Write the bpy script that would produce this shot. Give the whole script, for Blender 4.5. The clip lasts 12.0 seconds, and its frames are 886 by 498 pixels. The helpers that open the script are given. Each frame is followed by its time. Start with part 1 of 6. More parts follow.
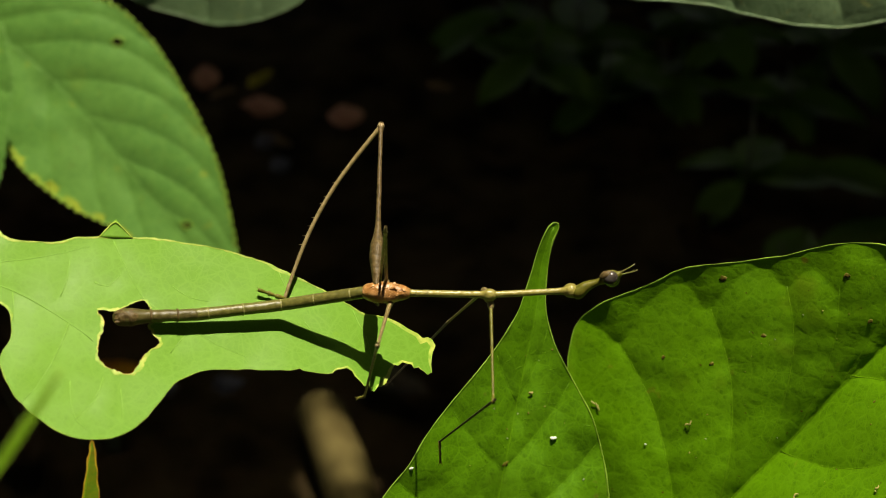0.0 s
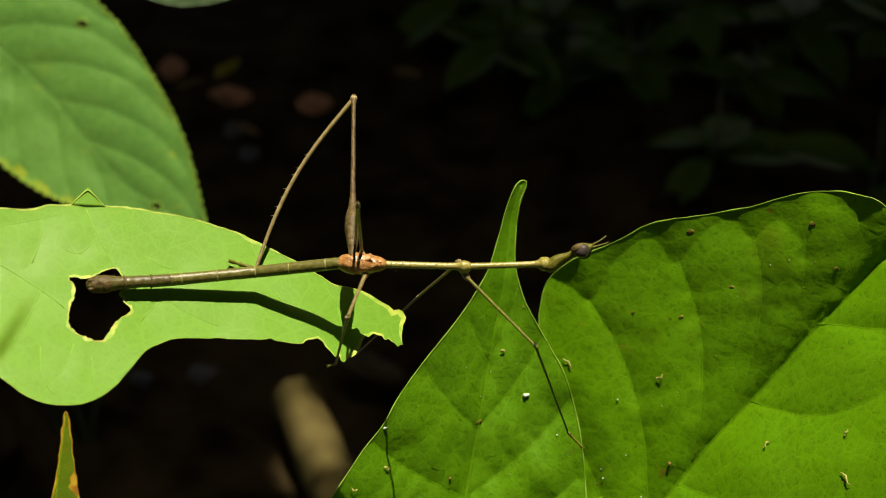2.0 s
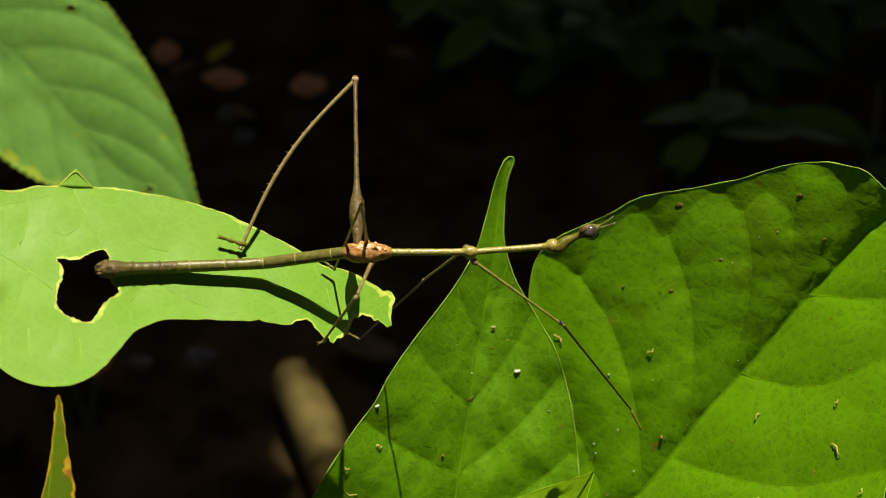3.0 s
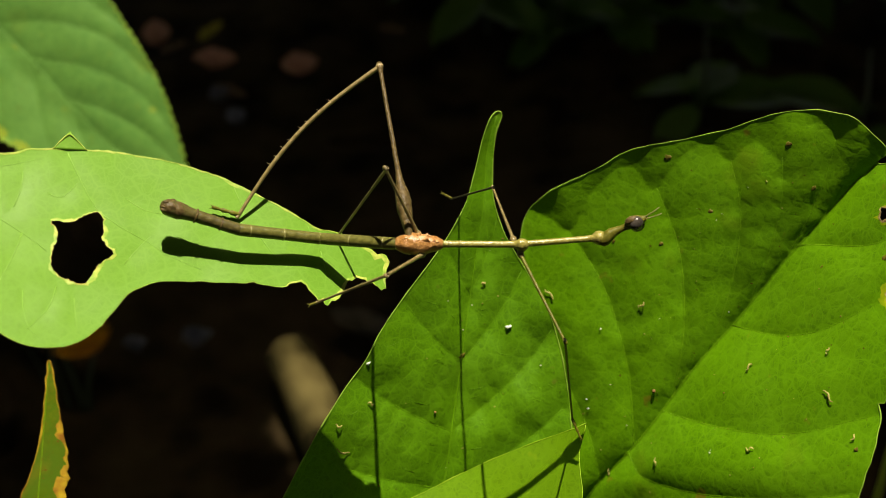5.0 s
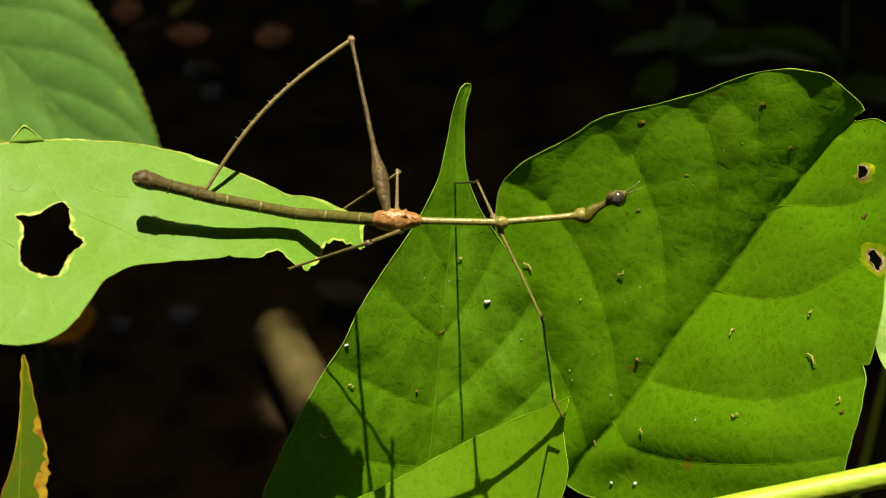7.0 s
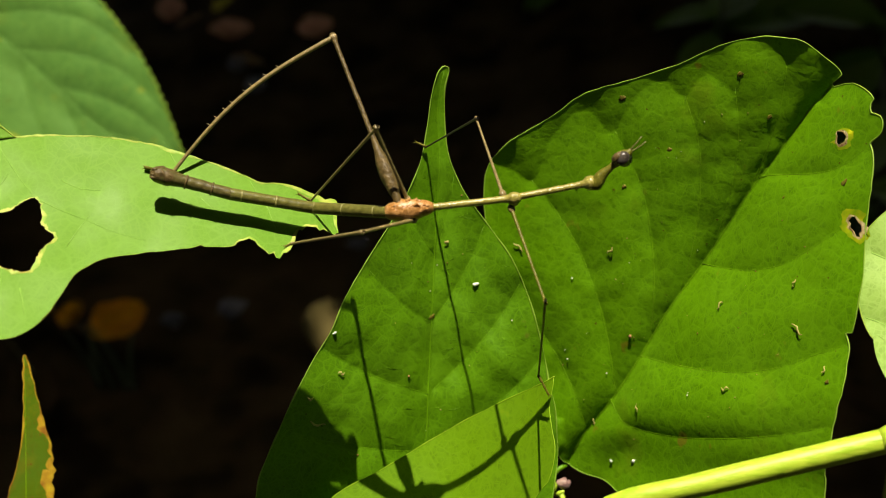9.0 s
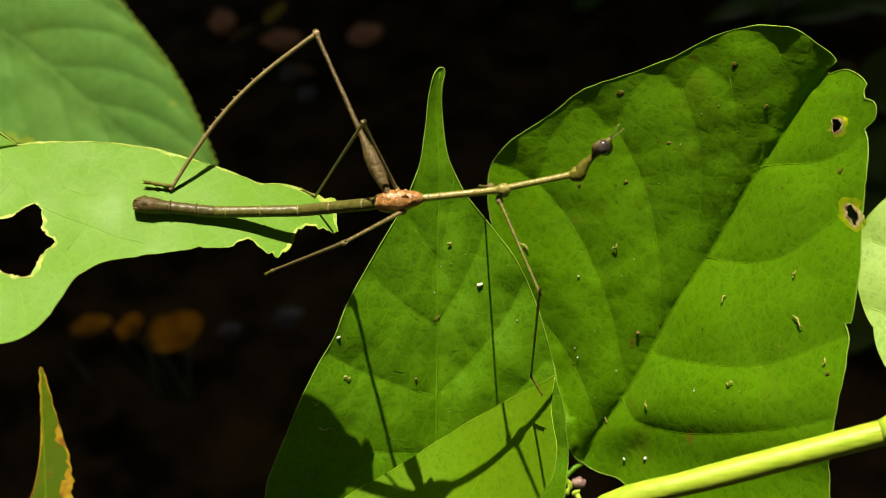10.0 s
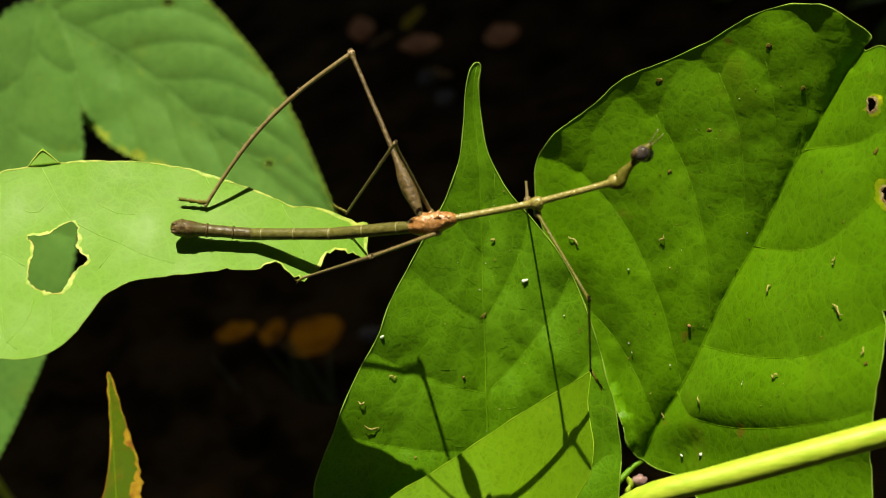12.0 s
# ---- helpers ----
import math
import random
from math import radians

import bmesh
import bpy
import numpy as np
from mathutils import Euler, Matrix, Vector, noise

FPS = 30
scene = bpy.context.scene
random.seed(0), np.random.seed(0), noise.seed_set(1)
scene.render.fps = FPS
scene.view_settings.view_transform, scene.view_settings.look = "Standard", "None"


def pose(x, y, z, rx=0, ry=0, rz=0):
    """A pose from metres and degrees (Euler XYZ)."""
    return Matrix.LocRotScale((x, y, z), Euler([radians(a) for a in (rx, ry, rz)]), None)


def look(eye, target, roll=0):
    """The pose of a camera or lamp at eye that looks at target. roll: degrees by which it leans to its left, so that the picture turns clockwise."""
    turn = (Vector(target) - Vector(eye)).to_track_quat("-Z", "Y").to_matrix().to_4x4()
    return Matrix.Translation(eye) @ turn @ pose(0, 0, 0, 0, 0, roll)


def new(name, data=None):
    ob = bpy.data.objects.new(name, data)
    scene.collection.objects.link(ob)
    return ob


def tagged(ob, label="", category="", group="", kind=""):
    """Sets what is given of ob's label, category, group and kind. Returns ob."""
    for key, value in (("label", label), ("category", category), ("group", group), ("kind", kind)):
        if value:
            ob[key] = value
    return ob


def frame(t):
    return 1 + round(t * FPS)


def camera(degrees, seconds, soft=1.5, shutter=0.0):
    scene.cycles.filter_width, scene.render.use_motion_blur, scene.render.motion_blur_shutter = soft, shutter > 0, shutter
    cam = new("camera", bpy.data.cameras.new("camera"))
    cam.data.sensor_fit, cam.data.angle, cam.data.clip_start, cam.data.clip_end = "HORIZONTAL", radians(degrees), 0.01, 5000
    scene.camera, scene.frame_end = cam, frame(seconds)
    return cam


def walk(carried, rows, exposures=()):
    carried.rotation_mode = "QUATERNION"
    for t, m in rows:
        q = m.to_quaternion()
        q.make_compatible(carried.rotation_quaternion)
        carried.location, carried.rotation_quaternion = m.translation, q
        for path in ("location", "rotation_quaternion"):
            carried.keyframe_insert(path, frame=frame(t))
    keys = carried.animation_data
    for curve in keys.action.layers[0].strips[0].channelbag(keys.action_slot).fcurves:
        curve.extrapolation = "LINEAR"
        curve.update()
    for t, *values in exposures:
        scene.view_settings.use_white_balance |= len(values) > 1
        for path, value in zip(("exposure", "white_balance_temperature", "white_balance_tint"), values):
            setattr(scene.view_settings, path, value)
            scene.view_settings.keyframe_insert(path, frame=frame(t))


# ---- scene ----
from mathutils.geometry import delaunay_2d_cdt

cam = camera(35, 12.0, soft=0.8)
cam.data.dof.use_dof = True
cam.data.dof.focus_distance = 0.208
cam.data.dof.aperture_fstop = 29.0
walk(cam, [
    (0, pose(0.00633, -0.17190, 0.60422, 52.913, -1.394, 4.455)),
    (0.5, pose(0.00650, -0.17406, 0.60226, 53.149, -1.171, 3.678)),
    (1, pose(0.00642, -0.17447, 0.60152, 53.064, -1.261, 3.399)),
    (1.5, pose(0.00703, -0.17635, 0.60047, 52.977, -0.980, 3.053)),
    (2, pose(0.00717, -0.17577, 0.60077, 52.604, -0.955, 2.717)),
    (2.5, pose(0.00851, -0.17563, 0.60108, 52.116, -0.371, 2.413)),
    (4.5, pose(0.00931, -0.17763, 0.59663, 51.345, -0.082, 1.665)),
    (5, pose(0.00992, -0.17781, 0.59676, 51.038, 0.402, 1.370)),
    (5.5, pose(0.00995, -0.17801, 0.59556, 50.876, 0.644, 0.993)),
    (6, pose(0.00866, -0.17550, 0.59650, 50.766, 0.747, 0.645)),
    (6.5, pose(0.00969, -0.17464, 0.59692, 50.232, 1.266, -0.056)),
    (7, pose(0.01168, -0.17393, 0.59597, 49.557, 1.958, -0.654)),
    (7.2, pose(0.01278, -0.17435, 0.59543, 49.548, 2.579, -1.232)),
    (8.8, pose(0.02523, -0.17463, 0.59512, 49.048, 5.533, -0.494)),
    (9, pose(0.02456, -0.17376, 0.59499, 48.921, 5.501, -0.134)),
    (9.5, pose(0.02932, -0.17454, 0.59436, 49.255, 7.047, 0.557)),
    (10, pose(0.03535, -0.17378, 0.59307, 49.239, 8.669, 0.939)),
    (10.5, pose(0.03822, -0.17267, 0.59318, 49.141, 9.061, 0.815)),
    (11, pose(0.04164, -0.17332, 0.59218, 49.592, 10.086, 1.747)),
    (11.5, pose(0.04840, -0.17294, 0.59063, 49.615, 12.017, 2.819)),
    (12, pose(0.05455, -0.17210, 0.58762, 50.154, 14.330, 5.191)),
], exposures=[(0, 0.58, 7350, 9), (1, 0.64, 7350, 9), (2.5, 0.72, 7350, 9), (12, 0.72, 7350, 9)])

# The clip's middle line of sight dips 40 degrees; leaves and insect are laid out in millimetres
# in a slanted frame: u to the right, v up the slant, n out of it.
SLANT = Matrix.Translation((0, 0, 0.45)) @ Matrix.Rotation(radians(50), 4, "X")
MM = 0.001


def spot(u, v, n=0.0):
    return SLANT @ Vector((u * MM, v * MM, n * MM))


# ---- light: noon sun through a gap in an added, unseen canopy, dim forest sky ----
world = bpy.data.worlds.new("forest_sky")
scene.world = world
world.use_nodes = True
sky = world.node_tree.nodes.new("ShaderNodeTexSky")
sky.sky_type, sky.sun_disc = "NISHITA", False
sky.air_density, sky.dust_density, sky.ozone_density = 0.4, 6.0, 0.0
sky.sun_elevation, sky.sun_rotation = radians(81.2), radians(26.4)
world.node_tree.links.new(sky.outputs[0], world.node_tree.nodes["Background"].inputs[0])
world.node_tree.nodes["Background"].inputs[1].default_value = 0.12
SUN_FROM = Vector((0.068, 0.137, 0.99)).normalized()
GAP = (-0.04, 0.07, 0.24, 0.24)  # where the sun fleck falls at leaf height: x, y and half widths
SMALL_GAP = (-0.056, 0.460, 0.02, 0.055)  # a second, small fleck, added so that sun reaches the branch on the soil
sun = new("sun", bpy.data.lights.new("sun", "SUN"))
sun.data.energy, sun.data.angle, sun.data.color = 5.0, radians(0.5), (1.0, 0.95, 0.86)
sun.matrix_world = look(SUN_FROM * 6, (0, 0, 0))


# ---- materials ----
def nodes(name):
    m = bpy.data.materials.new(name)
    m.use_nodes = True
    t = m.node_tree
    return m, t, t.nodes["Principled BSDF"], t.nodes["Material Output"]


def noise_mix(t, scale, a, b, lo=0.35, hi=0.65, detail=4.0, stretch=(1, 1, 1)):
    """A colour between a and b by a noise in object space."""
    co = t.nodes.new("ShaderNodeTexCoord")
    mp = t.nodes.new("ShaderNodeMapping")
    mp.inputs["Scale"].default_value = stretch
    no = t.nodes.new("ShaderNodeTexNoise")
    no.inputs["Scale"].default_value, no.inputs["Detail"].default_value = scale, detail
    ra = t.nodes.new("ShaderNodeMapRange")
    ra.inputs[1].default_value, ra.inputs[2].default_value = lo, hi
    mi = t.nodes.new("ShaderNodeMix")
    mi.data_type = "RGBA"
    t.links.new(co.outputs["Object"], mp.inputs[0])
    t.links.new(mp.outputs[0], no.inputs["Vector"])
    t.links.new(no.outputs[0], ra.inputs[0])
    t.links.new(ra.outputs[0], mi.inputs[0])
    for socket, value in ((mi.inputs[6], a), (mi.inputs[7], b)):
        if isinstance(value, tuple):
            socket.default_value = (*value, 1)
        else:
            t.links.new(value, socket)
    return mi.outputs[2], no.outputs[0]


def bump(t, p, height, strength, distance):
    bu = t.nodes.new("ShaderNodeBump")
    bu.inputs["Strength"].default_value, bu.inputs["Distance"].default_value = strength, distance
    t.links.new(height, bu.inputs["Height"])
    t.links.new(bu.outputs[0], p.inputs["Normal"])


def net(t, scale, warp):
    """The distance to the borders of an irregular net of cells in object space, as fine leaf veins make it."""
    co = t.nodes.new("ShaderNodeTexCoord")
    no = t.nodes.new("ShaderNodeTexNoise")
    no.inputs["Scale"].default_value = scale * 0.6
    mv = t.nodes.new("ShaderNodeVectorMath")
    mv.operation = "SCALE"
    mv.inputs["Scale"].default_value = warp / scale
    ad = t.nodes.new("ShaderNodeVectorMath")
    vo = t.nodes.new("ShaderNodeTexVoronoi")
    vo.feature = "DISTANCE_TO_EDGE"
    vo.inputs["Scale"].default_value = scale
    t.links.new(co.outputs["Object"], no.inputs["Vector"])
    t.links.new(no.outputs["Color"], mv.inputs[0])
    t.links.new(co.outputs["Object"], ad.inputs[0])
    t.links.new(mv.outputs[0], ad.inputs[1])
    t.links.new(ad.outputs[0], vo.inputs["Vector"])
    return vo.outputs["Distance"]


def ramp(t, value, lo, hi):
    ra = t.nodes.new("ShaderNodeMapRange")
    ra.inputs[1].default_value, ra.inputs[2].default_value = lo, hi
    t.links.new(value, ra.inputs[0])
    return ra.outputs[0]


def blend(t, factor, a, b):
    mi = t.nodes.new("ShaderNodeMix")
    mi.data_type = "RGBA"
    t.links.new(factor, mi.inputs[0])
    for socket, value in ((mi.inputs[6], a), (mi.inputs[7], b)):
        if isinstance(value, tuple):
            socket.default_value = (*value, 1)
        else:
            t.links.new(value, socket)
    return mi.outputs[2]


def leaf_material(name, a, b, speck, through_share=0.25, rough=0.45, fine=900, cell=330, vein=1.04, relief=0.085, dots=0.71, grain=0.78):
    """A leaf blade: patchy green, a net of fine paler veins in relief, grain and a few specks; partly translucent."""
    m, t, p, out = nodes(name)
    broad, _ = noise_mix(t, 45, a, b)
    cells, fine_noise = noise_mix(t, fine, broad, tuple(grain * x for x in a), 0.45, 0.75)
    coarse, small = net(t, cell, 0.9), net(t, cell * 3.2, 0.9)
    veined = blend(t, ramp(t, coarse, 0.0, 0.07), tuple(min(vein * x + 0.001, 1) for x in b), cells)
    veined = blend(t, ramp(t, small, 0.0, 0.10), tuple(min((0.5 + 0.5 * vein) * x, 1) for x in b), veined)
    spots, _ = noise_mix(t, 260, veined, speck, 0.70, 0.78, 2.0)
    spots, _ = noise_mix(t, 75, spots, tuple(0.6 * x + 0.4 * y for x, y in zip(a, speck)), 0.62, 0.80, 6.0)
    spots, _ = noise_mix(t, 1150, spots, tuple(0.45 * x for x in speck), dots, dots + 0.05, 1.0)
    t.links.new(spots, p.inputs["Base Color"])
    _, gloss = noise_mix(t, 120, a, b)
    t.links.new(ramp(t, gloss, -0.6, 1.9 - rough), p.inputs["Roughness"])
    p.inputs["Specular IOR Level"].default_value = 0.16
    b1, b2 = t.nodes.new("ShaderNodeBump"), t.nodes.new("ShaderNodeBump")
    for bu, height, strength, distance in ((b1, ramp(t, coarse, 0.0, 0.35), relief, 0.0005), (b2, ramp(t, small, 0.0, 0.4), relief, 0.00016)):
        bu.inputs["Strength"].default_value, bu.inputs["Distance"].default_value = strength, distance
        t.links.new(height, bu.inputs["Height"])
    t.links.new(b1.outputs[0], b2.inputs["Normal"])
    b3 = t.nodes.new("ShaderNodeBump")
    b3.inputs["Strength"].default_value, b3.inputs["Distance"].default_value = 0.07, 0.0003
    t.links.new(fine_noise, b3.inputs["Height"])
    t.links.new(b2.outputs[0], b3.inputs["Normal"])
    b4 = t.nodes.new("ShaderNodeBump")
    b4.inputs["Strength"].default_value, b4.inputs["Distance"].default_value = 0.14 * min(relief, 0.07) / 0.09, 0.0008
    _, wrinkle = noise_mix(t, 300, a, b, detail=3.0)
    t.links.new(wrinkle, b4.inputs["Height"])
    t.links.new(b3.outputs[0], b4.inputs["Normal"])
    t.links.new(b4.outputs[0], p.inputs["Normal"])
    tr = t.nodes.new("ShaderNodeBsdfTranslucent")
    t.links.new(spots, tr.inputs[0])
    mx = t.nodes.new("ShaderNodeMixShader")
    mx.inputs[0].default_value = through_share
    t.links.new(p.outputs[0], mx.inputs[1])
    t.links.new(tr.outputs[0], mx.inputs[2])
    t.links.new(mx.outputs[0], out.inputs[0])
    return m


def plain_material(name, a, b, scale=400, rough=0.5, relief=0.3, depth=0.0003, stretch=(1, 1, 1), spec=0.5):
    m, t, p, _ = nodes(name)
    colour, grain = noise_mix(t, scale, a, b, stretch=stretch)
    t.links.new(colour, p.inputs["Base Color"])
    p.inputs["Roughness"].default_value = rough
    p.inputs["Specular IOR Level"].default_value = spec
    bump(t, p, grain, relief, depth)
    return m


LEAF_PALE = leaf_material("pale_leaf", (0.130, 0.298, 0.022), (0.145, 0.318, 0.028), (0.15, 0.325, 0.02), 0.2, 0.5, fine=1500, relief=0.03, vein=1.03, dots=0.85, grain=0.95)
LEAF_DEEP = leaf_material("deep_leaf", (0.074, 0.200, 0.004), (0.090, 0.229, 0.005), (0.11, 0.15, 0.012), 0.2, 0.40, relief=0.085, cell=400, vein=1.07, dots=0.76)
LEAF_BROAD = leaf_material("broad_leaf", (0.095, 0.256, 0.004), (0.117, 0.294, 0.005), (0.19, 0.2, 0.012), 0.25, 0.40, relief=0.075, dots=0.76, cell=380, vein=1.07)
LEAF_FRONT = leaf_material("young_leaf", (0.125, 0.268, 0.006), (0.138, 0.287, 0.007), (0.2, 0.33, 0.01), 0.3, 0.5, relief=0.04, vein=1.04, dots=0.79)
LEAF_FAR = leaf_material("toothed_leaf", (0.082, 0.215, 0.036), (0.108, 0.25, 0.044), (0.2, 0.28, 0.03), 0.2, 0.5, cell=200, relief=0.07)
LEAF_GREY = leaf_material("grey_green_leaf", (0.08, 0.14, 0.06), (0.11, 0.17, 0.08), (0.3, 0.33, 0.1), 0.2, 0.5)
LEAF_YELLOW = leaf_material("yellowing_leaf", (0.115, 0.16, 0.006), (0.075, 0.145, 0.005), (0.32, 0.17, 0.012), 0.25, 0.5)
# for the unseen canopy; strongly translucent, to tint and brighten the shade below
LEAF_CANOPY = leaf_material("unseen_canopy_leaf", (0.12, 0.24, 0.04), (0.16, 0.29, 0.06), (0.15, 0.2, 0.05), 0.55, 0.5)
VEIN_FAR = plain_material("soft_vein", (0.10, 0.25, 0.04), (0.12, 0.27, 0.05), spec=0.2)
VEIN_GREY = plain_material("dull_vein", (0.10, 0.16, 0.075), (0.13, 0.19, 0.09), spec=0.2)
VEIN_PALE = plain_material("pale_vein", (0.22, 0.40, 0.065), (0.25, 0.425, 0.085), spec=0.2)
VEIN_CHEWED = plain_material("chewed_leaf_vein", (0.165, 0.345, 0.035), (0.19, 0.37, 0.05), spec=0.2)
VEIN_YOUNG = plain_material("young_vein", (0.14, 0.29, 0.003), (0.15, 0.31, 0.004), spec=0.2)
RIM_YOUNG = plain_material("young_rim", (0.22, 0.37, 0.02), (0.19, 0.35, 0.01), spec=0.2)
VEIN_DEEP = plain_material("deep_vein", (0.088, 0.222, 0.003), (0.10, 0.245, 0.004), spec=0.2)
VEIN_BROAD = plain_material("broad_vein", (0.095, 0.225, 0.003), (0.11, 0.245, 0.004), spec=0.2)
RIM_PALE = plain_material("pale_rim", (0.26, 0.36, 0.05), (0.19, 0.33, 0.03), spec=0.2)
RIM_DEEP = plain_material("deep_rim", (0.17, 0.30, 0.03), (0.20, 0.34, 0.04), spec=0.2)
STEM = plain_material("yellow_green_stem", (0.40, 0.52, 0.045), (0.28, 0.43, 0.025), 520, 0.45, 0.3, 0.0003, (1, 3, 3), spec=0.35)
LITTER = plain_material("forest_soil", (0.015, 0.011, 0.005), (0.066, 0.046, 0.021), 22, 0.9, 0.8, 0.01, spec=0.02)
HOLE_RIM = plain_material("dead_tissue_rim", (0.30, 0.21, 0.08), (0.09, 0.045, 0.015), 900)
RIM_YELLOW = plain_material("yellow_rim", (0.42, 0.34, 0.06), (0.13, 0.065, 0.015), 700, spec=0.2)
RIM_BROWN = plain_material("brown_rim", (0.42, 0.30, 0.02), (0.20, 0.075, 0.01), 420, spec=0.2)
# stem green with deep shade put into the colour
STEM_SHADE = plain_material("shaded_stem", (0.05, 0.07, 0.02), (0.08, 0.09, 0.03))
BUD_PINK = plain_material("bud_pink", (0.2, 0.11, 0.1), (0.3, 0.2, 0.16), 900)
SPECK_WHITE = plain_material("white_dirt", (0.75, 0.78, 0.7), (0.55, 0.6, 0.45), 2000, 0.7)
SPECK_BROWN = plain_material("brown_dirt", (0.30, 0.14, 0.04), (0.16, 0.08, 0.03), 2000, 0.7)
STAIN = plain_material("dried_spot", (0.14, 0.13, 0.012), (0.075, 0.05, 0.008), 1500, 0.6, spec=0.2)
SCRAP = plain_material("dry_scrap", (0.42, 0.40, 0.10), (0.24, 0.17, 0.05), 1500, 0.6)
LITTER_PINK = plain_material("pink_brown_litter", (0.62, 0.32, 0.19), (0.40, 0.18, 0.10), 60, 0.7, spec=0.02)
LITTER_YELLOW = plain_material("yellow_litter", (0.55, 0.46, 0.06), (0.4, 0.32, 0.05), 60, 0.7, spec=0.02)
LITTER_GREY = plain_material("grey_litter", (0.12, 0.105, 0.075), (0.07, 0.058, 0.04), 60, 0.7, spec=0.02)
LITTER_ORANGE = plain_material("orange_litter", (0.60, 0.28, 0.016), (0.42, 0.17, 0.014), 50, 0.6, spec=0.02)
LITTER_BROWN = plain_material("brown_litter", (0.26, 0.17, 0.09), (0.16, 0.10, 0.05), 60, 0.7, spec=0.02)
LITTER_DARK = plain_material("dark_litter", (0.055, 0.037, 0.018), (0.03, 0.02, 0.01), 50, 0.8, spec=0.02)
PEBBLE = plain_material("grey_pebble", (0.14, 0.145, 0.16), (0.09, 0.09, 0.1), 80, 0.7, spec=0.02)
WOOD = plain_material("pale_dead_wood", (0.108, 0.088, 0.032), (0.055, 0.043, 0.015), 30, 0.8, spec=0.02)
BARK = plain_material("old_bark", (0.035, 0.022, 0.012), (0.06, 0.042, 0.02), 120, 0.9, spec=0.02)
UNDERGROWTH = leaf_material("undergrowth_leaf", (0.065, 0.135, 0.014), (0.09, 0.165, 0.02), (0.09, 0.12, 0.03), 0.15, 0.5)
LEAF_CURL = leaf_material("young_curled_leaf", (0.25, 0.42, 0.075), (0.29, 0.46, 0.10), (0.3, 0.45, 0.08), 0.2, 0.4, relief=0.02, vein=1.0, dots=0.9)
MARGIN = plain_material("yellowed_margin", (0.40, 0.45, 0.085), (0.19, 0.34, 0.03), 700, 0.5, spec=0.2)
MARGIN_FAR = plain_material("far_margin", (0.26, 0.30, 0.02), (0.14, 0.25, 0.03), 90, 0.5, spec=0.2)
BLOTCH = plain_material("yellow_blotch", (0.36, 0.38, 0.01), (0.13, 0.28, 0.004), 420, 0.5, spec=0.2)
TISSUE = plain_material("dead_tissue", (0.50, 0.42, 0.20), (0.13, 0.07, 0.02), 1300, 0.7, 0.6)


# ---- building helpers ----
def mesh_object(name, verts, faces, material, parent=None, label="", smooth=True):
    me = bpy.data.meshes.new(name)
    me.from_pydata([tuple(v) for v in verts], [], faces)
    me.materials.append(material)
    if smooth:
        me.polygons.foreach_set("use_smooth", [True] * len(me.polygons))
    me.update()
    ob = new(name, me)
    ob.parent = parent
    if label:
        ob["label"] = label
    return ob


def spline(points, step, closed=False):
    """Points along a Catmull-Rom curve, about step apart."""
    pts = [np.array(p, float) for p in points]
    n, out = len(pts), []
    for i in range(n if closed else n - 1):
        a, b, c, d = ((pts[(i + k) % n] if closed else pts[min(max(i + k, 0), n - 1)]) for k in (-1, 0, 1, 2))
        m = max(2, int(np.linalg.norm(c - b) / step))
        for k in range(m):
            s = k / m
            out.append(0.5 * (2 * b + (c - a) * s + (2 * a - 5 * b + 4 * c - d) * s * s + (3 * b - a - 3 * c + d) * s**3))
    if not closed:
        out.append(pts[-1])
    return np.array(out)


def ragged(line, amount, seed, fine=1.0):
    """The line with small bites and waves."""
    out = line.copy()
    for i, p in enumerate(line):
        q = Vector((p[0] * 0.5 * fine, p[1] * 0.5 * fine, seed))
        out[i, :2] += amount * np.array([noise.noise(q), noise.noise(q + Vector((9, 3, 1)))])
        q *= 3.5
        out[i, :2] += 0.4 * amount * np.array([noise.noise(q), noise.noise(q + Vector((9, 3, 1)))])
    return out


def inside(pts, line):
    """Whether each of pts lies inside the closed line."""
    x, y = pts[:, 0], pts[:, 1]
    res = np.zeros(len(pts), bool)
    for a, b in zip(line, np.roll(line, -1, 0)):
        cross = (a[1] > y) != (b[1] > y)
        res ^= cross & (x < (b[0] - a[0]) * (y - a[1]) / (b[1] - a[1] + 1e-12) + a[0])
    return res


def away(pts, line):
    """The distance of each of pts from a line of points."""
    best = np.full(len(pts), 1e9)
    for a, b in zip(line[:-1], line[1:]):
        ab = b - a
        s = np.clip(((pts - a) @ ab) / (ab @ ab + 1e-12), 0, 1)
        best = np.minimum(best, np.linalg.norm(pts - a - s[:, None] * ab, axis=1))
    return best


def tube(line, radii, sides=6, flat=1.0):
    """A tube with closed ends round a line of 3D points, in the line's unit."""
    line = np.array(line, float)
    verts, faces, n = [], [], len(line)
    tang = np.gradient(line, axis=0)
    ref = np.array([0.0, 0.0, 1.0])
    for i in range(n):
        t = tang[i] / (np.linalg.norm(tang[i]) + 1e-12)
        r = ref if abs(t @ ref) < 0.95 else np.array([1.0, 0, 0])
        a = np.cross(t, r)
        a /= np.linalg.norm(a)
        b = np.cross(a, t)
        for k in range(sides):
            w = 2 * math.pi * k / sides
            verts.append(line[i] + radii[i] * (math.cos(w) * a + flat * math.sin(w) * b))
    for i in range(n - 1):
        for k in range(sides):
            l = (k + 1) % sides
            faces.append((i * sides + k, i * sides + l, (i + 1) * sides + l, (i + 1) * sides + k))
    faces.append(tuple(range(sides))[::-1])
    faces.append(tuple((n - 1) * sides + k for k in range(sides)))
    return verts, faces


root_lift = {}


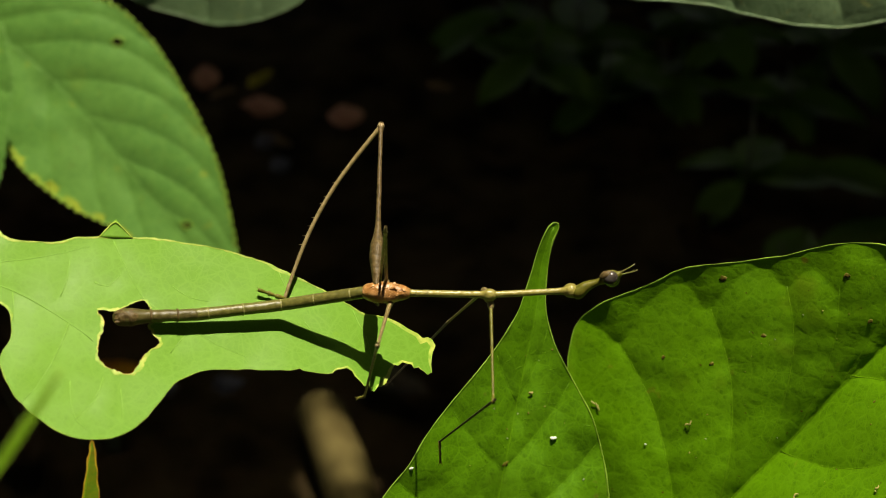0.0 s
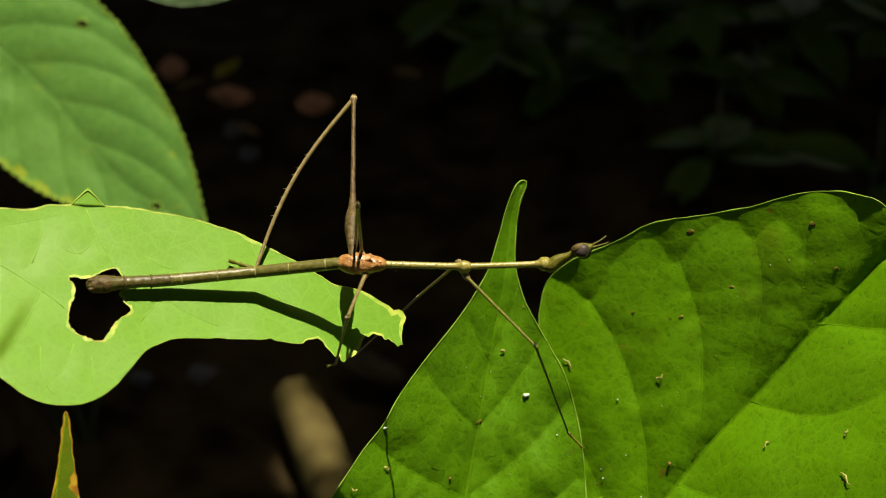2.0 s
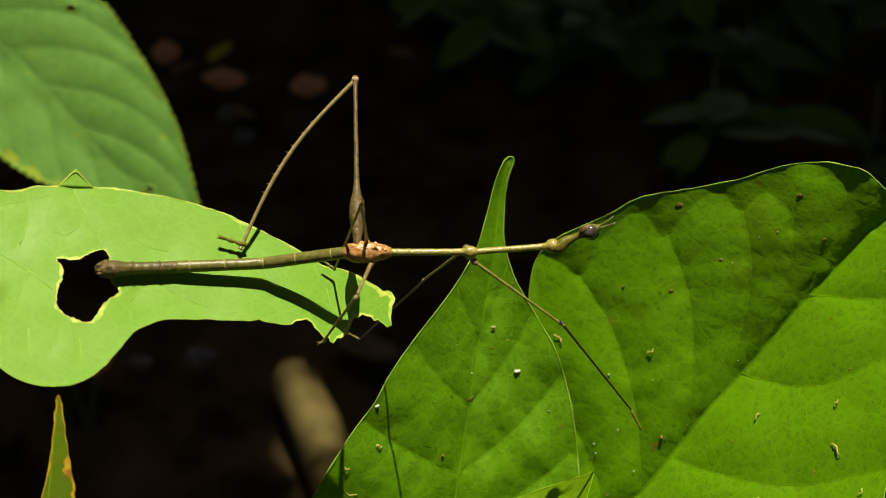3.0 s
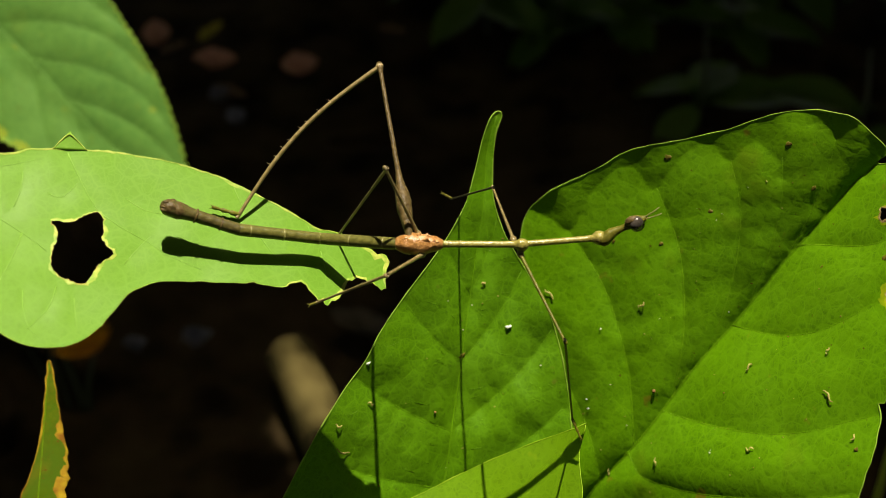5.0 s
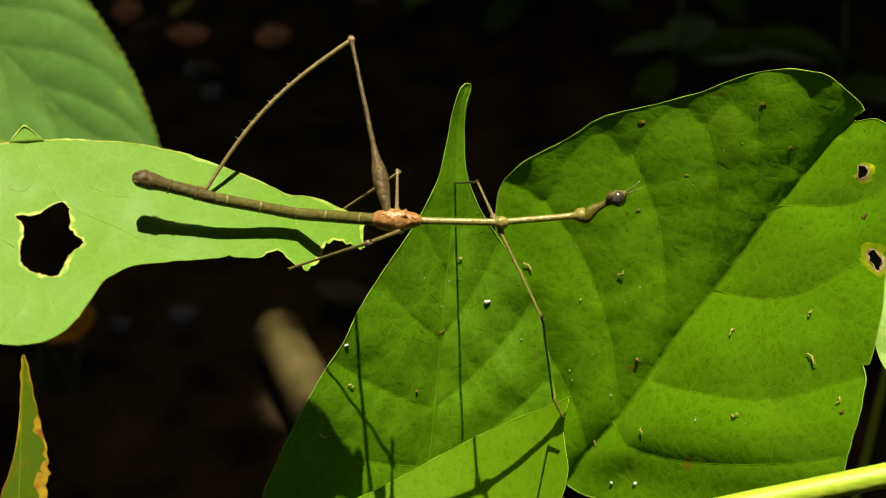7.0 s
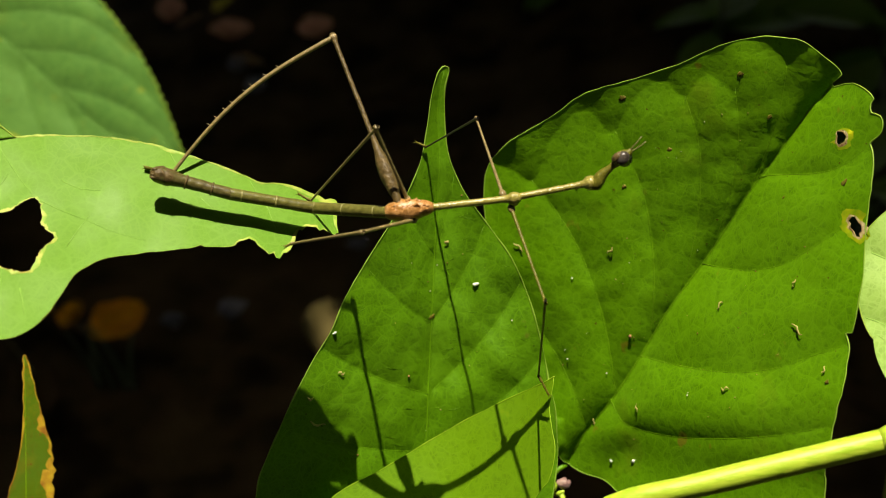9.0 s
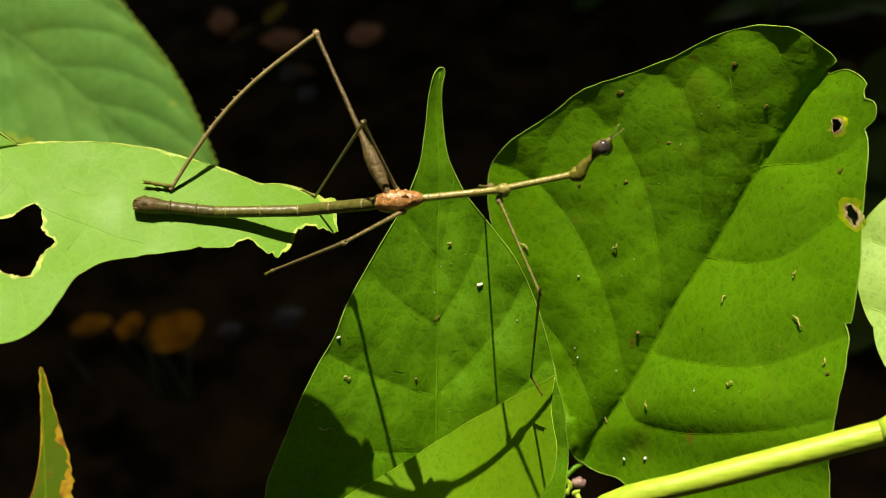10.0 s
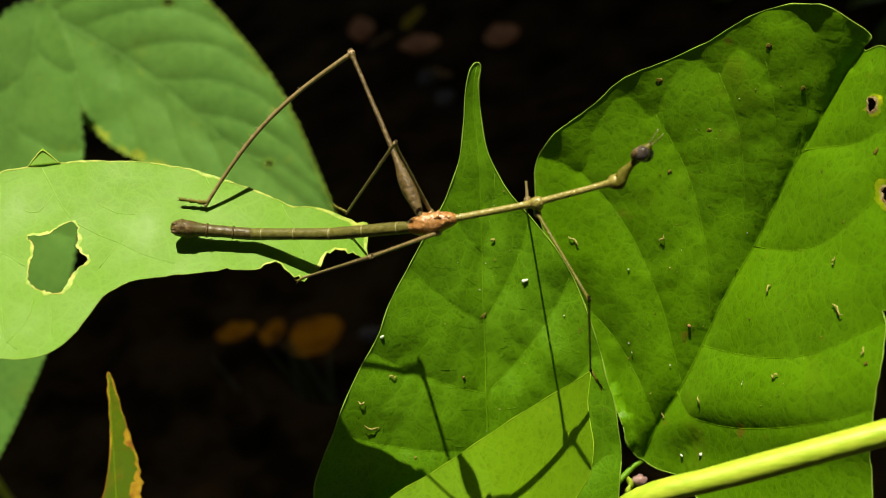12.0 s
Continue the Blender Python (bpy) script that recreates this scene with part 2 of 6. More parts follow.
def scallop_close(midrib):
    """The midrib from its tip back to its foot, to close the field inside the scallops."""
    return [np.array(p, float) for p in midrib[::-1]]


def leaf(name, label, edge, height, midrib, veins, blade_mat, vein_mat, rim_mat, holes=(), bites=0.0, step=1.5,
         rim=0.10, rib=0.5, quilt=0.0, seed=1, category="leaf", teeth=False, centre=None, swell=None, cells=0, hole_mat=None,
         scallops=(), margin=None, halo=(), veinlets=0):
    """A leaf of millimetres in the slanted frame: an outline, its holes, a height over the slant and its veins."""
    origin = np.mean(np.array(edge, float), 0) if centre is None else np.array(centre, float)
    root = new(name)
    root.matrix_world = SLANT @ Matrix.Translation((origin[0] * MM, origin[1] * MM, 0))
    tagged(root, label, category)
    outer = spline(edge, 0.7, True)
    if bites:
        outer = ragged(outer, bites, seed)
    if margin and len(margin) > 2:
        frayed = ragged(outer, 0.45, seed + 2, 4.0)
        share = np.array([[min(1.0, margin[2](p[0], p[1]) * (0.9 if p[1] < 3 else 0.3))] for p in outer])
        outer = outer + (frayed - outer) * share
    if teeth:
        ahead = np.roll(outer, -1, 0) - np.roll(outer, 1, 0)
        out = np.column_stack([ahead[:, 1], -ahead[:, 0]]) / (np.linalg.norm(ahead, axis=1)[:, None] + 1e-9)
        if ((outer - outer.mean(0)) * out).sum() < 0:
            out = -out
        outer = outer + out * (1.15 * (np.arange(len(outer)) % 4) / 3.0)[:, None]
    rims = [outer] + [ragged(ragged(spline(h, 0.3, True), 0.3, seed + 5 + i), 0.22, seed + 9 + i, 5.0) for i, h in enumerate(holes)]
    lo, hi = outer.min(0), outer.max(0)
    rnd = np.random.RandomState(seed)
    gx, gy = np.meshgrid(np.arange(lo[0], hi[0], step), np.arange(lo[1], hi[1], step))
    grid = np.stack([gx.ravel(), gy.ravel()], 1) + rnd.uniform(-0.3, 0.3, (gx.size, 2)) * step
    lines = [spline(midrib, 1.5)] + [spline(v, 1.5) for v in veins]
    if quilt:
        rows = []
        for line in lines + ([spline(scallops, 0.8)] if len(scallops) else []):
            line = spline(line, 0.6)
            ahead = np.gradient(line, axis=0)
            across = np.column_stack([-ahead[:, 1], ahead[:, 0]]) / (np.linalg.norm(ahead, axis=1)[:, None] + 1e-9)
            rows += [line + across * d for d in (-0.28, 0.0, 0.28)]
        grid = grid[np.min([away(grid, r) for r in rows[1::3]], 0) > 0.7]
        for k in range(0, len(rows), 3):
            for r in rows[k:k + 3]:
                if k:
                    r = r[away(r, rows[1]) > 0.35]
                grid = np.vstack([grid, r])
    ok = inside(grid, outer) & (away(grid, np.vstack([outer, outer[:1]])) > 0.4 * min(step, 1.0))
    for h in rims[1:]:
        ok &= ~inside(grid, h) & (away(grid, np.vstack([h, h[:1]])) > 0.4 * step)
    grid = grid[ok]
    pts, edges = [], []
    for line in rims:
        k, m = len(pts), len(line)
        pts += [Vector(p) for p in line]
        edges += [(k + i, k + (i + 1) % m) for i in range(m)]
    pts += [Vector(p) for p in grid]
    vs, _, fs, *_ = delaunay_2d_cdt(pts, edges, [], 0, 1e-5)
    flat = np.array([(v[0], v[1]) for v in vs])
    mid = np.array([flat[list(f)].mean(0) for f in fs])
    keep = inside(mid, outer)
    for h in rims[1:]:
        keep &= ~inside(mid, h)
    cross = []
    for a, b in zip(lines[1:-1], lines[2:]):
        if np.linalg.norm(a[-1] - b[-1]) < 24 and np.linalg.norm(a[0] - b[0]) < 20:
            for k in range(cells):
                f = min((k + 0.5 + 0.5 * rnd.rand()) / (cells + 0.4), 0.95)
                p, q = a[int(f * (len(a) - 1))], b[int(max(f - 0.1 * rnd.rand(), 0) * (len(b) - 1))]
                bow = rnd.uniform(-0.2, 0.2) * np.array([q[1] - p[1], p[0] - q[0]])
                cross.append(spline([p, p + 0.35 * (q - p) + bow, p + 0.65 * (q - p) + 0.6 * bow, q], 1.0))
    if len(scallops):
        arcs = spline(scallops, 0.8)
        field = np.vstack([arcs, np.array(scallop_close(midrib))])

    def lift(xy):
        xy = np.atleast_2d(xy)
        z = height(xy[:, 0], xy[:, 1])
        if quilt:
            near = np.min([away(xy, l) for l in lines], 0)
            z = z + quilt * 1.5 * (1 - np.exp(-near / 4.2)) * (1 if swell is None else swell(xy[:, 0], xy[:, 1]))
        if cross:
            near = np.min([away(xy, l) for l in cross], 0)
            z = z + 0.75 * quilt * (1 - np.exp(-near / 2.4))
        if quilt:
            z = z + quilt * np.array([0.8 * noise.noise(Vector((x * 0.11, y * 0.11, seed))) + 0.3 * noise.noise(Vector((x * 0.27, y * 0.27, seed))) for x, y in xy])
        if len(scallops):
            out = ~inside(xy, field) & (xy[:, 0] < np.interp(xy[:, 1], lines[0][:, 1], lines[0][:, 0]) - 3)
            z = z + np.where(out, 0.28 * away(xy, arcs) * np.clip(away(xy, lines[0]) / 10, 0, 1), 0)
        return z - 1.0 * quilt

    def lifted(xy, up=0.0):
        return np.column_stack([(xy - origin) * MM, (lift(xy) + up) * MM])

    faces = [tuple(f) for f, k in zip(fs, keep) if k]
    faces = [f if np.cross(flat[f[1]] - flat[f[0]], flat[f[2]] - flat[f[0]]) > 0 else f[::-1] for f in faces]
    mesh_object("blade", lifted(flat), faces, blade_mat, root)
    for i, line in enumerate(rims):
        ring = lifted(np.vstack([line, line[:1]]))
        part_name = "rim" if i == 0 else "hole_rim"
        mesh_object(part_name, *tube(ring, [rim * MM * max(0.25, 1.0 + 1.1 * noise.noise(Vector((j * 0.21, i, seed)))) for j in range(len(ring))], 5),
                    (hole_mat or rim_mat) if i else rim_mat, root, "pale thickened leaf edge" if i == 0 else "dry yellowed edge of a chewed hole")
    def strip(part_name, line, widths, inward, material, text, up=0.0):
        """A discoloured band along an edge, a hair above the blade."""
        ahead = np.roll(line, -1, 0) - np.roll(line, 1, 0)
        side = np.column_stack([-ahead[:, 1], ahead[:, 0]]) / (np.linalg.norm(ahead, axis=1)[:, None] + 1e-9)
        area = np.sum(line[:, 0] * np.roll(line[:, 1], -1) - np.roll(line[:, 0], -1) * line[:, 1])
        side *= (1 if area > 0 else -1) * (1 if inward else -1)
        rows = np.vstack([lifted(line + side * (0.02 * inward), 0.07 + up), lifted(line + side * (widths * 0.5)[:, None], 0.08 + up), lifted(line + side * widths[:, None], 0.02 + up)])
        n = len(line)
        quads = [(r * n + i, r * n + (i + 1) % n, (r + 1) * n + (i + 1) % n, (r + 1) * n + i) for r in (0, 1) for i in range(n)]
        if (area > 0) != bool(inward):
            quads = [q[::-1] for q in quads]
        mesh_object(part_name, rows, quads, material, root, text)

    if margin:
        spread = margin[2] if len(margin) > 2 else (lambda u, v: 1.0)
        wide = np.array([max(0.03, margin[0] * spread(p[0], p[1]) * (0.75 + 1.6 * noise.noise(Vector((p[0] * 0.22, p[1] * 0.22, seed))) + 0.7 * noise.noise(Vector((p[0] * 1.3, p[1] * 1.3, seed))))) for p in outer])
        strip("margin", outer, wide, True, margin[1], "yellowed chewed margin")
    for i, line in enumerate(rims[1:]):
        for k, (width, stuff, text) in enumerate(halo):
            wide = np.array([max(0.12, width * (0.9 + 1.5 * noise.noise(Vector((p[0] * 0.7, p[1] * 0.7, seed + i + 3 * k))) + 0.8 * noise.noise(Vector((p[0] * 2.3, p[1] * 2.3, seed))))) for p in line])
            strip("dead_tissue", line, wide, False, stuff, text, 0.05 * k)
    if veinlets:
        bits = ([], [])
        for k in range(veinlets):
            line = lines[0] if rnd.rand() < 0.6 else lines[rnd.randint(len(lines))]
            j = rnd.randint(2, len(line) - 2)
            d = line[j + 1] - line[j - 1]
            d /= np.linalg.norm(d) + 1e-9
            side = np.array([-d[1], d[0]]) * (1 if rnd.rand() < 0.5 else -1)
            start = line[j] + side * rnd.uniform(0.4, 5.0)
            run = start + side * np.linspace(0, rnd.uniform(0.8, 3.2), 5)[:, None] + d * (rnd.uniform(0.1, 0.5) * np.linspace(0, 1, 5) ** 2 * 2)[:, None]
            if not inside(run, outer).all() or any(inside(run, r).any() for r in rims[1:]):
                continue
            v, f = tube(lifted(run, 0.01), np.array([0.008, 0.022, 0.026, 0.022, 0.008]) * MM * rnd.uniform(0.7, 1.3), 4)
            n = len(bits[0])
            bits[0].extend(v)
            bits[1].extend([tuple(q + n for q in g) for g in f])
        mesh_object("veinlet_net", bits[0], bits[1], vein_mat, root, "net of fine paler veinlets")
    for i, line in enumerate(lines):
        ok = inside(line, outer)
        for h in rims[1:]:
            ok &= ~inside(line, h)
        runs, run = [], []
        for p, k in zip(line, ok):
            if k:
                run.append(p)
            elif run:
                runs.append(run)
                run = []
        runs.append(run)
        for run in runs:
            if len(run) < 3:
                continue
            r0 = rib if i == 0 else rib * 0.38
            radii = [MM * r0 * (1 - 0.75 * k / len(run)) for k in range(len(run))]
            mesh_object("midrib" if i == 0 else "side_vein", *tube(lifted(np.array(run), 0.02), radii, 6, 0.6), vein_mat, root)
    root_lift[name] = lift
    return root


def side_veins(midrib, spec):
    """Side veins from (share along the midrib, end u, end v, bow): curves that leave the midrib and bend towards the tip."""
    line = spline(midrib, 1.0)
    tip = line[-1]
    out = []
    for share, u, v, bow in spec:
        a, b = line[int(share * (len(line) - 1))], np.array([u, v], float)
        d = b - a
        side = np.array([-d[1], d[0]])
        out.append([a, a + 0.35 * d + bow * 0.7 * side, a + 0.7 * d + bow * 0.75 * side, b])
    return out


# ---- ground ----
def build_ground():
    n, size = 90, 60.0
    xs = [math.copysign(abs(s) ** 3, s) * size for s in np.linspace(-1, 1, n)]
    verts = []
    for y in xs:
        for x in xs:
            r = math.hypot(x, y)
            z = 0.03 * noise.noise(Vector((x * 3, y * 3, 0))) + 0.012 * noise.noise(Vector((x * 14, y * 14, 3))) if r < 20 else 0
            verts.append((x, y + 0.5, z))
    faces = [(j * n + i, j * n + i + 1, (j + 1) * n + i + 1, (j + 1) * n + i) for j in range(n - 1) for i in range(n - 1)]
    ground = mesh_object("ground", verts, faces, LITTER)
    tagged(ground, "dark shaded forest floor of soil and rotting litter", "ground", kind="structure")


build_ground()

# ---- small bodies ----
def lathe(profile, sides=12, line=None, lump=0.0, seed=0.0, squash=1.0):
    """A body of millimetres turned about x: (x, radius) pairs, with an optional bent centre line and lumps."""
    xs = spline([(x, r, 0) for x, r in profile], 0.35)
    verts, faces = [], []
    for x, r, _ in xs:
        cy, cz = line(x) if line else (0.0, 0.0)
        for k in range(sides):
            w = 2 * math.pi * k / sides
            q = r * (1 + lump * noise.noise(Vector((x * 1.1, 2.2 * math.cos(w) + seed, 2.2 * math.sin(w)))))
            verts.append(((x) * MM, (cy + q * math.cos(w)) * MM, (cz + q * squash * math.sin(w)) * MM))
    n = len(xs)
    for i in range(n - 1):
        for k in range(sides):
            l = (k + 1) % sides
            faces.append((i * sides + k, (i + 1) * sides + k, (i + 1) * sides + l, i * sides + l))
    faces.append(tuple(range(sides)))
    faces.append(tuple((n - 1) * sides + k for k in range(sides))[::-1])
    return verts, faces


def merged(*meshes):
    verts, faces = [], []
    for v, f in meshes:
        k = len(verts)
        verts += list(v)
        faces += [tuple(i + k for i in g) for g in f]
    return verts, faces


def spike(x, y, z, dx, dy, dz, r=0.06):
    a, d = np.array([x, y, z]) * MM, np.array([dx, dy, dz]) * MM
    return tube([a, a + 0.5 * d, a + d], [r * MM, 0.6 * r * MM, 0.1 * r * MM], 4)


def ball(centre, radii, rings=10, sides=16):
    verts, faces = [], []
    for i in range(rings + 1):
        p = math.pi * i / rings
        for k in range(sides):
            w = 2 * math.pi * k / sides
            verts.append(tuple(MM * (c + r * e) for c, r, e in zip(centre, radii, (math.cos(p), math.sin(p) * math.cos(w), math.sin(p) * math.sin(w)))))
    for i in range(rings):
        for k in range(sides):
            l = (k + 1) % sides
            faces.append((i * sides + k, i * sides + l, (i + 1) * sides + l, (i + 1) * sides + k))
    return verts, faces


# ---- leaves ----
MID_EDGE = [(13.5, 24.5), (12.4, 23.8), (11.0, 20.3), (9.9, 15.5), (8.3, 9.7), (5.7, 4.6), (2.6, -0.1), (-1.3, -5.4), (-4.8, -10.7), (-7.2, -15.5), (-10.2, -19.7),
            (-12.5, -23.5), (-14.9, -27.6), (-16.4, -30.4), (-18.6, -34.8), (-20.3, -38.9), (-20.9, -45.8), (-16.8, -58.1), (-4.0, -69.7), (9.7, -68.7), (21.8, -56.7),
            (26.2, -42.5), (26.8, -35.6), (26.8, -31.2), (26.2, -28.1), (25.8, -23.8), (24.9, -17.9), (23.7, -12.6), (21.7, -6.9), (19.4, -2.9), (16.6, 1.5), (14.6, 5.0),
            (13.1, 9.2), (12.6, 12.7), (12.7, 17.2), (13.1, 21.1), (14.0, 23.8)]
MID_RIB = [(-0.2, -68.1), (3.3, -45.0), (5.3, -35.2), (6.4, -26.8), (7.9, -15.3), (9.7, -1.3), (11.2, 9.4), (11.7, 18.2), (13.2, 23.7)]


def mid_height(u, v):
    d = u - (8.5 + (v + 15) * 0.105)
    return -1.1 + 0.55 * np.maximum(-d, 0) + 0.108 * (v + 10) + 0.0008 * (v + 15) ** 2 * (v > -15)


leaf("pointed_leaf", "glossy deep green leaf with a long drip tip", MID_EDGE, mid_height, MID_RIB,
     side_veins(MID_RIB, [(0.22, -20.1, -42.8, 0.05), (0.34, -16.3, -30.3, 0.05), (0.46, -8.7, -18.7, 0.05), (0.58, -0.9, -6.9, 0.05), (0.70, 5, 4, 0.05),
                          (0.22, 24.5, -40, -0.06), (0.34, 24.5, -24, -0.06), (0.46, 22.5, -11, -0.06), (0.58, 18, 0, -0.05), (0.70, 13.6, 9, -0.05)]),
     LEAF_DEEP, VEIN_DEEP, RIM_DEEP, quilt=0.7, seed=3, rib=0.2, step=1.0, cells=4, veinlets=150)

RIGHT_EDGE = [(26.3, -37.0), (24.6, -30.0), (23.2, -24.0), (20.4, -15), (18.1, -4.8), (17.5, 2), (18.0, 6.7), (19.2, 9.5), (22.0, 12.0), (24.3, 13.3), (27.5, 14.7), (30.7, 16.3),
              (34.2, 18.4), (37.3, 19.2), (43.5, 20.2), (49.6, 21.4), (52.4, 22.3), (55.6, 23.2), (58.0, 23.4), (61.1, 23.3), (64.0, 22.6), (65.9, 21.8), (68.9, 19.3), (70.7, 17.6), (71.1, 16.7),
              (70.4, 16.1), (70.0, 15.7), (70.2, 15.2), (70.9, 15.3), (72.0, 15.2), (72.9, 14.0), (73.5, 12.4), (73.1, 11.8), (73.1, 10.6), (73.9, 9.9), (73.8, 7.7), (73.1, 6.9), (72.6, 6.3),
              (72.7, 5.1), (72.0, 1.1), (70.7, -5.0), (69.7, -10.9), (68.2, -17.3), (67.7, -19.4), (67.1, -19.5), (67.2, -21.0), (66.5, -24.2), (64.5, -30.8), (63.0, -38.2), (63.0, -40.6),
              (61.5, -49.8), (54.9, -56.7), (44.9, -55.9), (37, -47.8), (33.9, -45.5), (30.8, -44.8), (28.5, -43.4), (27.4, -42.6), (26.4, -39.7)]
RIGHT_RIB = [(28.5, -43.2), (31.5, -38.1), (36.6, -31.7), (41.6, -24.3), (46.4, -16.6), (52.6, -8.4), (58.1, 0.2), (61.6, 4.9), (65.3, 9.9), (67.4, 12.8), (70.0, 15.5)]


SCALLOPS = [(23.8, -24.5), (20.9, -12.0), (18.9, 0.0), (18.6, 9.0), (21.1, 8.4), (23.2, 7.4), (25.8, 5.7), (27.7, 8.4), (28.6, 11.2), (31.4, 14.3), (33.4, 16.0), (36.0, 15.9), (38.0, 13.2), (39.6, 12.0), (40.4, 13.9), (43.3, 17.6),
            (45.3, 19.1), (47.5, 19.2), (48.7, 17.6), (50.1, 16.2), (51.8, 18.3), (53.2, 19.3), (55.1, 17.7), (56.9, 16.1), (59.8, 19.6), (60.5, 21.3), (62.1, 21.4), (63.6, 20.5), (63.9, 18.7), (64.4, 16.6), (65.2, 14.4), (66.5, 12.9)]


RIB_LINE = spline([(15, -62)] + RIGHT_RIB + [(82, 34)], 1.0)
RIB_SMOOTH = np.polyfit(RIB_LINE[:, 1], RIB_LINE[:, 0], 3)


def right_height(u, v):
    smooth = np.polyval(RIB_SMOOTH, v)
    side = (u - smooth - (np.interp(v, RIB_LINE[:, 1], RIB_LINE[:, 0]) - smooth) * np.exp(-((u - smooth) / 5) ** 2)) * 0.813
    along = ((u - 28.7) * 42.7 + (v + 41.4) * 59.5) / 73.2
    left, right = np.maximum(-side, 0), np.maximum(side, 0)
    hollow = 1.5 + 3.0 * np.exp(-np.maximum(along, 0) / 18) + 0.9 * np.clip((along - 45) / 20, 0, 1)
    rise = np.clip((along - 12) / 34, 0, 1)
    low = np.clip(right / 6, 0, 1) * (np.tanh((-38 - v) / 4) + 1)
    return (-17.1 + 0.549 * along + hollow * left / 8 * np.exp(1 - left / 8) - (0.245 + 0.0058 * along) * left
            + (0.14 - 0.0014 * (v + 4)) * (v + 4) * np.clip(left / 10, 0, 1) + 0.007 * np.maximum(left - 12, 0) ** 2 + 1.62 * right - 0.006 * right**2 - 3.0 * low - 2.2 * rise * rise * (3 - 2 * rise))


leaf("broad_leaf", "broad deep green leaf folded along its midrib, specked and holed", RIGHT_EDGE, right_height, RIGHT_RIB,
     side_veins(RIGHT_RIB, [(0.10, 20.7, -14.4, -0.10), (0.22, 25.8, 5.9, -0.10), (0.36, 39.6, 12.5, -0.10), (0.50, 50.1, 16.7, -0.10), (0.62, 56.9, 16.6, -0.08), (0.76, 63.9, 19.2, -0.06)])
     + [[(41.6, -24.3), (42.8, -24.7), (47.1, -25.5), (51.3, -25.9), (55.3, -25.7), (59.2, -24.7), (63.9, -22.5), (66.8, -21.2)], [(51.6, -9.6), (55.1, -10.6), (58.0, -10.8), (61.4, -10.0), (64.3, -8.2), (69.8, -4.1)],
        [(60.0, 3.3), (63.0, 3.2), (65.9, 2.9), (68.5, 3.2), (70.6, 4.4), (72.5, 6.1)], [(36.3, -31.7), (37.4, -34.6), (39.2, -35.9), (44.8, -36.5), (51.1, -35.8), (57.8, -34.3), (63.4, -32.3)]],
     LEAF_BROAD, VEIN_BROAD, RIM_DEEP,
     holes=[[(69.3, 8.6), (70.1, 8.5), (70.1, 7.3), (69.6, 6.5), (69.1, 6.6), (69.0, 7.6)], [(69.2, -4.1), (69.8, -3.7), (70.3, -4.6), (70.3, -5.5), (69.8, -6.3), (69.4, -6.4), (69.2, -5.3)]], quilt=0.5, seed=4, rib=0.17, bites=0.12,
     step=1.0, swell=lambda u, v: np.where(u > np.interp(v, RIB_LINE[:, 1], RIB_LINE[:, 0]), 2.1, 1.3), cells=4, hole_mat=HOLE_RIM, scallops=SCALLOPS, halo=((0.8, BLOTCH, "yellow blotch round a hole"), (0.35, TISSUE, "dried brown tissue round a hole")), veinlets=0)

FRONT_EDGE = [(26.7, -24.3), (25.3, -24.9), (12.9, -30.7), (-0.2, -37.4), (-8.5, -41.3), (-13.9, -47), (-10.5, -56.5), (1.4, -60.3), (13.3, -55.4), (22.7, -41.5), (24.9, -38.7), (26.1, -34.6), (25.9, -31.5), (25.8, -28.3)]
FRONT_RIB = [(-0.8, -59.2), (7.9, -46.3), (17.1, -35.1), (26.4, -24.7)]


def front_height(u, v):
    return 18.5 - 0.3 * (v + 25) + 14 * np.tanh((u - 26) / 15)


leaf("young_leaf", "smooth bright green young leaf tip", FRONT_EDGE, front_height, FRONT_RIB,
     [], LEAF_FRONT, VEIN_YOUNG, RIM_YOUNG, quilt=0.2, seed=6, rib=0.06, rim=0.07)

LEFT_EDGE = [(-100, 23), (-84, 23), (-72, 19.5), (-65, 18), (-62.6, 17.1), (-60, 14.8), (-54.6, 14.5), (-52.0, 15.1), (-48.9, 15.5), (-44.6, 15.6), (-41.1, 15.6), (-37.3, 15.1), (-34.0, 14.6), (-30.5, 13.8),
             (-27.1, 12.8), (-24.1, 11.7), (-20.5, 10.0), (-16.4, 8.1), (-13.9, 6.5), (-12.4, 5.7), (-11.1, 5.6), (-8.3, 4.9), (-6.2, 3.7), (-2.9, 2.2), (-2.5, 0.9), (-2.8, -1.2), (-2.5, -2.4), (-3.2, -2.6),
             (-4.0, -2.0), (-5.0, -1.5), (-6.0, -1.1), (-7.3, -1.2), (-8.1, -2.0), (-8.4, -3.7), (-9.3, -4.3), (-10.3, -4.8), (-11.3, -4.4), (-12.3, -3.7), (-13.3, -2.5), (-14.1, -1.9), (-15.3, -2.1),
             (-15.9, -2.6), (-17.6, -2.6), (-19.8, -2.3), (-20.3, -2.0), (-21.4, -2.3), (-25.2, -2.3), (-28.9, -2.3), (-31.6, -2.3), (-33.8, -2.8), (-35.5, -3.6), (-36.6, -5.0), (-37.7, -6.9), (-39.2, -9.0),
             (-41.1, -10.6), (-43.6, -11.2), (-45.7, -11.3), (-47.8, -10.8), (-50.5, -9.5), (-53.4, -7.4), (-55.6, -5.2), (-57.8, -1.5), (-57.2, 2.2), (-60.3, 6.1), (-74, 4), (-100, 10)]
LEFT_RIB = [(-100, 17), (-78, 13), (-60.5, 8.5), (-50.5, 3.5), (-45, -0.5)]


def left_height(u, v):
    return 29 - 0.35 * (u + 4) - 0.55 * (v - 3) - 0.010 * np.maximum(u + 19, 0) ** 2


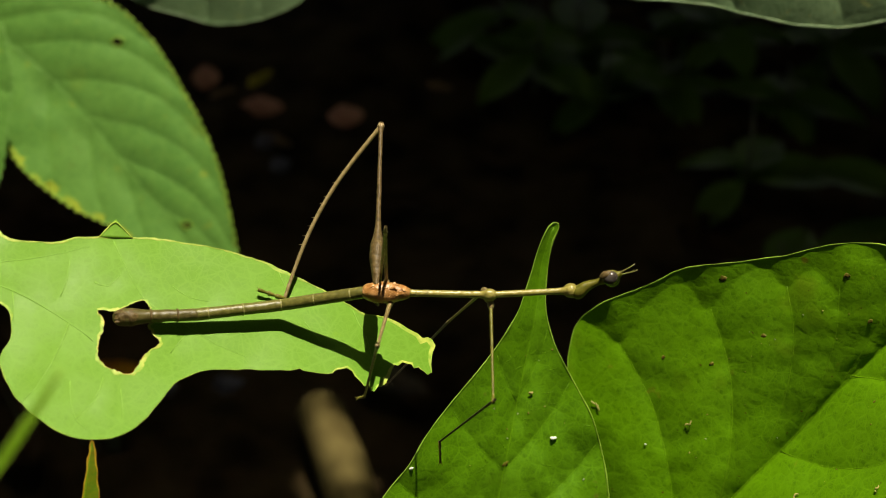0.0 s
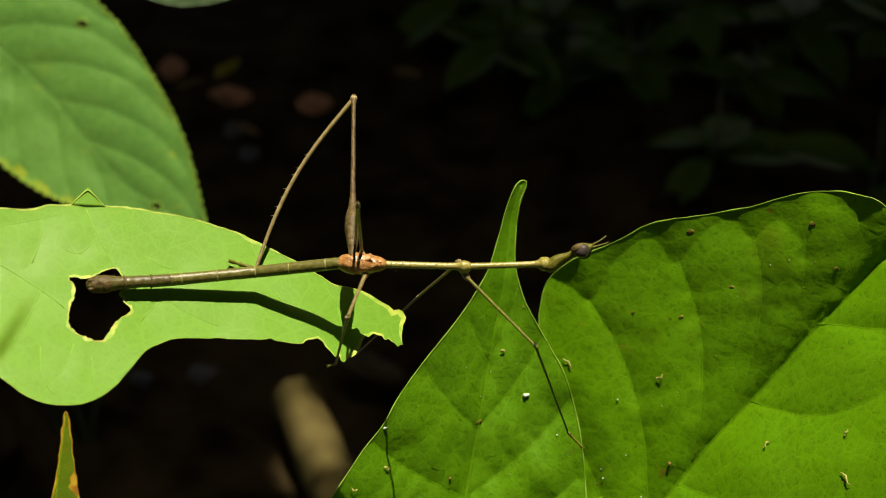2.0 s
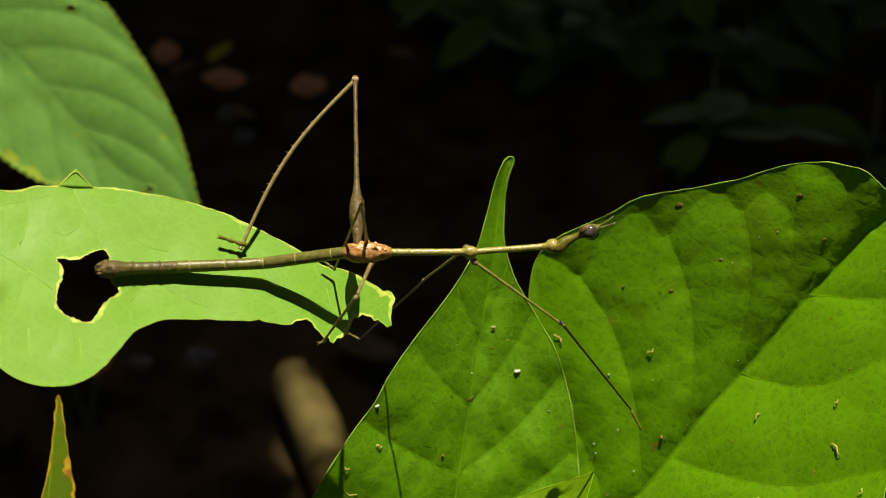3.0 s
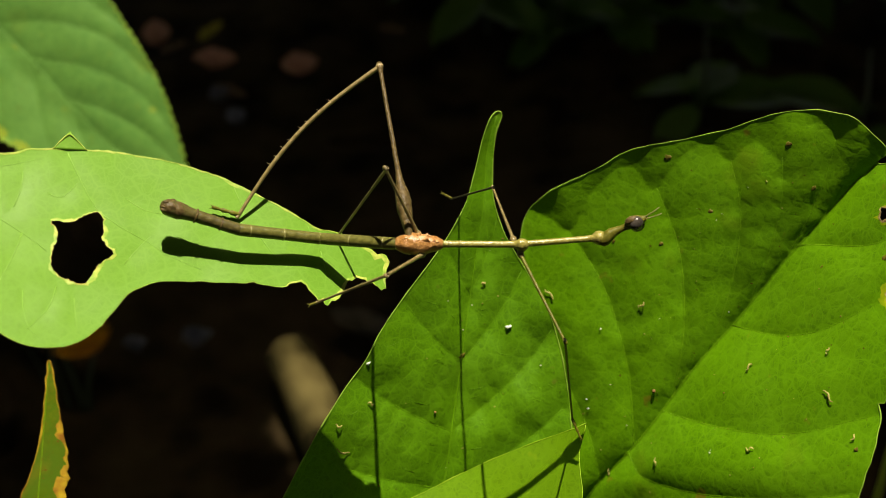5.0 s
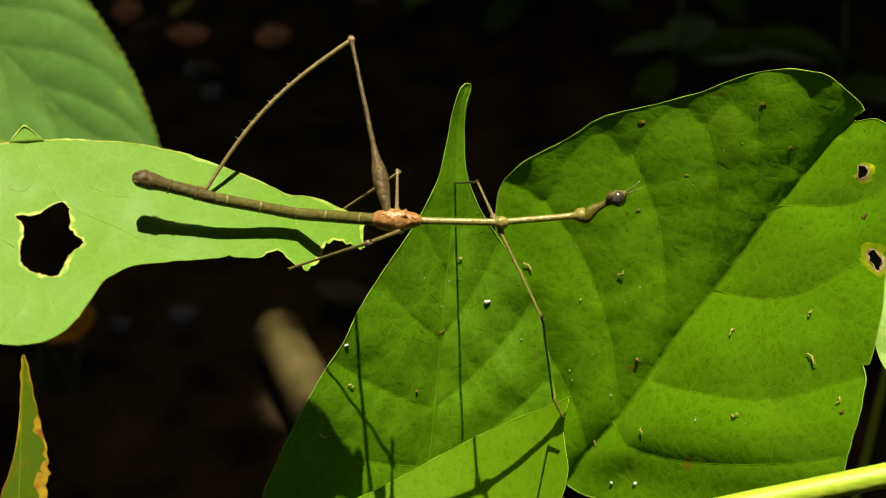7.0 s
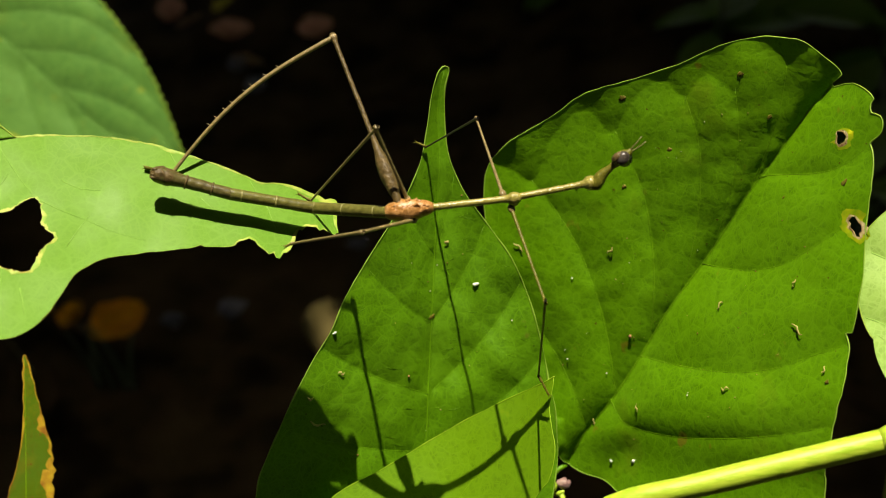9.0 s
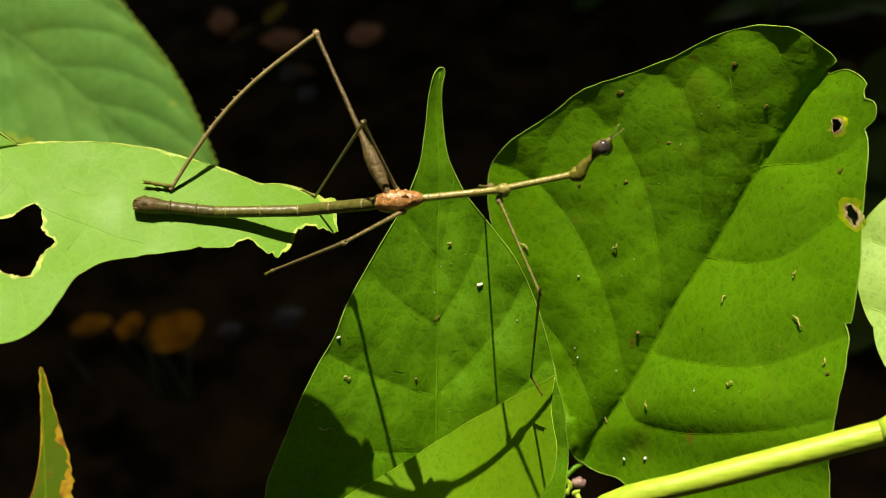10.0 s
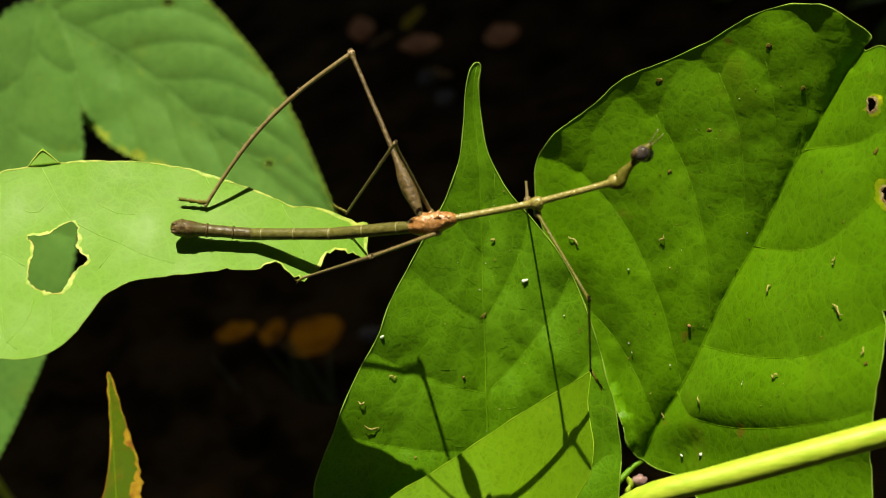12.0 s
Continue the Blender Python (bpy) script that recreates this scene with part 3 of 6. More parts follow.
def chewed_share(u, v):
    """How far the margin has yellowed: most round the gnawed tip, a little along the top, none on the smooth lower edge."""
    tip = 1.0 / (1.0 + math.exp(-(u + 14.5) / 1.2))
    top = 0.65 if v > 4 else 0.05
    return max(1.35 * tip if v < 3 else 0.7 * tip, top)


chewed = leaf("chewed_leaf", "pale green leaf eaten ragged, with a large chewed hole", LEFT_EDGE, left_height, LEFT_RIB,
              side_veins(LEFT_RIB, [(0.55, -50, 14, -0.05), (0.99, -47.5, -9, 0.2), (0.9, -55, -8, 0.1), (0.75, -58, -4, 0.1)])
              + [[(-47.0, 15.0), (-45.2, 12.0), (-43.2, 8.9), (-41.7, 6.9)], [(-41.7, 6.9), (-38.3, 4.7), (-34.9, 3.0), (-31.5, 1.0), (-27.4, -0.6)], [(-37.2, -0.2), (-36.1, 1.7), (-34.6, 3.7)],
                 [(-11.9, 2.6), (-11.3, 0.8), (-10.7, -1.0)], [(-24.8, 11.6), (-23.6, 9.3), (-22.8, 8.2)], [(-48.9, -4.0), (-48.3, -6.8), (-47.1, -9.1), (-45.9, -10.0)], [(-52.2, 7.0), (-51.8, 9.5), (-52.0, 12.1)],
                 [(-42.6, -5.0), (-42.1, -6.9), (-41.8, -8.5)], [(-20.4, 4.4), (-19.5, 3.4), (-17.9, 1.6)], [(-48.4, 9.1), (-46.5, 8.6), (-45.0, 10.7)], [(-14, 6.2), (-13.2, 4.6), (-12.4, 3.4)], [(-38.4, 8.8), (-36, 7.4), (-33.4, 6.9)]],
              LEAF_PALE, VEIN_CHEWED, RIM_PALE,
              holes=[[(-47.2, 5.0), (-46.5, 5.4), (-44.7, 5.4), (-43.3, 6.1), (-42.2, 6.8), (-41.0, 6.2), (-40.6, 4.7), (-40.6, 3.4), (-39.8, 2.5), (-39.0, 1.1), (-40.3, -0.5), (-41.0, -1.9), (-41.7, -3.0), (-42.6, -2.9), (-43.5, -2.6), (-45.0, -1.9), (-46.2, -0.7), (-46.3, 1.2), (-46.1, 3.1), (-46.4, 4.4)]],
              bites=0.16, quilt=0.3, seed=7, centre=(-38, 3), rim=0.05, rib=0.2, hole_mat=RIM_YELLOW, margin=(0.42, MARGIN, chewed_share), halo=((0.36, MARGIN, "yellowed tissue round the chewed hole"),))


def flap():
    """The small triangle of blade that stands up on the upper edge."""
    rows, cols = 8, 9
    verts, faces = [], []
    for i in range(rows + 1):
        s = i / rows
        for j in range(cols):
            q = j / (cols - 1) * 2 - 1
            u = -46.7 - 0.3 * s + q * 2.1 * (1 - s) ** 0.85 + 0.12 * noise.noise(Vector((i * 0.7, j * 0.7, 3)))
            v = 15.5 + 2.6 * s * (1 - 0.15 * abs(q))
            n = left_height(u, min(v, 15.6)) + 0.05 - 0.5 * s - 0.3 * (1 - q * q) * s
            verts.append(((u + 38) * MM, (v - 3) * MM, n * MM))
    for i in range(rows):
        for j in range(cols - 1):
            k = i * cols + j
            faces.append((k, k + 1, k + cols + 1, k + cols))
    part = mesh_object("flap", verts, faces, LEAF_PALE, chewed, "upright triangular flap of the blade")
    thick = part.modifiers.new("thick", "SOLIDIFY")
    thick.thickness = 0.00018
    edge = [verts[i * cols] for i in range(rows + 1)] + [verts[i * cols + cols - 1] for i in range(rows, -1, -1)]
    mesh_object("flap_rim", *tube(np.array(edge), [0.11 * MM] * len(edge), 5), MARGIN, chewed, "yellowed edge of the flap")


flap()

GA_EDGE = [(-160.0, 92.0), (-142.1, 97.2), (-121.1, 96.2), (-106.4, 85.7), (-93.8, 68.8), (-83.3, 50.0), (-76.0, 26.9), (-72.3, 8.0), (-82.2, 8.0), (-97.0, 18.5), (-112.7, 28.9), (-124.2, 33.7), (-136.8, 41.6), (-147.3, 52.1), (-155.8, 68.8)]
GA_RIB = [(-160.0, 89.9), (-131.6, 68.8), (-105.4, 41.6), (-74.9, 10.1)]


def far_height(u, v):
    side = ((u + 160) * -78 - (v - 90) * 81) / 112
    return -185 + 0.15 * np.abs(side) - 0.003 * side**2


leaf("toothed_leaf", "matt green leaf with a finely toothed, yellowing edge", GA_EDGE, far_height, GA_RIB,
     side_veins(GA_RIB, [(0.0, -121, 96, 0.14), (0.06, -106.4, 85, 0.16), (0.15, -96, 71, 0.17), (0.27, -88, 57, 0.17), (0.40, -80.5, 40, 0.16), (0.54, -76.5, 25, 0.14), (0.70, -73.5, 14, 0.12),
                         (0.02, -155.5, 66, -0.04), (0.12, -145, 50, -0.04), (0.26, -131, 38, -0.04), (0.40, -115, 30, -0.04), (0.56, -100, 21, -0.04)]),
     LEAF_FAR, VEIN_FAR, RIM_DEEP, quilt=0.5, margin=(1.1, MARGIN_FAR, lambda u, v: 1.6 if u + v < -60 else 0.35), seed=8, step=2.2, rim=0.25, rib=0.4, teeth=True,
     holes=[[(-117.5, 84.4), (-115.3, 85.6), (-113.6, 84.4), (-115.4, 83.0)], [(-92.2, 30.8), (-90.1, 31.7), (-88.5, 30.6), (-90.7, 29.4)]])

GB_EDGE = [(-146.8, 85.9), (-140.7, 72.0), (-139.8, 60.3), (-140.9, 40.6), (-148.4, 9.2), (-159.2, -12.6), (-171.0, -30.3), (-186.7, -50.0), (-204.3, -57.9), (-216.5, -20.5), (-202.3, 28.9), (-180.5, 64.3), (-160.7, 84.0)]
GB_RIB = [(-148.7, 84.0), (-160.5, 53.4), (-178.7, 4.2), (-202.3, -53.9)]


def far_height_b(u, v):
    return -166 + 0.10 * np.abs(u + 158 + 0.33 * (48 - v)) + 0.02 * v


leaf("toothed_leaf", "matt green toothed leaf hanging down", GB_EDGE, far_height_b, GB_RIB,
     side_veins(GB_RIB, [(0.1, -140.8, 64.1, -0.1), (0.25, -140.9, 40.6, -0.1), (0.4, -144.9, 15.1, -0.1), (0.55, -159.2, -10.5, -0.1), (0.7, -176.9, -36.1, -0.1), (0.15, -182.5, 60.4, 0.1), (0.35, -202.2, 23.9, 0.1)]),
     LEAF_FAR, VEIN_FAR, VEIN_FAR, quilt=0.5, seed=9, step=2.5, rim=0.25, rib=0.4, teeth=True)

TOP_EDGE = [(-123.1, 106.9), (-103.1, 99.6), (-86.4, 98.5), (-65.3, 106.9), (-60.8, 123.6), (-85.3, 139.1), (-117.6, 130.2)]
leaf("shade_leaf", "dull grey-green leaf overhead", TOP_EDGE, lambda u, v: -215 + 0.3 * (v - 100), [(-120.9, 119.1), (-92.0, 119.1), (-62.0, 114.7)],
     side_veins([(-120.9, 119.1), (-92.0, 119.1), (-62.0, 114.7)], [(0.3, -96, 100, 0.1), (0.6, -78.6, 101, 0.1)]), LEAF_GREY, VEIN_GREY, VEIN_GREY, quilt=1.0, seed=10, step=3.0, rim=0.3)
TOP_EDGE_B = [(12, 78.9), (22, 76.7), (44, 76.3), (64, 73.3), (81, 75.5), (95, 84), (80, 100), (45, 104), (18, 92)]
leaf("shade_leaf", "dull grey-green leaf overhead with a pale edge", TOP_EDGE_B, lambda u, v: -60 + 0.4 * (v - 74), [(14, 86), (50, 88), (93, 85)],
     side_veins([(14, 86), (50, 88), (93, 85)], [(0.3, 50, 76, 0.1), (0.6, 72, 75, 0.1)]), LEAF_GREY, VEIN_GREY, VEIN_GREY, quilt=1.0, seed=11, step=3.0, rim=0.3)

SIDE_EDGE = [(74.4, -29.2), (73.0, -26), (71.9, -21.7), (70.8, -19.4), (70.1, -13.9), (70.8, -10.1), (73.0, -5.5), (77.8, -2.1), (84, 0), (96, 0), (102, -10), (96, -22), (84, -28)]
leaf("curled_leaf", "pale glossy green leaf with its edge rolled under", SIDE_EDGE, lambda u, v: 27 - 0.35 * (v + 14) - 0.01 * (u - 86) ** 2, [(74.5, -30), (82, -19), (98, -4)],
     side_veins([(74.5, -30), (82, -19), (98, -4)], [(0.2, 71, -18, -0.2), (0.35, 73, -9, -0.2), (0.5, 79, -4, -0.2), (0.3, 92, -22, 0.1)]),
     LEAF_CURL, VEIN_PALE, RIM_PALE, quilt=0.7, seed=12)
ROLL_EDGE = [(73.3, -30.0), (71.3, -25.9), (70.5, -22.7), (70.8, -19.9), (72.2, -21.2), (74.1, -25.5), (74.8, -28.8)]
leaf("curled_leaf", "pale rolled under-edge of a small green leaf", ROLL_EDGE, lambda u, v: 33 + 0.3 * (u - 69.5) - 0.5 * (v + 25), [(73.5, -29.4), (72.2, -25.5), (71.3, -21.1)],
     [], LEAF_CURL, LEAF_CURL, LEAF_CURL, seed=13, step=1.0, rib=0.05, rim=0.05)

SPIRE_EDGE = [(-63.5, -17.2), (-64.1, -24.9), (-65.2, -33.7), (-68.1, -42.6), (-72.6, -54.9), (-69.5, -63.3), (-62.1, -61.2), (-60.5, -48.6), (-60.3, -40.8), (-59.8, -37.6), (-60.7, -31.3), (-61.9, -24.9)]
leaf("narrow_leaf", "narrow yellow-green leaf tip with a brown eaten edge", SPIRE_EDGE, lambda u, v: -11 + 0.25 * np.abs(u + 62.6 + 0.12 * (v + 17)) + 0 * v, [(-66.3, -61.2), (-64.8, -42.3), (-63.5, -18.2)],
     [], LEAF_YELLOW, VEIN_YOUNG, RIM_BROWN, bites=0.3, seed=14, margin=(0.7, RIM_BROWN, lambda u, v: 1.5 if u > -63.2 - 0.04 * (v + 17) and v < -28 else 0.25), step=1.0, rim=0.1, rib=0.12)
BLADE_EDGE = [(-24.9, 2.3), (-26.2, 0.1), (-28.2, -3.2), (-30.1, -6.6), (-32.6, -11), (-35.5, -16), (-34.9, -16.2), (-32.0, -11), (-29.7, -6.9), (-27.9, -3.9), (-25.9, -0.3)]
leaf("grass_leaf", "thin green grass leaf close to the lens", BLADE_EDGE, lambda u, v: 132 + 0 * v, [(-35.3, -15.8), (-29, -5), (-25.2, 1.7)],
     [], LEAF_FRONT, VEIN_DEEP, RIM_DEEP, seed=15, step=1.0, rim=0.08, rib=0.1)


# ---- stems ----
def stem(name, label, path, radii, material, category="stem"):
    line = spline(path, 6.0)
    r = np.interp(np.linspace(0, 1, len(line)), np.linspace(0, 1, len(radii)), radii)
    r = [q * MM * (1 + 0.06 * noise.noise(Vector((i * 0.4, 0, len(line))))) for i, q in enumerate(r)]
    pts = np.array([SLANT @ Vector(p * MM) for p in line])
    ob = mesh_object(name, *tube(pts, r, 12), material)
    return tagged(ob, label, category)


def foot_of(u, v, n, sink=0.02):
    """The place straight below a point of the slanted frame, on the ground, in that frame's millimetres."""
    w = spot(u, v, n)
    q = SLANT.inverted() @ Vector((w.x, w.y, -sink))
    return tuple(x / MM for x in q)


STALK = stem("shrub_stem", "smooth yellow-green shrub stem with swollen nodes",
             [(104, -27.5, 44), (87, -29.8, 42), (69.1, -33.0, 40), (59.7, -34.6, 40), (48.8, -36.5, 40), (42.2, -37.6, 40), (35.7, -38.7, 39.5), (30, -41.5, 37), (25, -47.5, 32), (14, -50, 17), (2, -62, 8), (-4, -80, -10), foot_of(-4, -80, -10)], [1.75, 1.65, 1.55, 1.5, 1.45, 1.45, 1.4, 1.5, 1.8, 2.2, 2.6, 4.0], STEM)
NODE_LINE = [SLANT @ (Vector((70.2 + d, -32.7 + 0.14 * d, 40.3)) * MM) for d in (-1.8, -1.2, -0.6, 0, 0.6, 1.2, 1.8)]
mesh_object("node", *tube(np.array(NODE_LINE), [q * MM for q in (1.5, 1.75, 1.95, 2.0, 1.9, 1.75, 1.55)], 12), STEM, STALK, "swollen leaf node")
mesh_object("leaf_scar", *tube(np.array([SLANT @ (Vector((70.0 + d, -31.4 + 0.1 * d, 41.9)) * MM) for d in (-0.6, 0, 0.6)]), [0.5 * MM, 0.8 * MM, 0.5 * MM], 10), STEM, STALK, "pale knob of a fallen leaf")
stem("leaf_stalk", "thin green leaf stalk", [(74.7, -29.3, 31), (73, -31, 36), (71.1, -31.8, 40.5)], [0.5, 0.8], STEM, "stalk")
stem("leaf_stalk", "thin green leaf stalk", [(28.3, -43.6, -18.5), (24, -46.5, -17), (14, -57, -6), (1.5, -64, 6)], [0.45, 0.6, 0.9], VEIN_DEEP, "stalk")
stem("leaf_stalk", "thin green leaf stalk", [(-0.8, -59.2, 15.5), (1.2, -61, 12), (1.8, -63, 8)], [0.9, 1.0], STEM, "stalk")
stem("leaf_stalk", "thin green leaf stalk", [(0, -67.5, -1.2), (-2, -72, -3), (-3.6, -78, -8)], [0.8, 1.0], STEM, "stalk")
stem("leaf_stalk", "thin green leaf stalk", [(-99.5, 16.5, 55), (-108, 16, 54), (-118, -10, 30), foot_of(-122, -40, 0)], [0.9, 1.2, 1.6], STEM, "stalk")
stem("herb_stem", "hairy green herb stem", [(-63, 114, -211), (-92, 119, -210), (-140, 108, -200), (-161, 91, -187), (-196, 78, -195), (-250, 40, -200), foot_of(-260, 20, -200)], [0.9, 1.4, 1.6, 1.8, 2.2, 3.0], STEM)
stem("leaf_stalk", "thin green leaf stalk", [(-66.3, -60.6, -10), (-67, -66, -11), foot_of(-67, -78, -16)], [0.5, 0.9, 1.2], STEM, "stalk")
stem("leaf_stalk", "thin green leaf stalk", [(94, 84, -56.5), (110, 80, -60), (125, 40, -90), foot_of(125, 40, -90)], [0.8, 1.2, 2.0], STEM, "stalk")
stem("grass_stalk", "thin green grass stalk", [(-35.2, -15.6, 132), (-40, -26, 130), (-60, -60, 110), foot_of(-60, -60, 110)], [0.4, 0.6, 1.0], STEM, "stalk")


# ---- bud beside the leaf base ----
def bud():
    root = new("flower_bud")
    root.matrix_world = SLANT @ Matrix.Translation((26.6 * MM, -47.6 * MM, -18 * MM))
    tagged(root, "small pinkish flower bud with yellow-green scales", "bud")
    tip_verts, tip_faces = ball((0.9, 0.7, 0), (1.3, 0.9, 0.8), 10, 12)
    tip_verts = [tuple(np.array(p) * (1 + 0.35 * noise.noise(Vector(p) * 1500))) for p in tip_verts]
    mesh_object("bud_tip", tip_verts, tip_faces, BUD_PINK, root, "dull pink bud tip")
    for x, y, turn in ((-0.7, 0.3, 0.5), (-1.3, -0.7, 0.2), (0.1, -0.9, -0.4), (-1.0, 1.0, 0.9)):
        line = [(x + 1.1 * k * math.cos(turn + 0.9), y + 1.1 * k * math.sin(turn + 0.9), 0.2 + 0.3 * k) for k in (-0.6, -0.2, 0.2, 0.6, 0.9)]
        mesh_object("scale", *tube(np.array(line) * MM, [q * MM for q in (0.3, 0.5, 0.45, 0.25, 0.06)], 7, 0.6), STEM, root)
    mesh_object("stalk", *tube(np.array([(0.2, -0.6, 0), (0.6, -2, 0), (1.0, -3.5, 1.0)]) * MM, [0.5 * MM] * 3, 7), STEM, root)


bud()


# ---- scraps lying on the leaves ----
def scrap(name, label, mesh, material, holder, u, v, turn=0.0, up=0.25, category="debris", group="scraps on the leaves"):
    n, east, north = (float(q) for q in root_lift[holder](np.array([[u, v], [u + 0.6, v], [u, v + 0.6]])))
    out = Vector((n - east, n - north, 0.6)).normalized()
    ob = mesh_object(name, *mesh, material)
    lean = Vector((0, 0, 1)).rotation_difference(out).to_matrix().to_4x4()
    ob.matrix_world = SLANT @ Matrix.Translation((Vector((u, v, n)) + out * up) * MM) @ lean @ Matrix.Rotation(radians(turn), 4, "Z")
    return tagged(ob, label, category, group)


def curl(length, r, bow, seed):
    """A thin dry flake, bent and twisted, thicker in its middle."""
    rnd = random.Random(seed)
    pts = [(length * (s - 0.5), bow * math.sin(math.pi * s * 2.3 + seed) * (0.4 + 0.6 * rnd.random()), 0.18 + 0.25 * rnd.random() * math.sin(math.pi * s)) for s in np.linspace(0, 1, 8)]
    line = spline(pts, 0.15)
    radii = [r * MM * (0.25 + math.sin(math.pi * (i + 1) / (len(line) + 1)) * (0.8 + 0.5 * noise.noise(Vector((i * 0.35, seed, 0))))) for i in range(len(line))]
    return tube(line * MM, radii, 6, 0.45)


def crumb(r, seed):
    v, f = ball((0, 0, 0), (r, r * 0.8, r * 0.6), 6, 8)
    return [tuple(np.array(p) * (1 + 0.9 * noise.noise(Vector(p) * 2600 + Vector((seed, 0, 0))))) for p in v], f


for u, v, r, holder in ((15.5, -10.4, 0.42, "pointed_leaf"), (-7.0, -16.2, 0.33, "pointed_leaf"), (39.1, -41.6, 0.38, "broad_leaf"), (35.7, -42.1, 0.32, "broad_leaf"), (20.9, -16.8, 0.13, "pointed_leaf"),
                        (31.3, -10.9, 0.15, "broad_leaf"), (29.8, -24.7, 0.14, "broad_leaf"), (47.4, -29.7, 0.16, "broad_leaf"), (35.9, -27.1, 0.13, "broad_leaf")):
    scrap("white_speck", "tiny white speck of dirt on the leaf", crumb(r, u), SPECK_WHITE, holder, u, v, 20, 0.2)
for u, v, r, holder in ((40.0, -21.0, 0.34, "broad_leaf"), (-5.4, -36.3, 0.2, "pointed_leaf"), (3.5, -24.5, 0.2, "pointed_leaf"), (49.7, -20.3, 0.16, "broad_leaf")):
    scrap("brown_speck", "tiny brown crumb on the leaf", crumb(r, v), SPECK_BROWN, holder, u, v, 40, 0.15)
for u, v, r, holder in ((7.9, -15.3, 0.55, "pointed_leaf"), (57.6, 18.5, 0.5, "broad_leaf"), (47.5, 8.6, 0.45, "broad_leaf"), (61.5, 11.8, 0.4, "broad_leaf"), (62.5, -0.2, 0.25, "broad_leaf"), (64.2, -26.1, 0.4, "broad_leaf"),
                        (41.0, 17.4, 0.55, "broad_leaf"), (69.3, 1.2, 0.5, "broad_leaf"), (40.5, 3.5, 0.4, "broad_leaf"), (33, 4, 0.35, "broad_leaf")):
    patch, faces_of = crumb(r, u * v)
    scrap("brown_stain", "small brown dried spot on the leaf", ([(p[0], p[1], 0.08 * p[2]) for p in patch], faces_of), STAIN, holder, u, v, 40, 0.06, "spot")
for u, v, length, turn, holder in ((61.9, -19.1, 2.5, -45, "broad_leaf"), (-11.0, -30.3, 2.9, -25, "pointed_leaf"), (52.4, -28.3, 1.7, -10, "broad_leaf"), (-11.5, -26.0, 1.2, -15, "pointed_leaf"),
                                   (-6.7, -22.7, 1.2, -10, "pointed_leaf"), (37.8, -6.7, 1.6, 40, "broad_leaf"), (22.9, -5.1, 2.3, -50, "broad_leaf"), (53.1, -16.0, 1.5, 40, "broad_leaf"),
                                   (40.2, -32.6, 1.5, -75, "broad_leaf"), (62.4, -12.7, 1.1, 70, "broad_leaf"), (64.2, -24.7, 1.1, 55, "broad_leaf"), (33.5, -35.7, 1.2, 75, "broad_leaf"), (11.4, -3.3, 0.7, 60, "pointed_leaf")):
    scrap("dry_scrap", "curled dry scrap of plant on the leaf", curl(length, 0.16, 0.3, u), SCRAP, holder, u, v, turn, 0.05)
rnd = random.Random(5)
for _ in range(80):
    s, d = rnd.uniform(0.05, 0.95), rnd.uniform(-16, 16)
    if rnd.random() < 0.35:
        u, v, holder = 6 + d * 0.7, -38 + 45 * s, "pointed_leaf"
        d = u - (8.5 + (v + 15) * 0.105)
        if abs(d) > 9:
            continue
    else:
        u, v, holder = 30 + 36 * s + d * 0.8, -36 + 48 * s - d * 0.55, "broad_leaf"
        if u < 28 or u > 67 or v > 19:
            continue
    scrap("pale_speck", "tiny pale speck on the leaf", crumb(rnd.uniform(0.05, 0.13), u), SPECK_WHITE if rnd.random() < 0.25 else SCRAP if rnd.random() < 0.6 else SPECK_BROWN, holder, u, v, 0, 0.05)


# ---- forest floor in the shade ----
def on_ground(u, v, n):
    """Where the line of sight through a point of the slanted frame meets the ground, from the clip's middle eye."""
    eye, p = Vector((0.00975, -0.178, 0.597)), spot(u, v, n)
    way = p - eye
    return eye + way * (eye.z / -way.z)


def litter_leaf(label, u, v, n, length, width, turn, material, lift=0.012, tilt=0, at=None):
    g = Vector((*at, 0)) if at else on_ground(u, v, n)
    rows, cols = 10, 5
    verts, faces = [], []
    for i in range(rows + 1):
        s = i / rows
        w = width * math.sin(math.pi * min(0.03 + 0.94 * s, 1)) ** 0.8 / 2
        for j in range(cols):
            q = j / (cols - 1) * 2 - 1
            verts.append((length * (s - 0.5), q * w, 0.15 * width * (q * q) + 0.12 * length * (s - 0.5) ** 2 + 0.004 * noise.noise(Vector((s * 4, q * 2, u)))))
    for i in range(rows):
        for j in range(cols - 1):
            k = i * cols + j
            faces.append((k, k + cols, k + cols + 1, k + 1))
    ob = mesh_object("dead_leaf", verts, faces, material)
    so = ob.modifiers.new("thick", "SOLIDIFY")
    so.thickness = 0.0008
    ob.matrix_world = pose(g.x, g.y, lift, tilt, 0, turn)
    return tagged(ob, label, "dead leaf", "litter on the forest floor")


litter_leaf("yellowed dead leaf on the soil", 0, 0, 0, 0.030, 0.012, 62, LITTER_YELLOW, 0.02, at=(-0.206, 0.812))
litter_leaf("broad orange dead leaf on the soil", 0, 0, 0, 0.036, 0.036, 35, LITTER_ORANGE, lift=0.024, at=(-0.226, 0.437))
litter_leaf("orange dead leaf on the soil", 0, 0, 0, 0.026, 0.018, 10, LITTER_ORANGE, at=(-0.290, 0.466))
litter_leaf("orange dead leaf half hidden in the litter", 0, 0, 0, 0.022, 0.016, 75, LITTER_ORANGE, at=(-0.264, 0.462))
litter_leaf("grey weathered dead leaf on the soil", 0, 0, 0, 0.045, 0.02, -25, LITTER_GREY, at=(-0.059, 0.470))
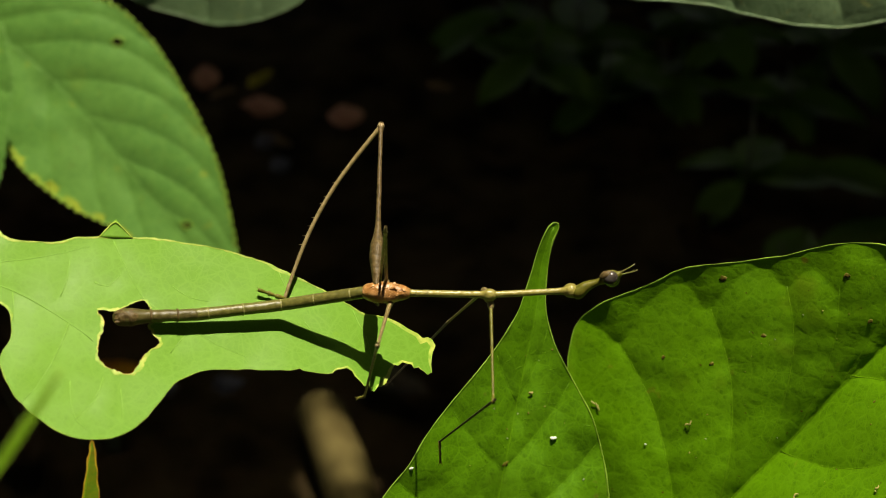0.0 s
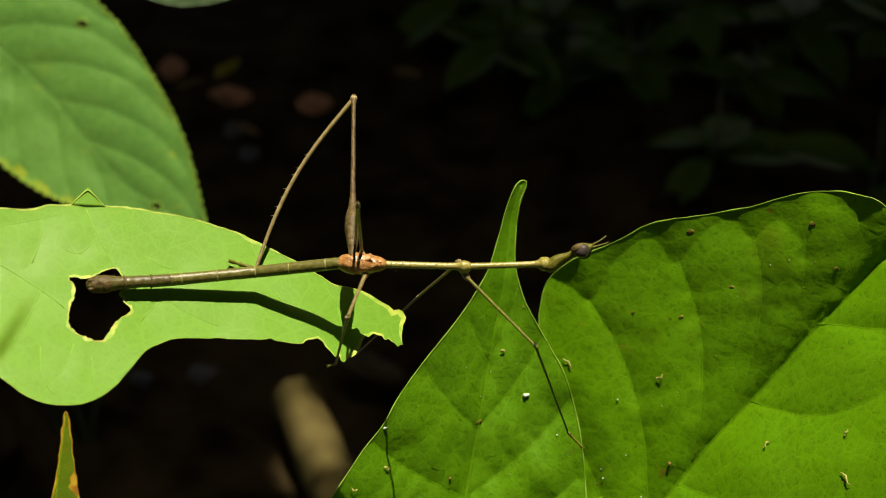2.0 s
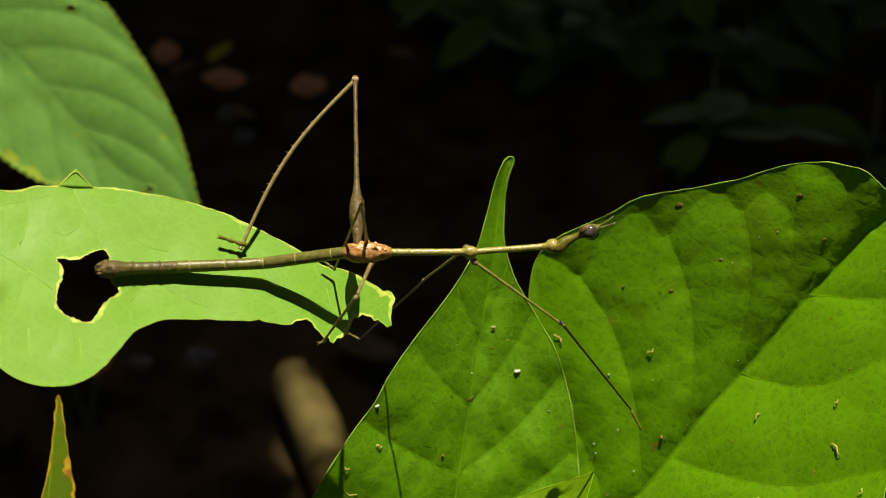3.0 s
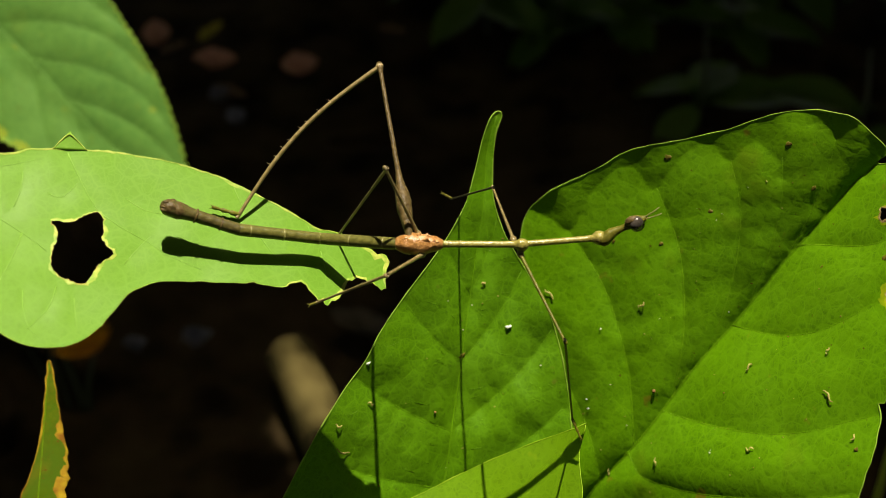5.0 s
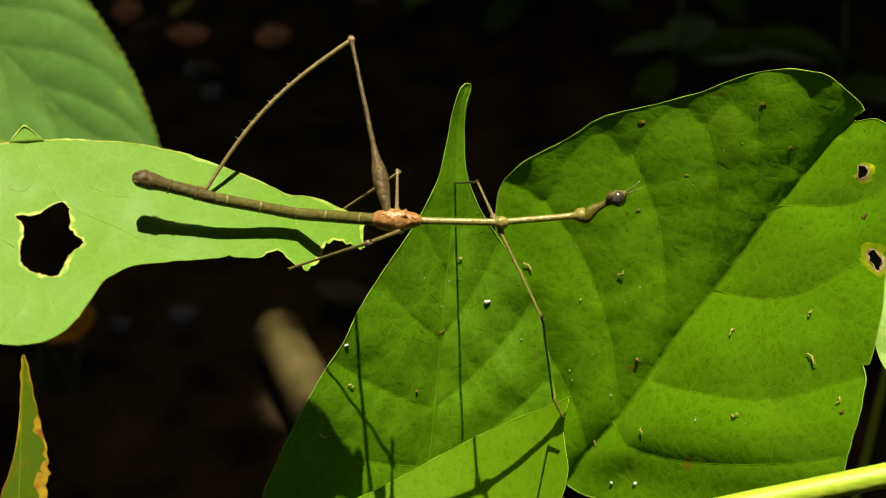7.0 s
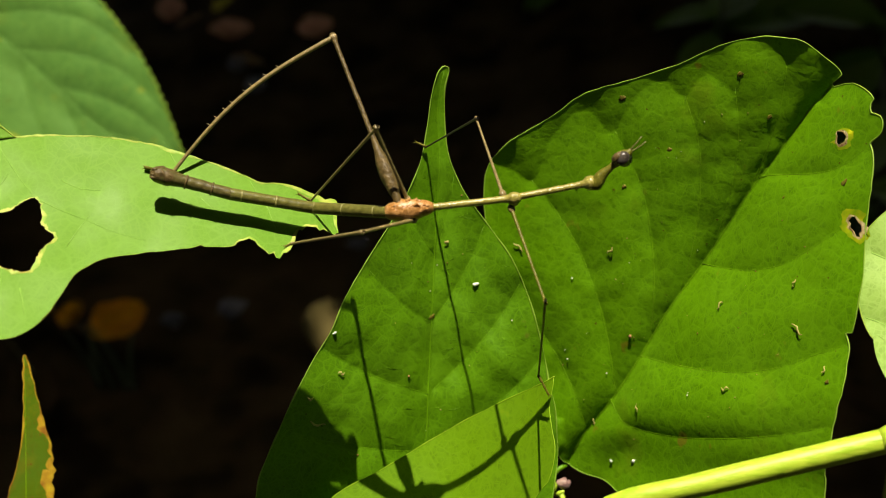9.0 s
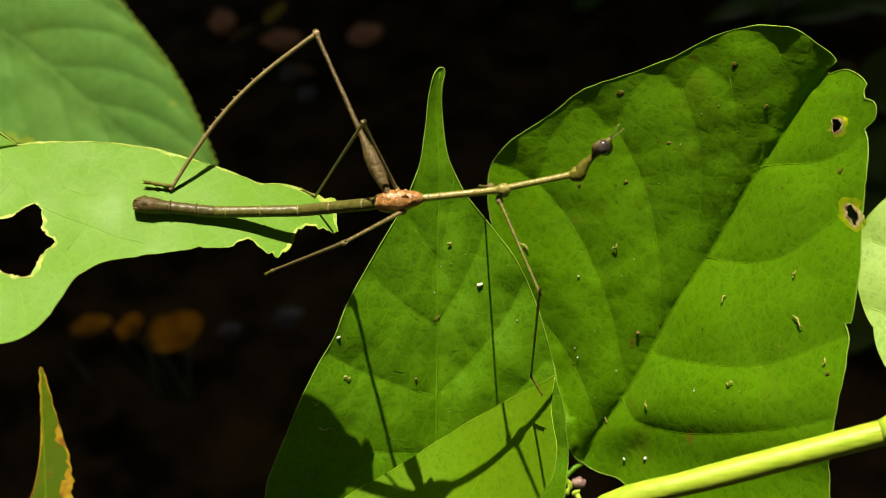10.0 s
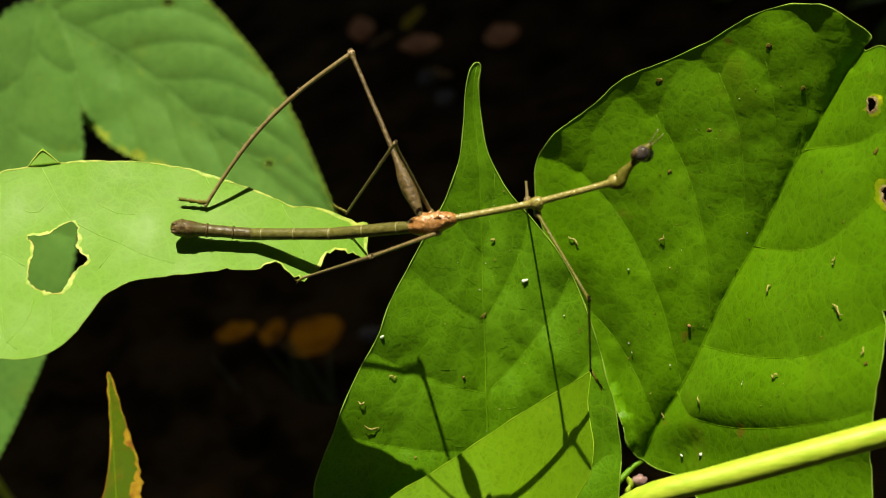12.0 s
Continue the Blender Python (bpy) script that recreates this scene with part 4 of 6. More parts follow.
litter_leaf("curled pinkish-brown dead leaf on the soil", 0, 0, 0, 0.022, 0.022, 0, LITTER_PINK, 0.016, 35, at=(-0.251, 0.815))
litter_leaf("pinkish-brown dead leaf on the soil", 0, 0, 0, 0.034, 0.018, -5, LITTER_PINK, 0.014, 30, at=(-0.198, 0.779))
litter_leaf("pinkish-brown dead leaf on the soil", 0, 0, 0, 0.028, 0.020, 8, LITTER_PINK, 0.014, 30, at=(-0.130, 0.772))
for x, y in ((-0.188, 0.732), (-0.171, 0.701)):
    litter_leaf("bluish-grey weathered leaf scrap on the soil", 0, 0, 0, 0.016, 0.014, 30, PEBBLE, 0.012, 25, at=(x, y))
for x, y, length, width, turn in ((-0.235, 0.80, 0.024, 0.010, 40), (-0.18, 0.735, 0.03, 0.012, -30), (-0.06, 0.83, 0.022, 0.012, -20)):
    litter_leaf("dim brown dead leaf on the soil", 0, 0, 0, length, width, turn, LITTER_BROWN, at=(x, y))
rnd = random.Random(11)
for _ in range(60):
    u, v = rnd.uniform(-420, 380), rnd.uniform(-160, 260)
    if -260 < u < 0 and v < -20:
        continue
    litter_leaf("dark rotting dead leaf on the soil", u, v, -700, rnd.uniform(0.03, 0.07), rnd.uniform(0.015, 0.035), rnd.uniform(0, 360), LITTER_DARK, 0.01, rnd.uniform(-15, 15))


def log():
    a, b = Vector((-0.1045, 0.450, 0.010)), Vector((-0.053, 0.325, 0.010))
    d = b - a
    root = new("dead_branch")
    root.location = (a + d * 0.5).xyz
    tagged(root, "pale rotting piece of branch on the soil", "branch")
    here = root.location.copy()
    share = np.concatenate([np.array([0.0, 0.006, 0.018, 0.035]), np.linspace(0.06, 1, 40)])
    pts = [a + d * s + Vector((0.0015 * noise.noise(Vector((s * 4, 2, 0))), 0, 0.001 * noise.noise(Vector((s * 3, 0, 0))))) - here for s in share]
    radii = [0.0150 * min(1, (0.35 + 0.65 * math.sqrt(min(s / 0.05, 1)))) * (1 + 0.08 * noise.noise(Vector((s * 7, 4, 0)))) for s in share]
    v, f = tube(pts, radii, 28)
    v = [Vector(p) + Vector((0, 0, 0.0012 * noise.noise(Vector(p) * 260) + 0.0008 * noise.noise(Vector(p) * 700))) for p in v]
    mesh_object("wood", v, f, WOOD, root)
    mesh_object("bark_strip", *tube([p + Vector((0.009, 0.001, 0.0085)) for p in pts[10:30]], [0.003 + 0.001 * noise.noise(Vector((k, 1, 0))) for k in range(20)], 8, 0.4), BARK, root, "dark strip of old bark")


log()
for u, v, r in ((-88, -10, 0.006), (-175, -48, 0.008), (-215, -52, 0.006), (-140, 20, 0.007)):
    g = on_ground(u, v, -700)
    ob = mesh_object("pebble", *[([tuple(1000 * 0.001 * np.array(p)) for p in crumb(r * 1000, u)[0]]), crumb(r * 1000, u)[1]], PEBBLE)
    ob.location = (g.x, g.y, r * 0.5)
    tagged(ob, "small grey pebble on the soil", "pebble", "pebbles")


def undergrowth():
    """Low dark plants behind, each a stem with drooping leaves."""
    r = random.Random(21)
    verts0, faces0 = [], []
    rows, cols = 8, 5
    for i in range(rows + 1):
        s = i / rows
        w = 0.32 * math.sin(math.pi * min(0.02 + 0.95 * s, 1)) ** 0.9
        for j in range(cols):
            q = j / (cols - 1) * 2 - 1
            verts0.append((s, q * w, 0.10 * abs(q) - 0.35 * s * s))
    for i in range(rows):
        for j in range(cols - 1):
            k = i * cols + j
            faces0.append((k, k + cols, k + cols + 1, k + 1))
    me = bpy.data.meshes.new("leaf")
    me.from_pydata(verts0, [], faces0)
    me.materials.append(UNDERGROWTH)
    me.polygons.foreach_set("use_smooth", [True] * len(me.polygons))
    for u, v in ((40, 150), (110, 165), (175, 120), (235, 170), (300, 110), (330, 190), (150, 60), (250, 40), (20, 210), (90, 230), (-40, 190), (15, 128), (60, 118), (95, 132), (135, 150), (200, 150), (-10, 160), (270, 140), (190, -60), (245, -20), (290, -85), (225, -120), (175, -10)):
        g = on_ground(u, v, -650)
        root = new("undergrowth_plant")
        h = r.uniform(0.05, 0.11)
        root.location = (g.x, g.y + 0.05, 0)
        tagged(root, "dim green seedling in deep shade on the forest floor", "plant", "undergrowth")
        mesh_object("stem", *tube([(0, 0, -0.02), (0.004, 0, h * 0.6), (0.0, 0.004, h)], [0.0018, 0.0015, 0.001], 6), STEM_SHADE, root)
        for k in range(r.randint(4, 7)):
            ob = new("leaf", me)
            ob.parent = root
            size = r.uniform(0.045, 0.08)
            ob.matrix_basis = pose(0, 0, h * r.uniform(0.55, 0.15), 0, r.uniform(-25, 15), k * 72 + r.uniform(-20, 20)) @ Matrix.Diagonal((size, size, size, 1))


undergrowth()


def grass_tuft():
    """A few narrow blades, shade put into their dark colour, standing up through the fallen leaves."""
    r = random.Random(5)
    root = new("grass_tuft")
    root.location = (-0.252, 0.418, 0.0)
    tagged(root, "small tuft of narrow grass blades, coloured dark for shade, among fallen leaves", "grass")
    for k in range(7):
        x, lean, h, w = r.uniform(-0.03, 0.03), r.uniform(-0.012, 0.012), r.uniform(0.022, 0.042), r.uniform(0.0012, 0.0022)
        y = r.uniform(-0.012, 0.012)
        verts, faces = [], []
        for i in range(9):
            q = i / 8
            half = w * (1 - q) ** 0.6 * (0.5 + q if q < 0.5 else 1)
            c = Vector((x + lean * q * q, y + 0.006 * q * q, -0.015 + (h + 0.015) * q))
            verts += [c + Vector((-half, 0, 0)), c + Vector((0, 0.0006, 0)), c + Vector((half, 0, 0))]
        for i in range(8):
            faces += [(3 * i, 3 * i + 1, 3 * i + 4, 3 * i + 3), (3 * i + 1, 3 * i + 2, 3 * i + 5, 3 * i + 4)]
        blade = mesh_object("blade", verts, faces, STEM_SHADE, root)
        thick = blade.modifiers.new("thick", "SOLIDIFY")
        thick.thickness = 0.0003


grass_tuft()


# ---- unseen canopy, added to shade the floor, with the gaps that let the sun flecks through ----
def canopy():
    r = random.Random(31)
    verts, faces = [], []
    gx, gy = SUN_FROM.x / SUN_FROM.z, SUN_FROM.y / SUN_FROM.z
    for k in range(13000):
        d, w = 7.0 * r.random() ** 0.75, r.uniform(0, 2 * math.pi)
        x, y, z = d * math.cos(w), d * math.sin(w), r.uniform(1.7, 2.6)
        px, py = x - gx * (z - 0.45), y - gy * (z - 0.45)
        off = math.hypot((px - GAP[0]) / GAP[2], (py - GAP[1]) / GAP[3])
        size = 0.16 if off < 3 else 0.34
        spare = math.hypot((px - SMALL_GAP[0]) / (SMALL_GAP[2] + 0.7 * size), (py - SMALL_GAP[1]) / (SMALL_GAP[3] + 0.7 * size))
        # small leaves added round the second gap trim its fleck to the branch
        if k >= 9000:
            size, z = 0.05, 2.0
            px, py = SMALL_GAP[0] + r.uniform(-0.28, 0.28), SMALL_GAP[1] + r.uniform(-0.32, 0.32)
            x, y = px + gx * (z - 0.45), py + gy * (z - 0.45)
            off = math.hypot((px - GAP[0]) / GAP[2], (py - GAP[1]) / GAP[3])
            spare = math.hypot((px - SMALL_GAP[0] + 0.28 * (py - SMALL_GAP[1])) / (SMALL_GAP[2] + 0.6 * size), (py - SMALL_GAP[1]) / (SMALL_GAP[3] + 0.6 * size))
        if off < 1 + 0.5 * size / min(GAP[2], GAP[3]) or spare < 1:
            continue
        m = pose(x, y, z, r.uniform(-25, 25), r.uniform(-25, 25), r.uniform(0, 360))
        i = len(verts)
        for a, b, c in ((-1, 0, 0), (-0.4, 0.45, 0.08), (0.3, 0.42, 0.06), (1, 0, -0.1), (0.3, -0.42, 0.06), (-0.4, -0.45, 0.08)):
            verts.append(m @ (Vector((a, b, c)) * size))
        faces += [(i, i + 1, i + 5), (i + 1, i + 2, i + 4, i + 5), (i + 2, i + 3, i + 4)]
    ob = mesh_object("unseen_canopy", verts, faces, LEAF_CANOPY, smooth=False)
    tagged(ob, "unseen canopy of broad leaves added overhead to block the sun, with two gaps", "canopy", kind="stuff")


canopy()


# ---- stick grasshopper ----
OLIVE = plain_material("olive_cuticle", (0.082, 0.080, 0.015), (0.128, 0.122, 0.027), 1500, 0.36, 0.5, 0.0002, spec=0.35)
GOLD = plain_material("golden_green_cuticle", (0.21, 0.185, 0.035), (0.31, 0.27, 0.07), 1800, 0.28, 0.7, 0.0002, spec=0.6)
RUST = plain_material("rust_red_cuticle", (0.28, 0.125, 0.030), (0.44, 0.23, 0.08), 1500, 0.3, 0.8, 0.0003, spec=0.5)
UMBER = plain_material("umber_cuticle", (0.060, 0.041, 0.014), (0.12, 0.083, 0.03), 1400, 0.45, 0.8, 0.0003, spec=0.2)
TAN = plain_material("tan_leg", (0.158, 0.118, 0.042), (0.235, 0.18, 0.078), 1600, 0.32, 0.4, 0.0002, spec=0.45)
LEG_GREEN = plain_material("drab_leg", (0.085, 0.083, 0.009), (0.135, 0.126, 0.017), 1600, 0.4, 0.4, 0.0002, spec=0.2)
DARK_SHIN = plain_material("blackish_shin", (0.03, 0.024, 0.013), (0.06, 0.045, 0.025), 1600, 0.4)
EYE = plain_material("grey_violet_eye", (0.034, 0.028, 0.022), (0.08, 0.068, 0.055), 900, 0.14, 0.0, 0.0001)
THORN = plain_material("ivory_thorn", (0.3, 0.22, 0.1), (0.4, 0.31, 0.16), 900, 0.5)
SEAM = plain_material("pale_seam", (0.24, 0.225, 0.075), (0.19, 0.18, 0.05), 1500, 0.4)

OLIVE_BROWN = plain_material("olive_brown_cuticle", (0.062, 0.052, 0.014), (0.10, 0.086, 0.025), 1500, 0.38, 0.5, 0.0002, spec=0.3)

insect = new("stick_grasshopper")
tagged(insect, "slender olive stick grasshopper with rust-red thorax and five thin legs", "grasshopper")


def piece(name, mesh, material, label="", parent=insect):
    return mesh_object(name, *mesh, material, parent, label)


wrinkles = [lathe([(x - 0.6, 0.1), (x - 0.2, 0.24), (x + 0.25, 0.23), (x + 0.6, 0.08)], 7, lambda q, y=y, z=z: (0.9 * y + 0.4 * (q - q // 1), 0.94 * z), 0.25, x * 3)
            for x, y, z in ((-2.1, 0.5, 1.0), (-1.4, -0.6, 1.0), (-0.7, 0.3, 1.15), (0.0, -0.7, 0.95), (0.6, 0.4, 1.1), (1.2, -0.5, 0.95), (1.8, 0.2, 0.85),
                            (-1.8, -1.1, 0.5), (-0.9, -1.2, 0.4), (0.2, -1.15, 0.35), (1.1, -0.95, 0.4), (-0.4, 1.15, 0.5), (0.8, 1.0, 0.45))]
thorax = piece("thorax", lathe([(-3.6, 0.7), (-2.9, 1.15), (-2.0, 1.42), (-0.5, 1.42), (0.8, 1.28), (2.0, 1.02), (2.9, 0.6)], 18, None, 0.22, 1.0, 0.9), RUST, "wrinkled rust-red thorax")
for fold in wrinkles:
    piece("wrinkle", fold, RUST, "", thorax)
piece("front_body", lathe([(2.5, 0.6), (3.2, 0.48), (8, 0.47), (12.6, 0.5), (13.2, 0.75), (13.9, 0.85), (14.6, 0.55)], 12, None, 0.07, 2.0), GOLD)
for at_x in (3.6, 5.2):
    piece("seam", lathe([(at_x, 0.49), (at_x + 0.12, 0.53), (at_x + 0.25, 0.49)], 12), SEAM)
piece("hip_joint", ball((13.7, -0.5, -0.6), (0.75, 0.6, 0.6)), GOLD, "knobbly yellow-green joint of the forelegs")
neck_rod = piece("neck_rod", lathe([(-0.5, 0.5), (0.6, 0.45), (6, 0.43), (9.6, 0.45), (10.3, 0.6), (10.7, 0.92), (11.5, 0.98), (11.9, 0.7)], 12, None, 0.08, 3.0), GOLD)
head = piece("head", merged(lathe([(-0.9, 0.5), (-0.3, 0.95), (0.8, 0.95), (2.2, 0.62), (3.4, 0.45), (4.2, 0.66), (5.0, 0.92), (5.8, 0.8), (6.6, 0.22)], 12,
                                  lambda x: (-0.35 * math.exp(-((x - 0.4) / 0.9) ** 2), 0.0), 0.10, 4.0)), LEG_GREEN, "long cone-shaped head")
for side in (1, -1):
    piece("eye", ball((5.15, 0.12 * side - 0.25, 0.62 * side), (1.05, 0.98, 0.78), 14, 20), EYE, "glossy grey-violet bulging eye", head)
    curve = spline([(6.4, 0.15 * side, 0.1), (7.2, 0.22 * side, 0.3), (8.1, 0.34 * side, 0.5), (8.9, 0.44 * side + 0.1, 0.5)], 0.3)
    piece("antenna", tube(curve * MM, [0.10 * MM * (1 - 0.5 * i / len(curve)) for i in range(len(curve))], 6), SEAM, "short pale thread-like antenna", head)

piece("brow", ball((4.75, 0.42, 0.72), (0.95, 0.62, 0.66), 10, 14), UMBER, "brown ridge over the eye", head)
piece("snout", lathe([(5.4, 0.75), (6.0, 0.6), (6.6, 0.34), (6.9, 0.12)], 10, None, 0.08, 5.0), LEG_GREEN, "pointed brow between the antennae", head)
abdomen_front = piece("abdomen_front", lathe([(-0.6, 0.65), (0.4, 0.80), (4, 0.84), (8, 0.84), (12.0, 0.81), (12.6, 0.52)], 14, None, 0.04, 5.0), OLIVE)
abdomen_middle = piece("abdomen_middle", lathe([(-0.6, 0.52), (0, 0.81), (4, 0.80), (8, 0.81), (11.7, 0.83), (12.3, 0.52)], 14, None, 0.04, 6.0), OLIVE)
abdomen_tail = piece("abdomen_tail", lathe([(-0.6, 0.52), (0, 0.83), (3, 0.83), (5.6, 0.86), (7.2, 0.95), (8.6, 1.15), (9.8, 1.16), (10.6, 0.85), (11.0, 0.3)], 14, None, 0.08, 7.0), OLIVE_BROWN)
piece("tail_cap", lathe([(7.6, 0.9), (8.2, 1.1), (8.8, 1.21), (9.3, 1.16), (9.7, 1.24), (10.2, 1.12), (10.7, 0.92), (11.2, 0.35)], 16, None, 0.22, 9.0), UMBER, "wrinkled dark brown tip of the abdomen", abdomen_tail)
for holder, spots in ((abdomen_front, (2.0, 7.2)), (abdomen_middle, (0.2, 5.4, 10.2)), (abdomen_tail, (2.6, 6.2))):
    for at_x in spots:
        r = 0.86 if holder is not abdomen_tail else 0.89 + 0.02 * at_x
        piece("segment_ring", lathe([(at_x - 0.14, r - 0.05), (at_x, r + 0.03), (at_x + 0.14, r - 0.05)], 14), SEAM if holder is not abdomen_tail else UMBER, "", holder)
for y in (-0.5, 0.2, 0.6):
    piece("tail_plate", ball((10.6, y, 0.5), (0.5, 0.3, 0.5), 6, 8), UMBER, "", abdomen_tail)

HIND_BOW = Vector((0.0, 0.69, -0.72))


def hind_bend(x):
    b = 1.9 * math.sin(math.pi * min(max(x / 29.5, 0), 1))
    return HIND_BOW.y * b, HIND_BOW.z * b


hind_femur = piece("hind_femur", lathe([(-0.6, 0.42), (0.6, 0.58), (2.2, 0.85), (4.2, 1.1), (6.0, 1.02), (7.6, 0.66), (9.2, 0.44), (11.5, 0.36), (16, 0.33), (23, 0.3), (25.6, 0.36), (26.4, 0.55), (27.1, 0.4)], 12, None, 0.10, 8.0),
                   UMBER, "swollen brown hind thigh with a thin end")
piece("knee", ball((26.5, 0, 0), (0.62, 0.55, 0.55), 8, 10), THORN, "pale amber knee", hind_femur)
hind_tibia = piece("hind_shin", lathe([(-0.3, 0.35), (0.5, 0.36), (8, 0.32), (20, 0.3), (28.4, 0.27), (29.9, 0.38)], 8, hind_bend), TAN, "long bowed thorny shin")
for x in (8.5, 10.6, 13.0, 14.2, 16.6, 18.0, 19.6, 21.0):
    y, z = hind_bend(x)
    piece("thorn", spike(x, y, z, 0.25, HIND_BOW.y * 0.75, HIND_BOW.z * 0.75, 0.13), THORN, "", hind_tibia)


def foot(name, length, r=0.2):
    toes = [(0, r), (length * 0.3, r * 1.25), (length * 0.36, r * 0.7), (length * 0.6, r * 1.2), (length * 0.66, r * 0.7), (length * 0.95, r), (length, r * 0.5)]
    return piece(name, merged(lathe(toes, 7), spike(length * 0.95, 0, 0, 0.5, 0.35, 0.1, 0.09), spike(length * 0.95, 0, 0, 0.5, -0.3, 0.1, 0.09)), LEG_GREEN)


def thin_leg(which, thigh, shin, toe, r, shin_mat, thigh_mat):
    a = piece(which + "_femur", lathe([(-0.5, r), (0.6, r * 1.25), (thigh * 0.5, r), (thigh - 0.7, r * 0.95), (thigh, r * 1.5), (thigh + 0.4, r)], 9, None, 0.05, thigh), thigh_mat)
    piece("hip", ball((0.2, 0, 0), (0.7, 0.5, 0.5), 8, 10), TAN, "", a)
    b = piece(which + "_shin", lathe([(-0.3, r), (0.3, r), (shin * 0.5, r * 0.8), (shin - 0.6, r * 0.75), (shin, r)], 8), shin_mat)
    return a, b, foot(which + "_foot", toe)


hind_foot = foot("hind_foot", 4.0, 0.3)
left_mid = thin_leg("middle", 12.0, 20.5, 2.0, 0.22, TAN, TAN)
right_mid = thin_leg("middle", 12.0, 17.0, 1.0, 0.24, TAN, TAN)
left_fore = thin_leg("fore", 15.0, 26.0, 1.9, 0.19, DARK_SHIN, TAN)
right_fore = thin_leg("fore", 15.0, 26.0, 3.2, 0.2, DARK_SHIN, LEG_GREEN)


# ---- what moves ----
def aim(x, y, z, u, v, w, base="X"):
    """The pose of a part that starts at (x, y, z) and points at (u, v, w), millimetres in the insect's space, turned the short way from a base axis."""
    axis = {"X": Vector((1, 0, 0)), "-X": Vector((-1, 0, 0)), "Y": Vector((0, 1, 0)), "-Y": Vector((0, -1, 0)), "-Z": Vector((0, 0, -1))}[base]
    first = Vector((1, 0, 0)).rotation_difference(axis) if base != "-X" else Euler((0, 0, math.pi)).to_quaternion()
    turn = axis.rotation_difference(Vector((u - x, v - y, w - z)).normalized()) @ first
    return Matrix.Translation((x * MM, y * MM, z * MM)) @ turn.to_matrix().to_4x4()


def on_slant(u, v, n, rx, ry, rz):
    """A pose from millimetres and degrees in the slanted frame."""
    return SLANT @ pose(u * MM, v * MM, n * MM, rx, ry, rz)


def motions():
    walk(chewed, [
        (0, on_slant(-39.21, 4.06, 0.35, 0.32, -0.10, 2.45)),
        (0.5, on_slant(-39.08, 3.74, -0.04, 0.36, -0.20, 2.74)),
        (1, on_slant(-39.25, 3.46, -0.49, 0.29, -0.16, 2.10)),
        (1.5, on_slant(-38.81, 3.38, -0.32, 0.38, -0.07, 2.07)),
        (2, on_slant(-39.10, 3.04, 0.09, 0.25, -0.13, 0.34)),
        (2.5, on_slant(-39.07, 3.33, 0.58, -0.05, 0.05, 0.23)),
        (4.5, on_slant(-38.91, 1.33, -0.52, 0.19, -0.05, -3.72)),
        (5, on_slant(-38.25, 2.34, -0.62, 0.08, 0.06, -1.39)),
        (5.5, on_slant(-37.96, 2.74, -0.86, 0.20, 0.03, 0.22)),
        (6, on_slant(-37.61, 2.74, -0.63, 0.40, -0.02, 1.77)),
        (6.5, on_slant(-37.67, 3.19, -0.47, 0.23, 0.03, 2.11)),
        (7, on_slant(-37.80, 3.06, -0.25, 0.07, 0.18, 2.46)),
        (9, on_slant(-37.81, 3.98, -0.16, 0.46, -0.00, 1.92)),
        (9.5, on_slant(-37.77, 4.08, -0.28, -0.29, -0.02, 1.52)),
        (10, on_slant(-36.64, 4.56, -0.04, -0.05, -0.12, 1.72)),
        (10.5, on_slant(-36.74, 4.63, -0.20, -0.72, -0.28, 0.63)),
        (11, on_slant(-37.05, 3.26, 0.57, 0.42, 0.23, -0.29)),
        (11.5, on_slant(-36.70, 2.80, 0.50, 0.29, 0.22, -0.12)),
        (12, on_slant(-36.01, 2.68, 0.14, -0.44, -0.55, -1.52)),
    ])
    walk(insect, [
        (0, on_slant(-9.73, 10.84, 39.43, 0.32, 2.00, 2.62)),
        (0.5, on_slant(-9.67, 10.26, 39.09, 0.36, 1.87, 2.62)),
        (1, on_slant(-9.80, 9.85, 38.63, 0.29, 1.90, 2.51)),
        (1.5, on_slant(-9.16, 9.65, 38.76, 0.37, 1.99, 2.73)),
        (2, on_slant(-8.82, 8.75, 39.19, 0.25, 1.97, 0.86)),
        (2.5, on_slant(-7.54, 8.70, 39.55, -0.05, 2.12, 1.85)),
        (4.5, on_slant(-0.42, 1.57, 38.53, 0.19, 2.06, 0.49)),
        (5, on_slant(2.55, 2.24, 38.34, 0.09, 2.22, 0.26)),
        (5.5, on_slant(3.38, 2.22, 38.12, 0.20, 2.16, -0.81)),
        (6, on_slant(3.67, 2.56, 38.38, 0.40, 2.17, -2.12)),
        (6.5, on_slant(3.60, 2.74, 38.50, 0.22, 2.21, -1.65)),
        (7, on_slant(3.44, 2.71, 38.62, 0.05, 2.35, -3.21)),
        (9, on_slant(9.30, 1.87, 38.81, 0.46, 2.22, 2.06)),
        (9.5, on_slant(9.71, 1.86, 38.75, -0.29, 2.18, 1.58)),
        (10, on_slant(9.70, 3.30, 39.06, -0.05, 2.14, 0.00)),
        (10.5, on_slant(9.74, 2.69, 39.06, -0.72, 1.94, 0.53)),
        (11, on_slant(10.18, 0.50, 39.36, 0.43, 2.43, 3.04)),
        (11.5, on_slant(11.03, 0.23, 39.31, 0.30, 2.40, 3.09)),
        (12, on_slant(11.78, -0.32, 39.61, -0.48, 1.67, 2.84)),
    ])
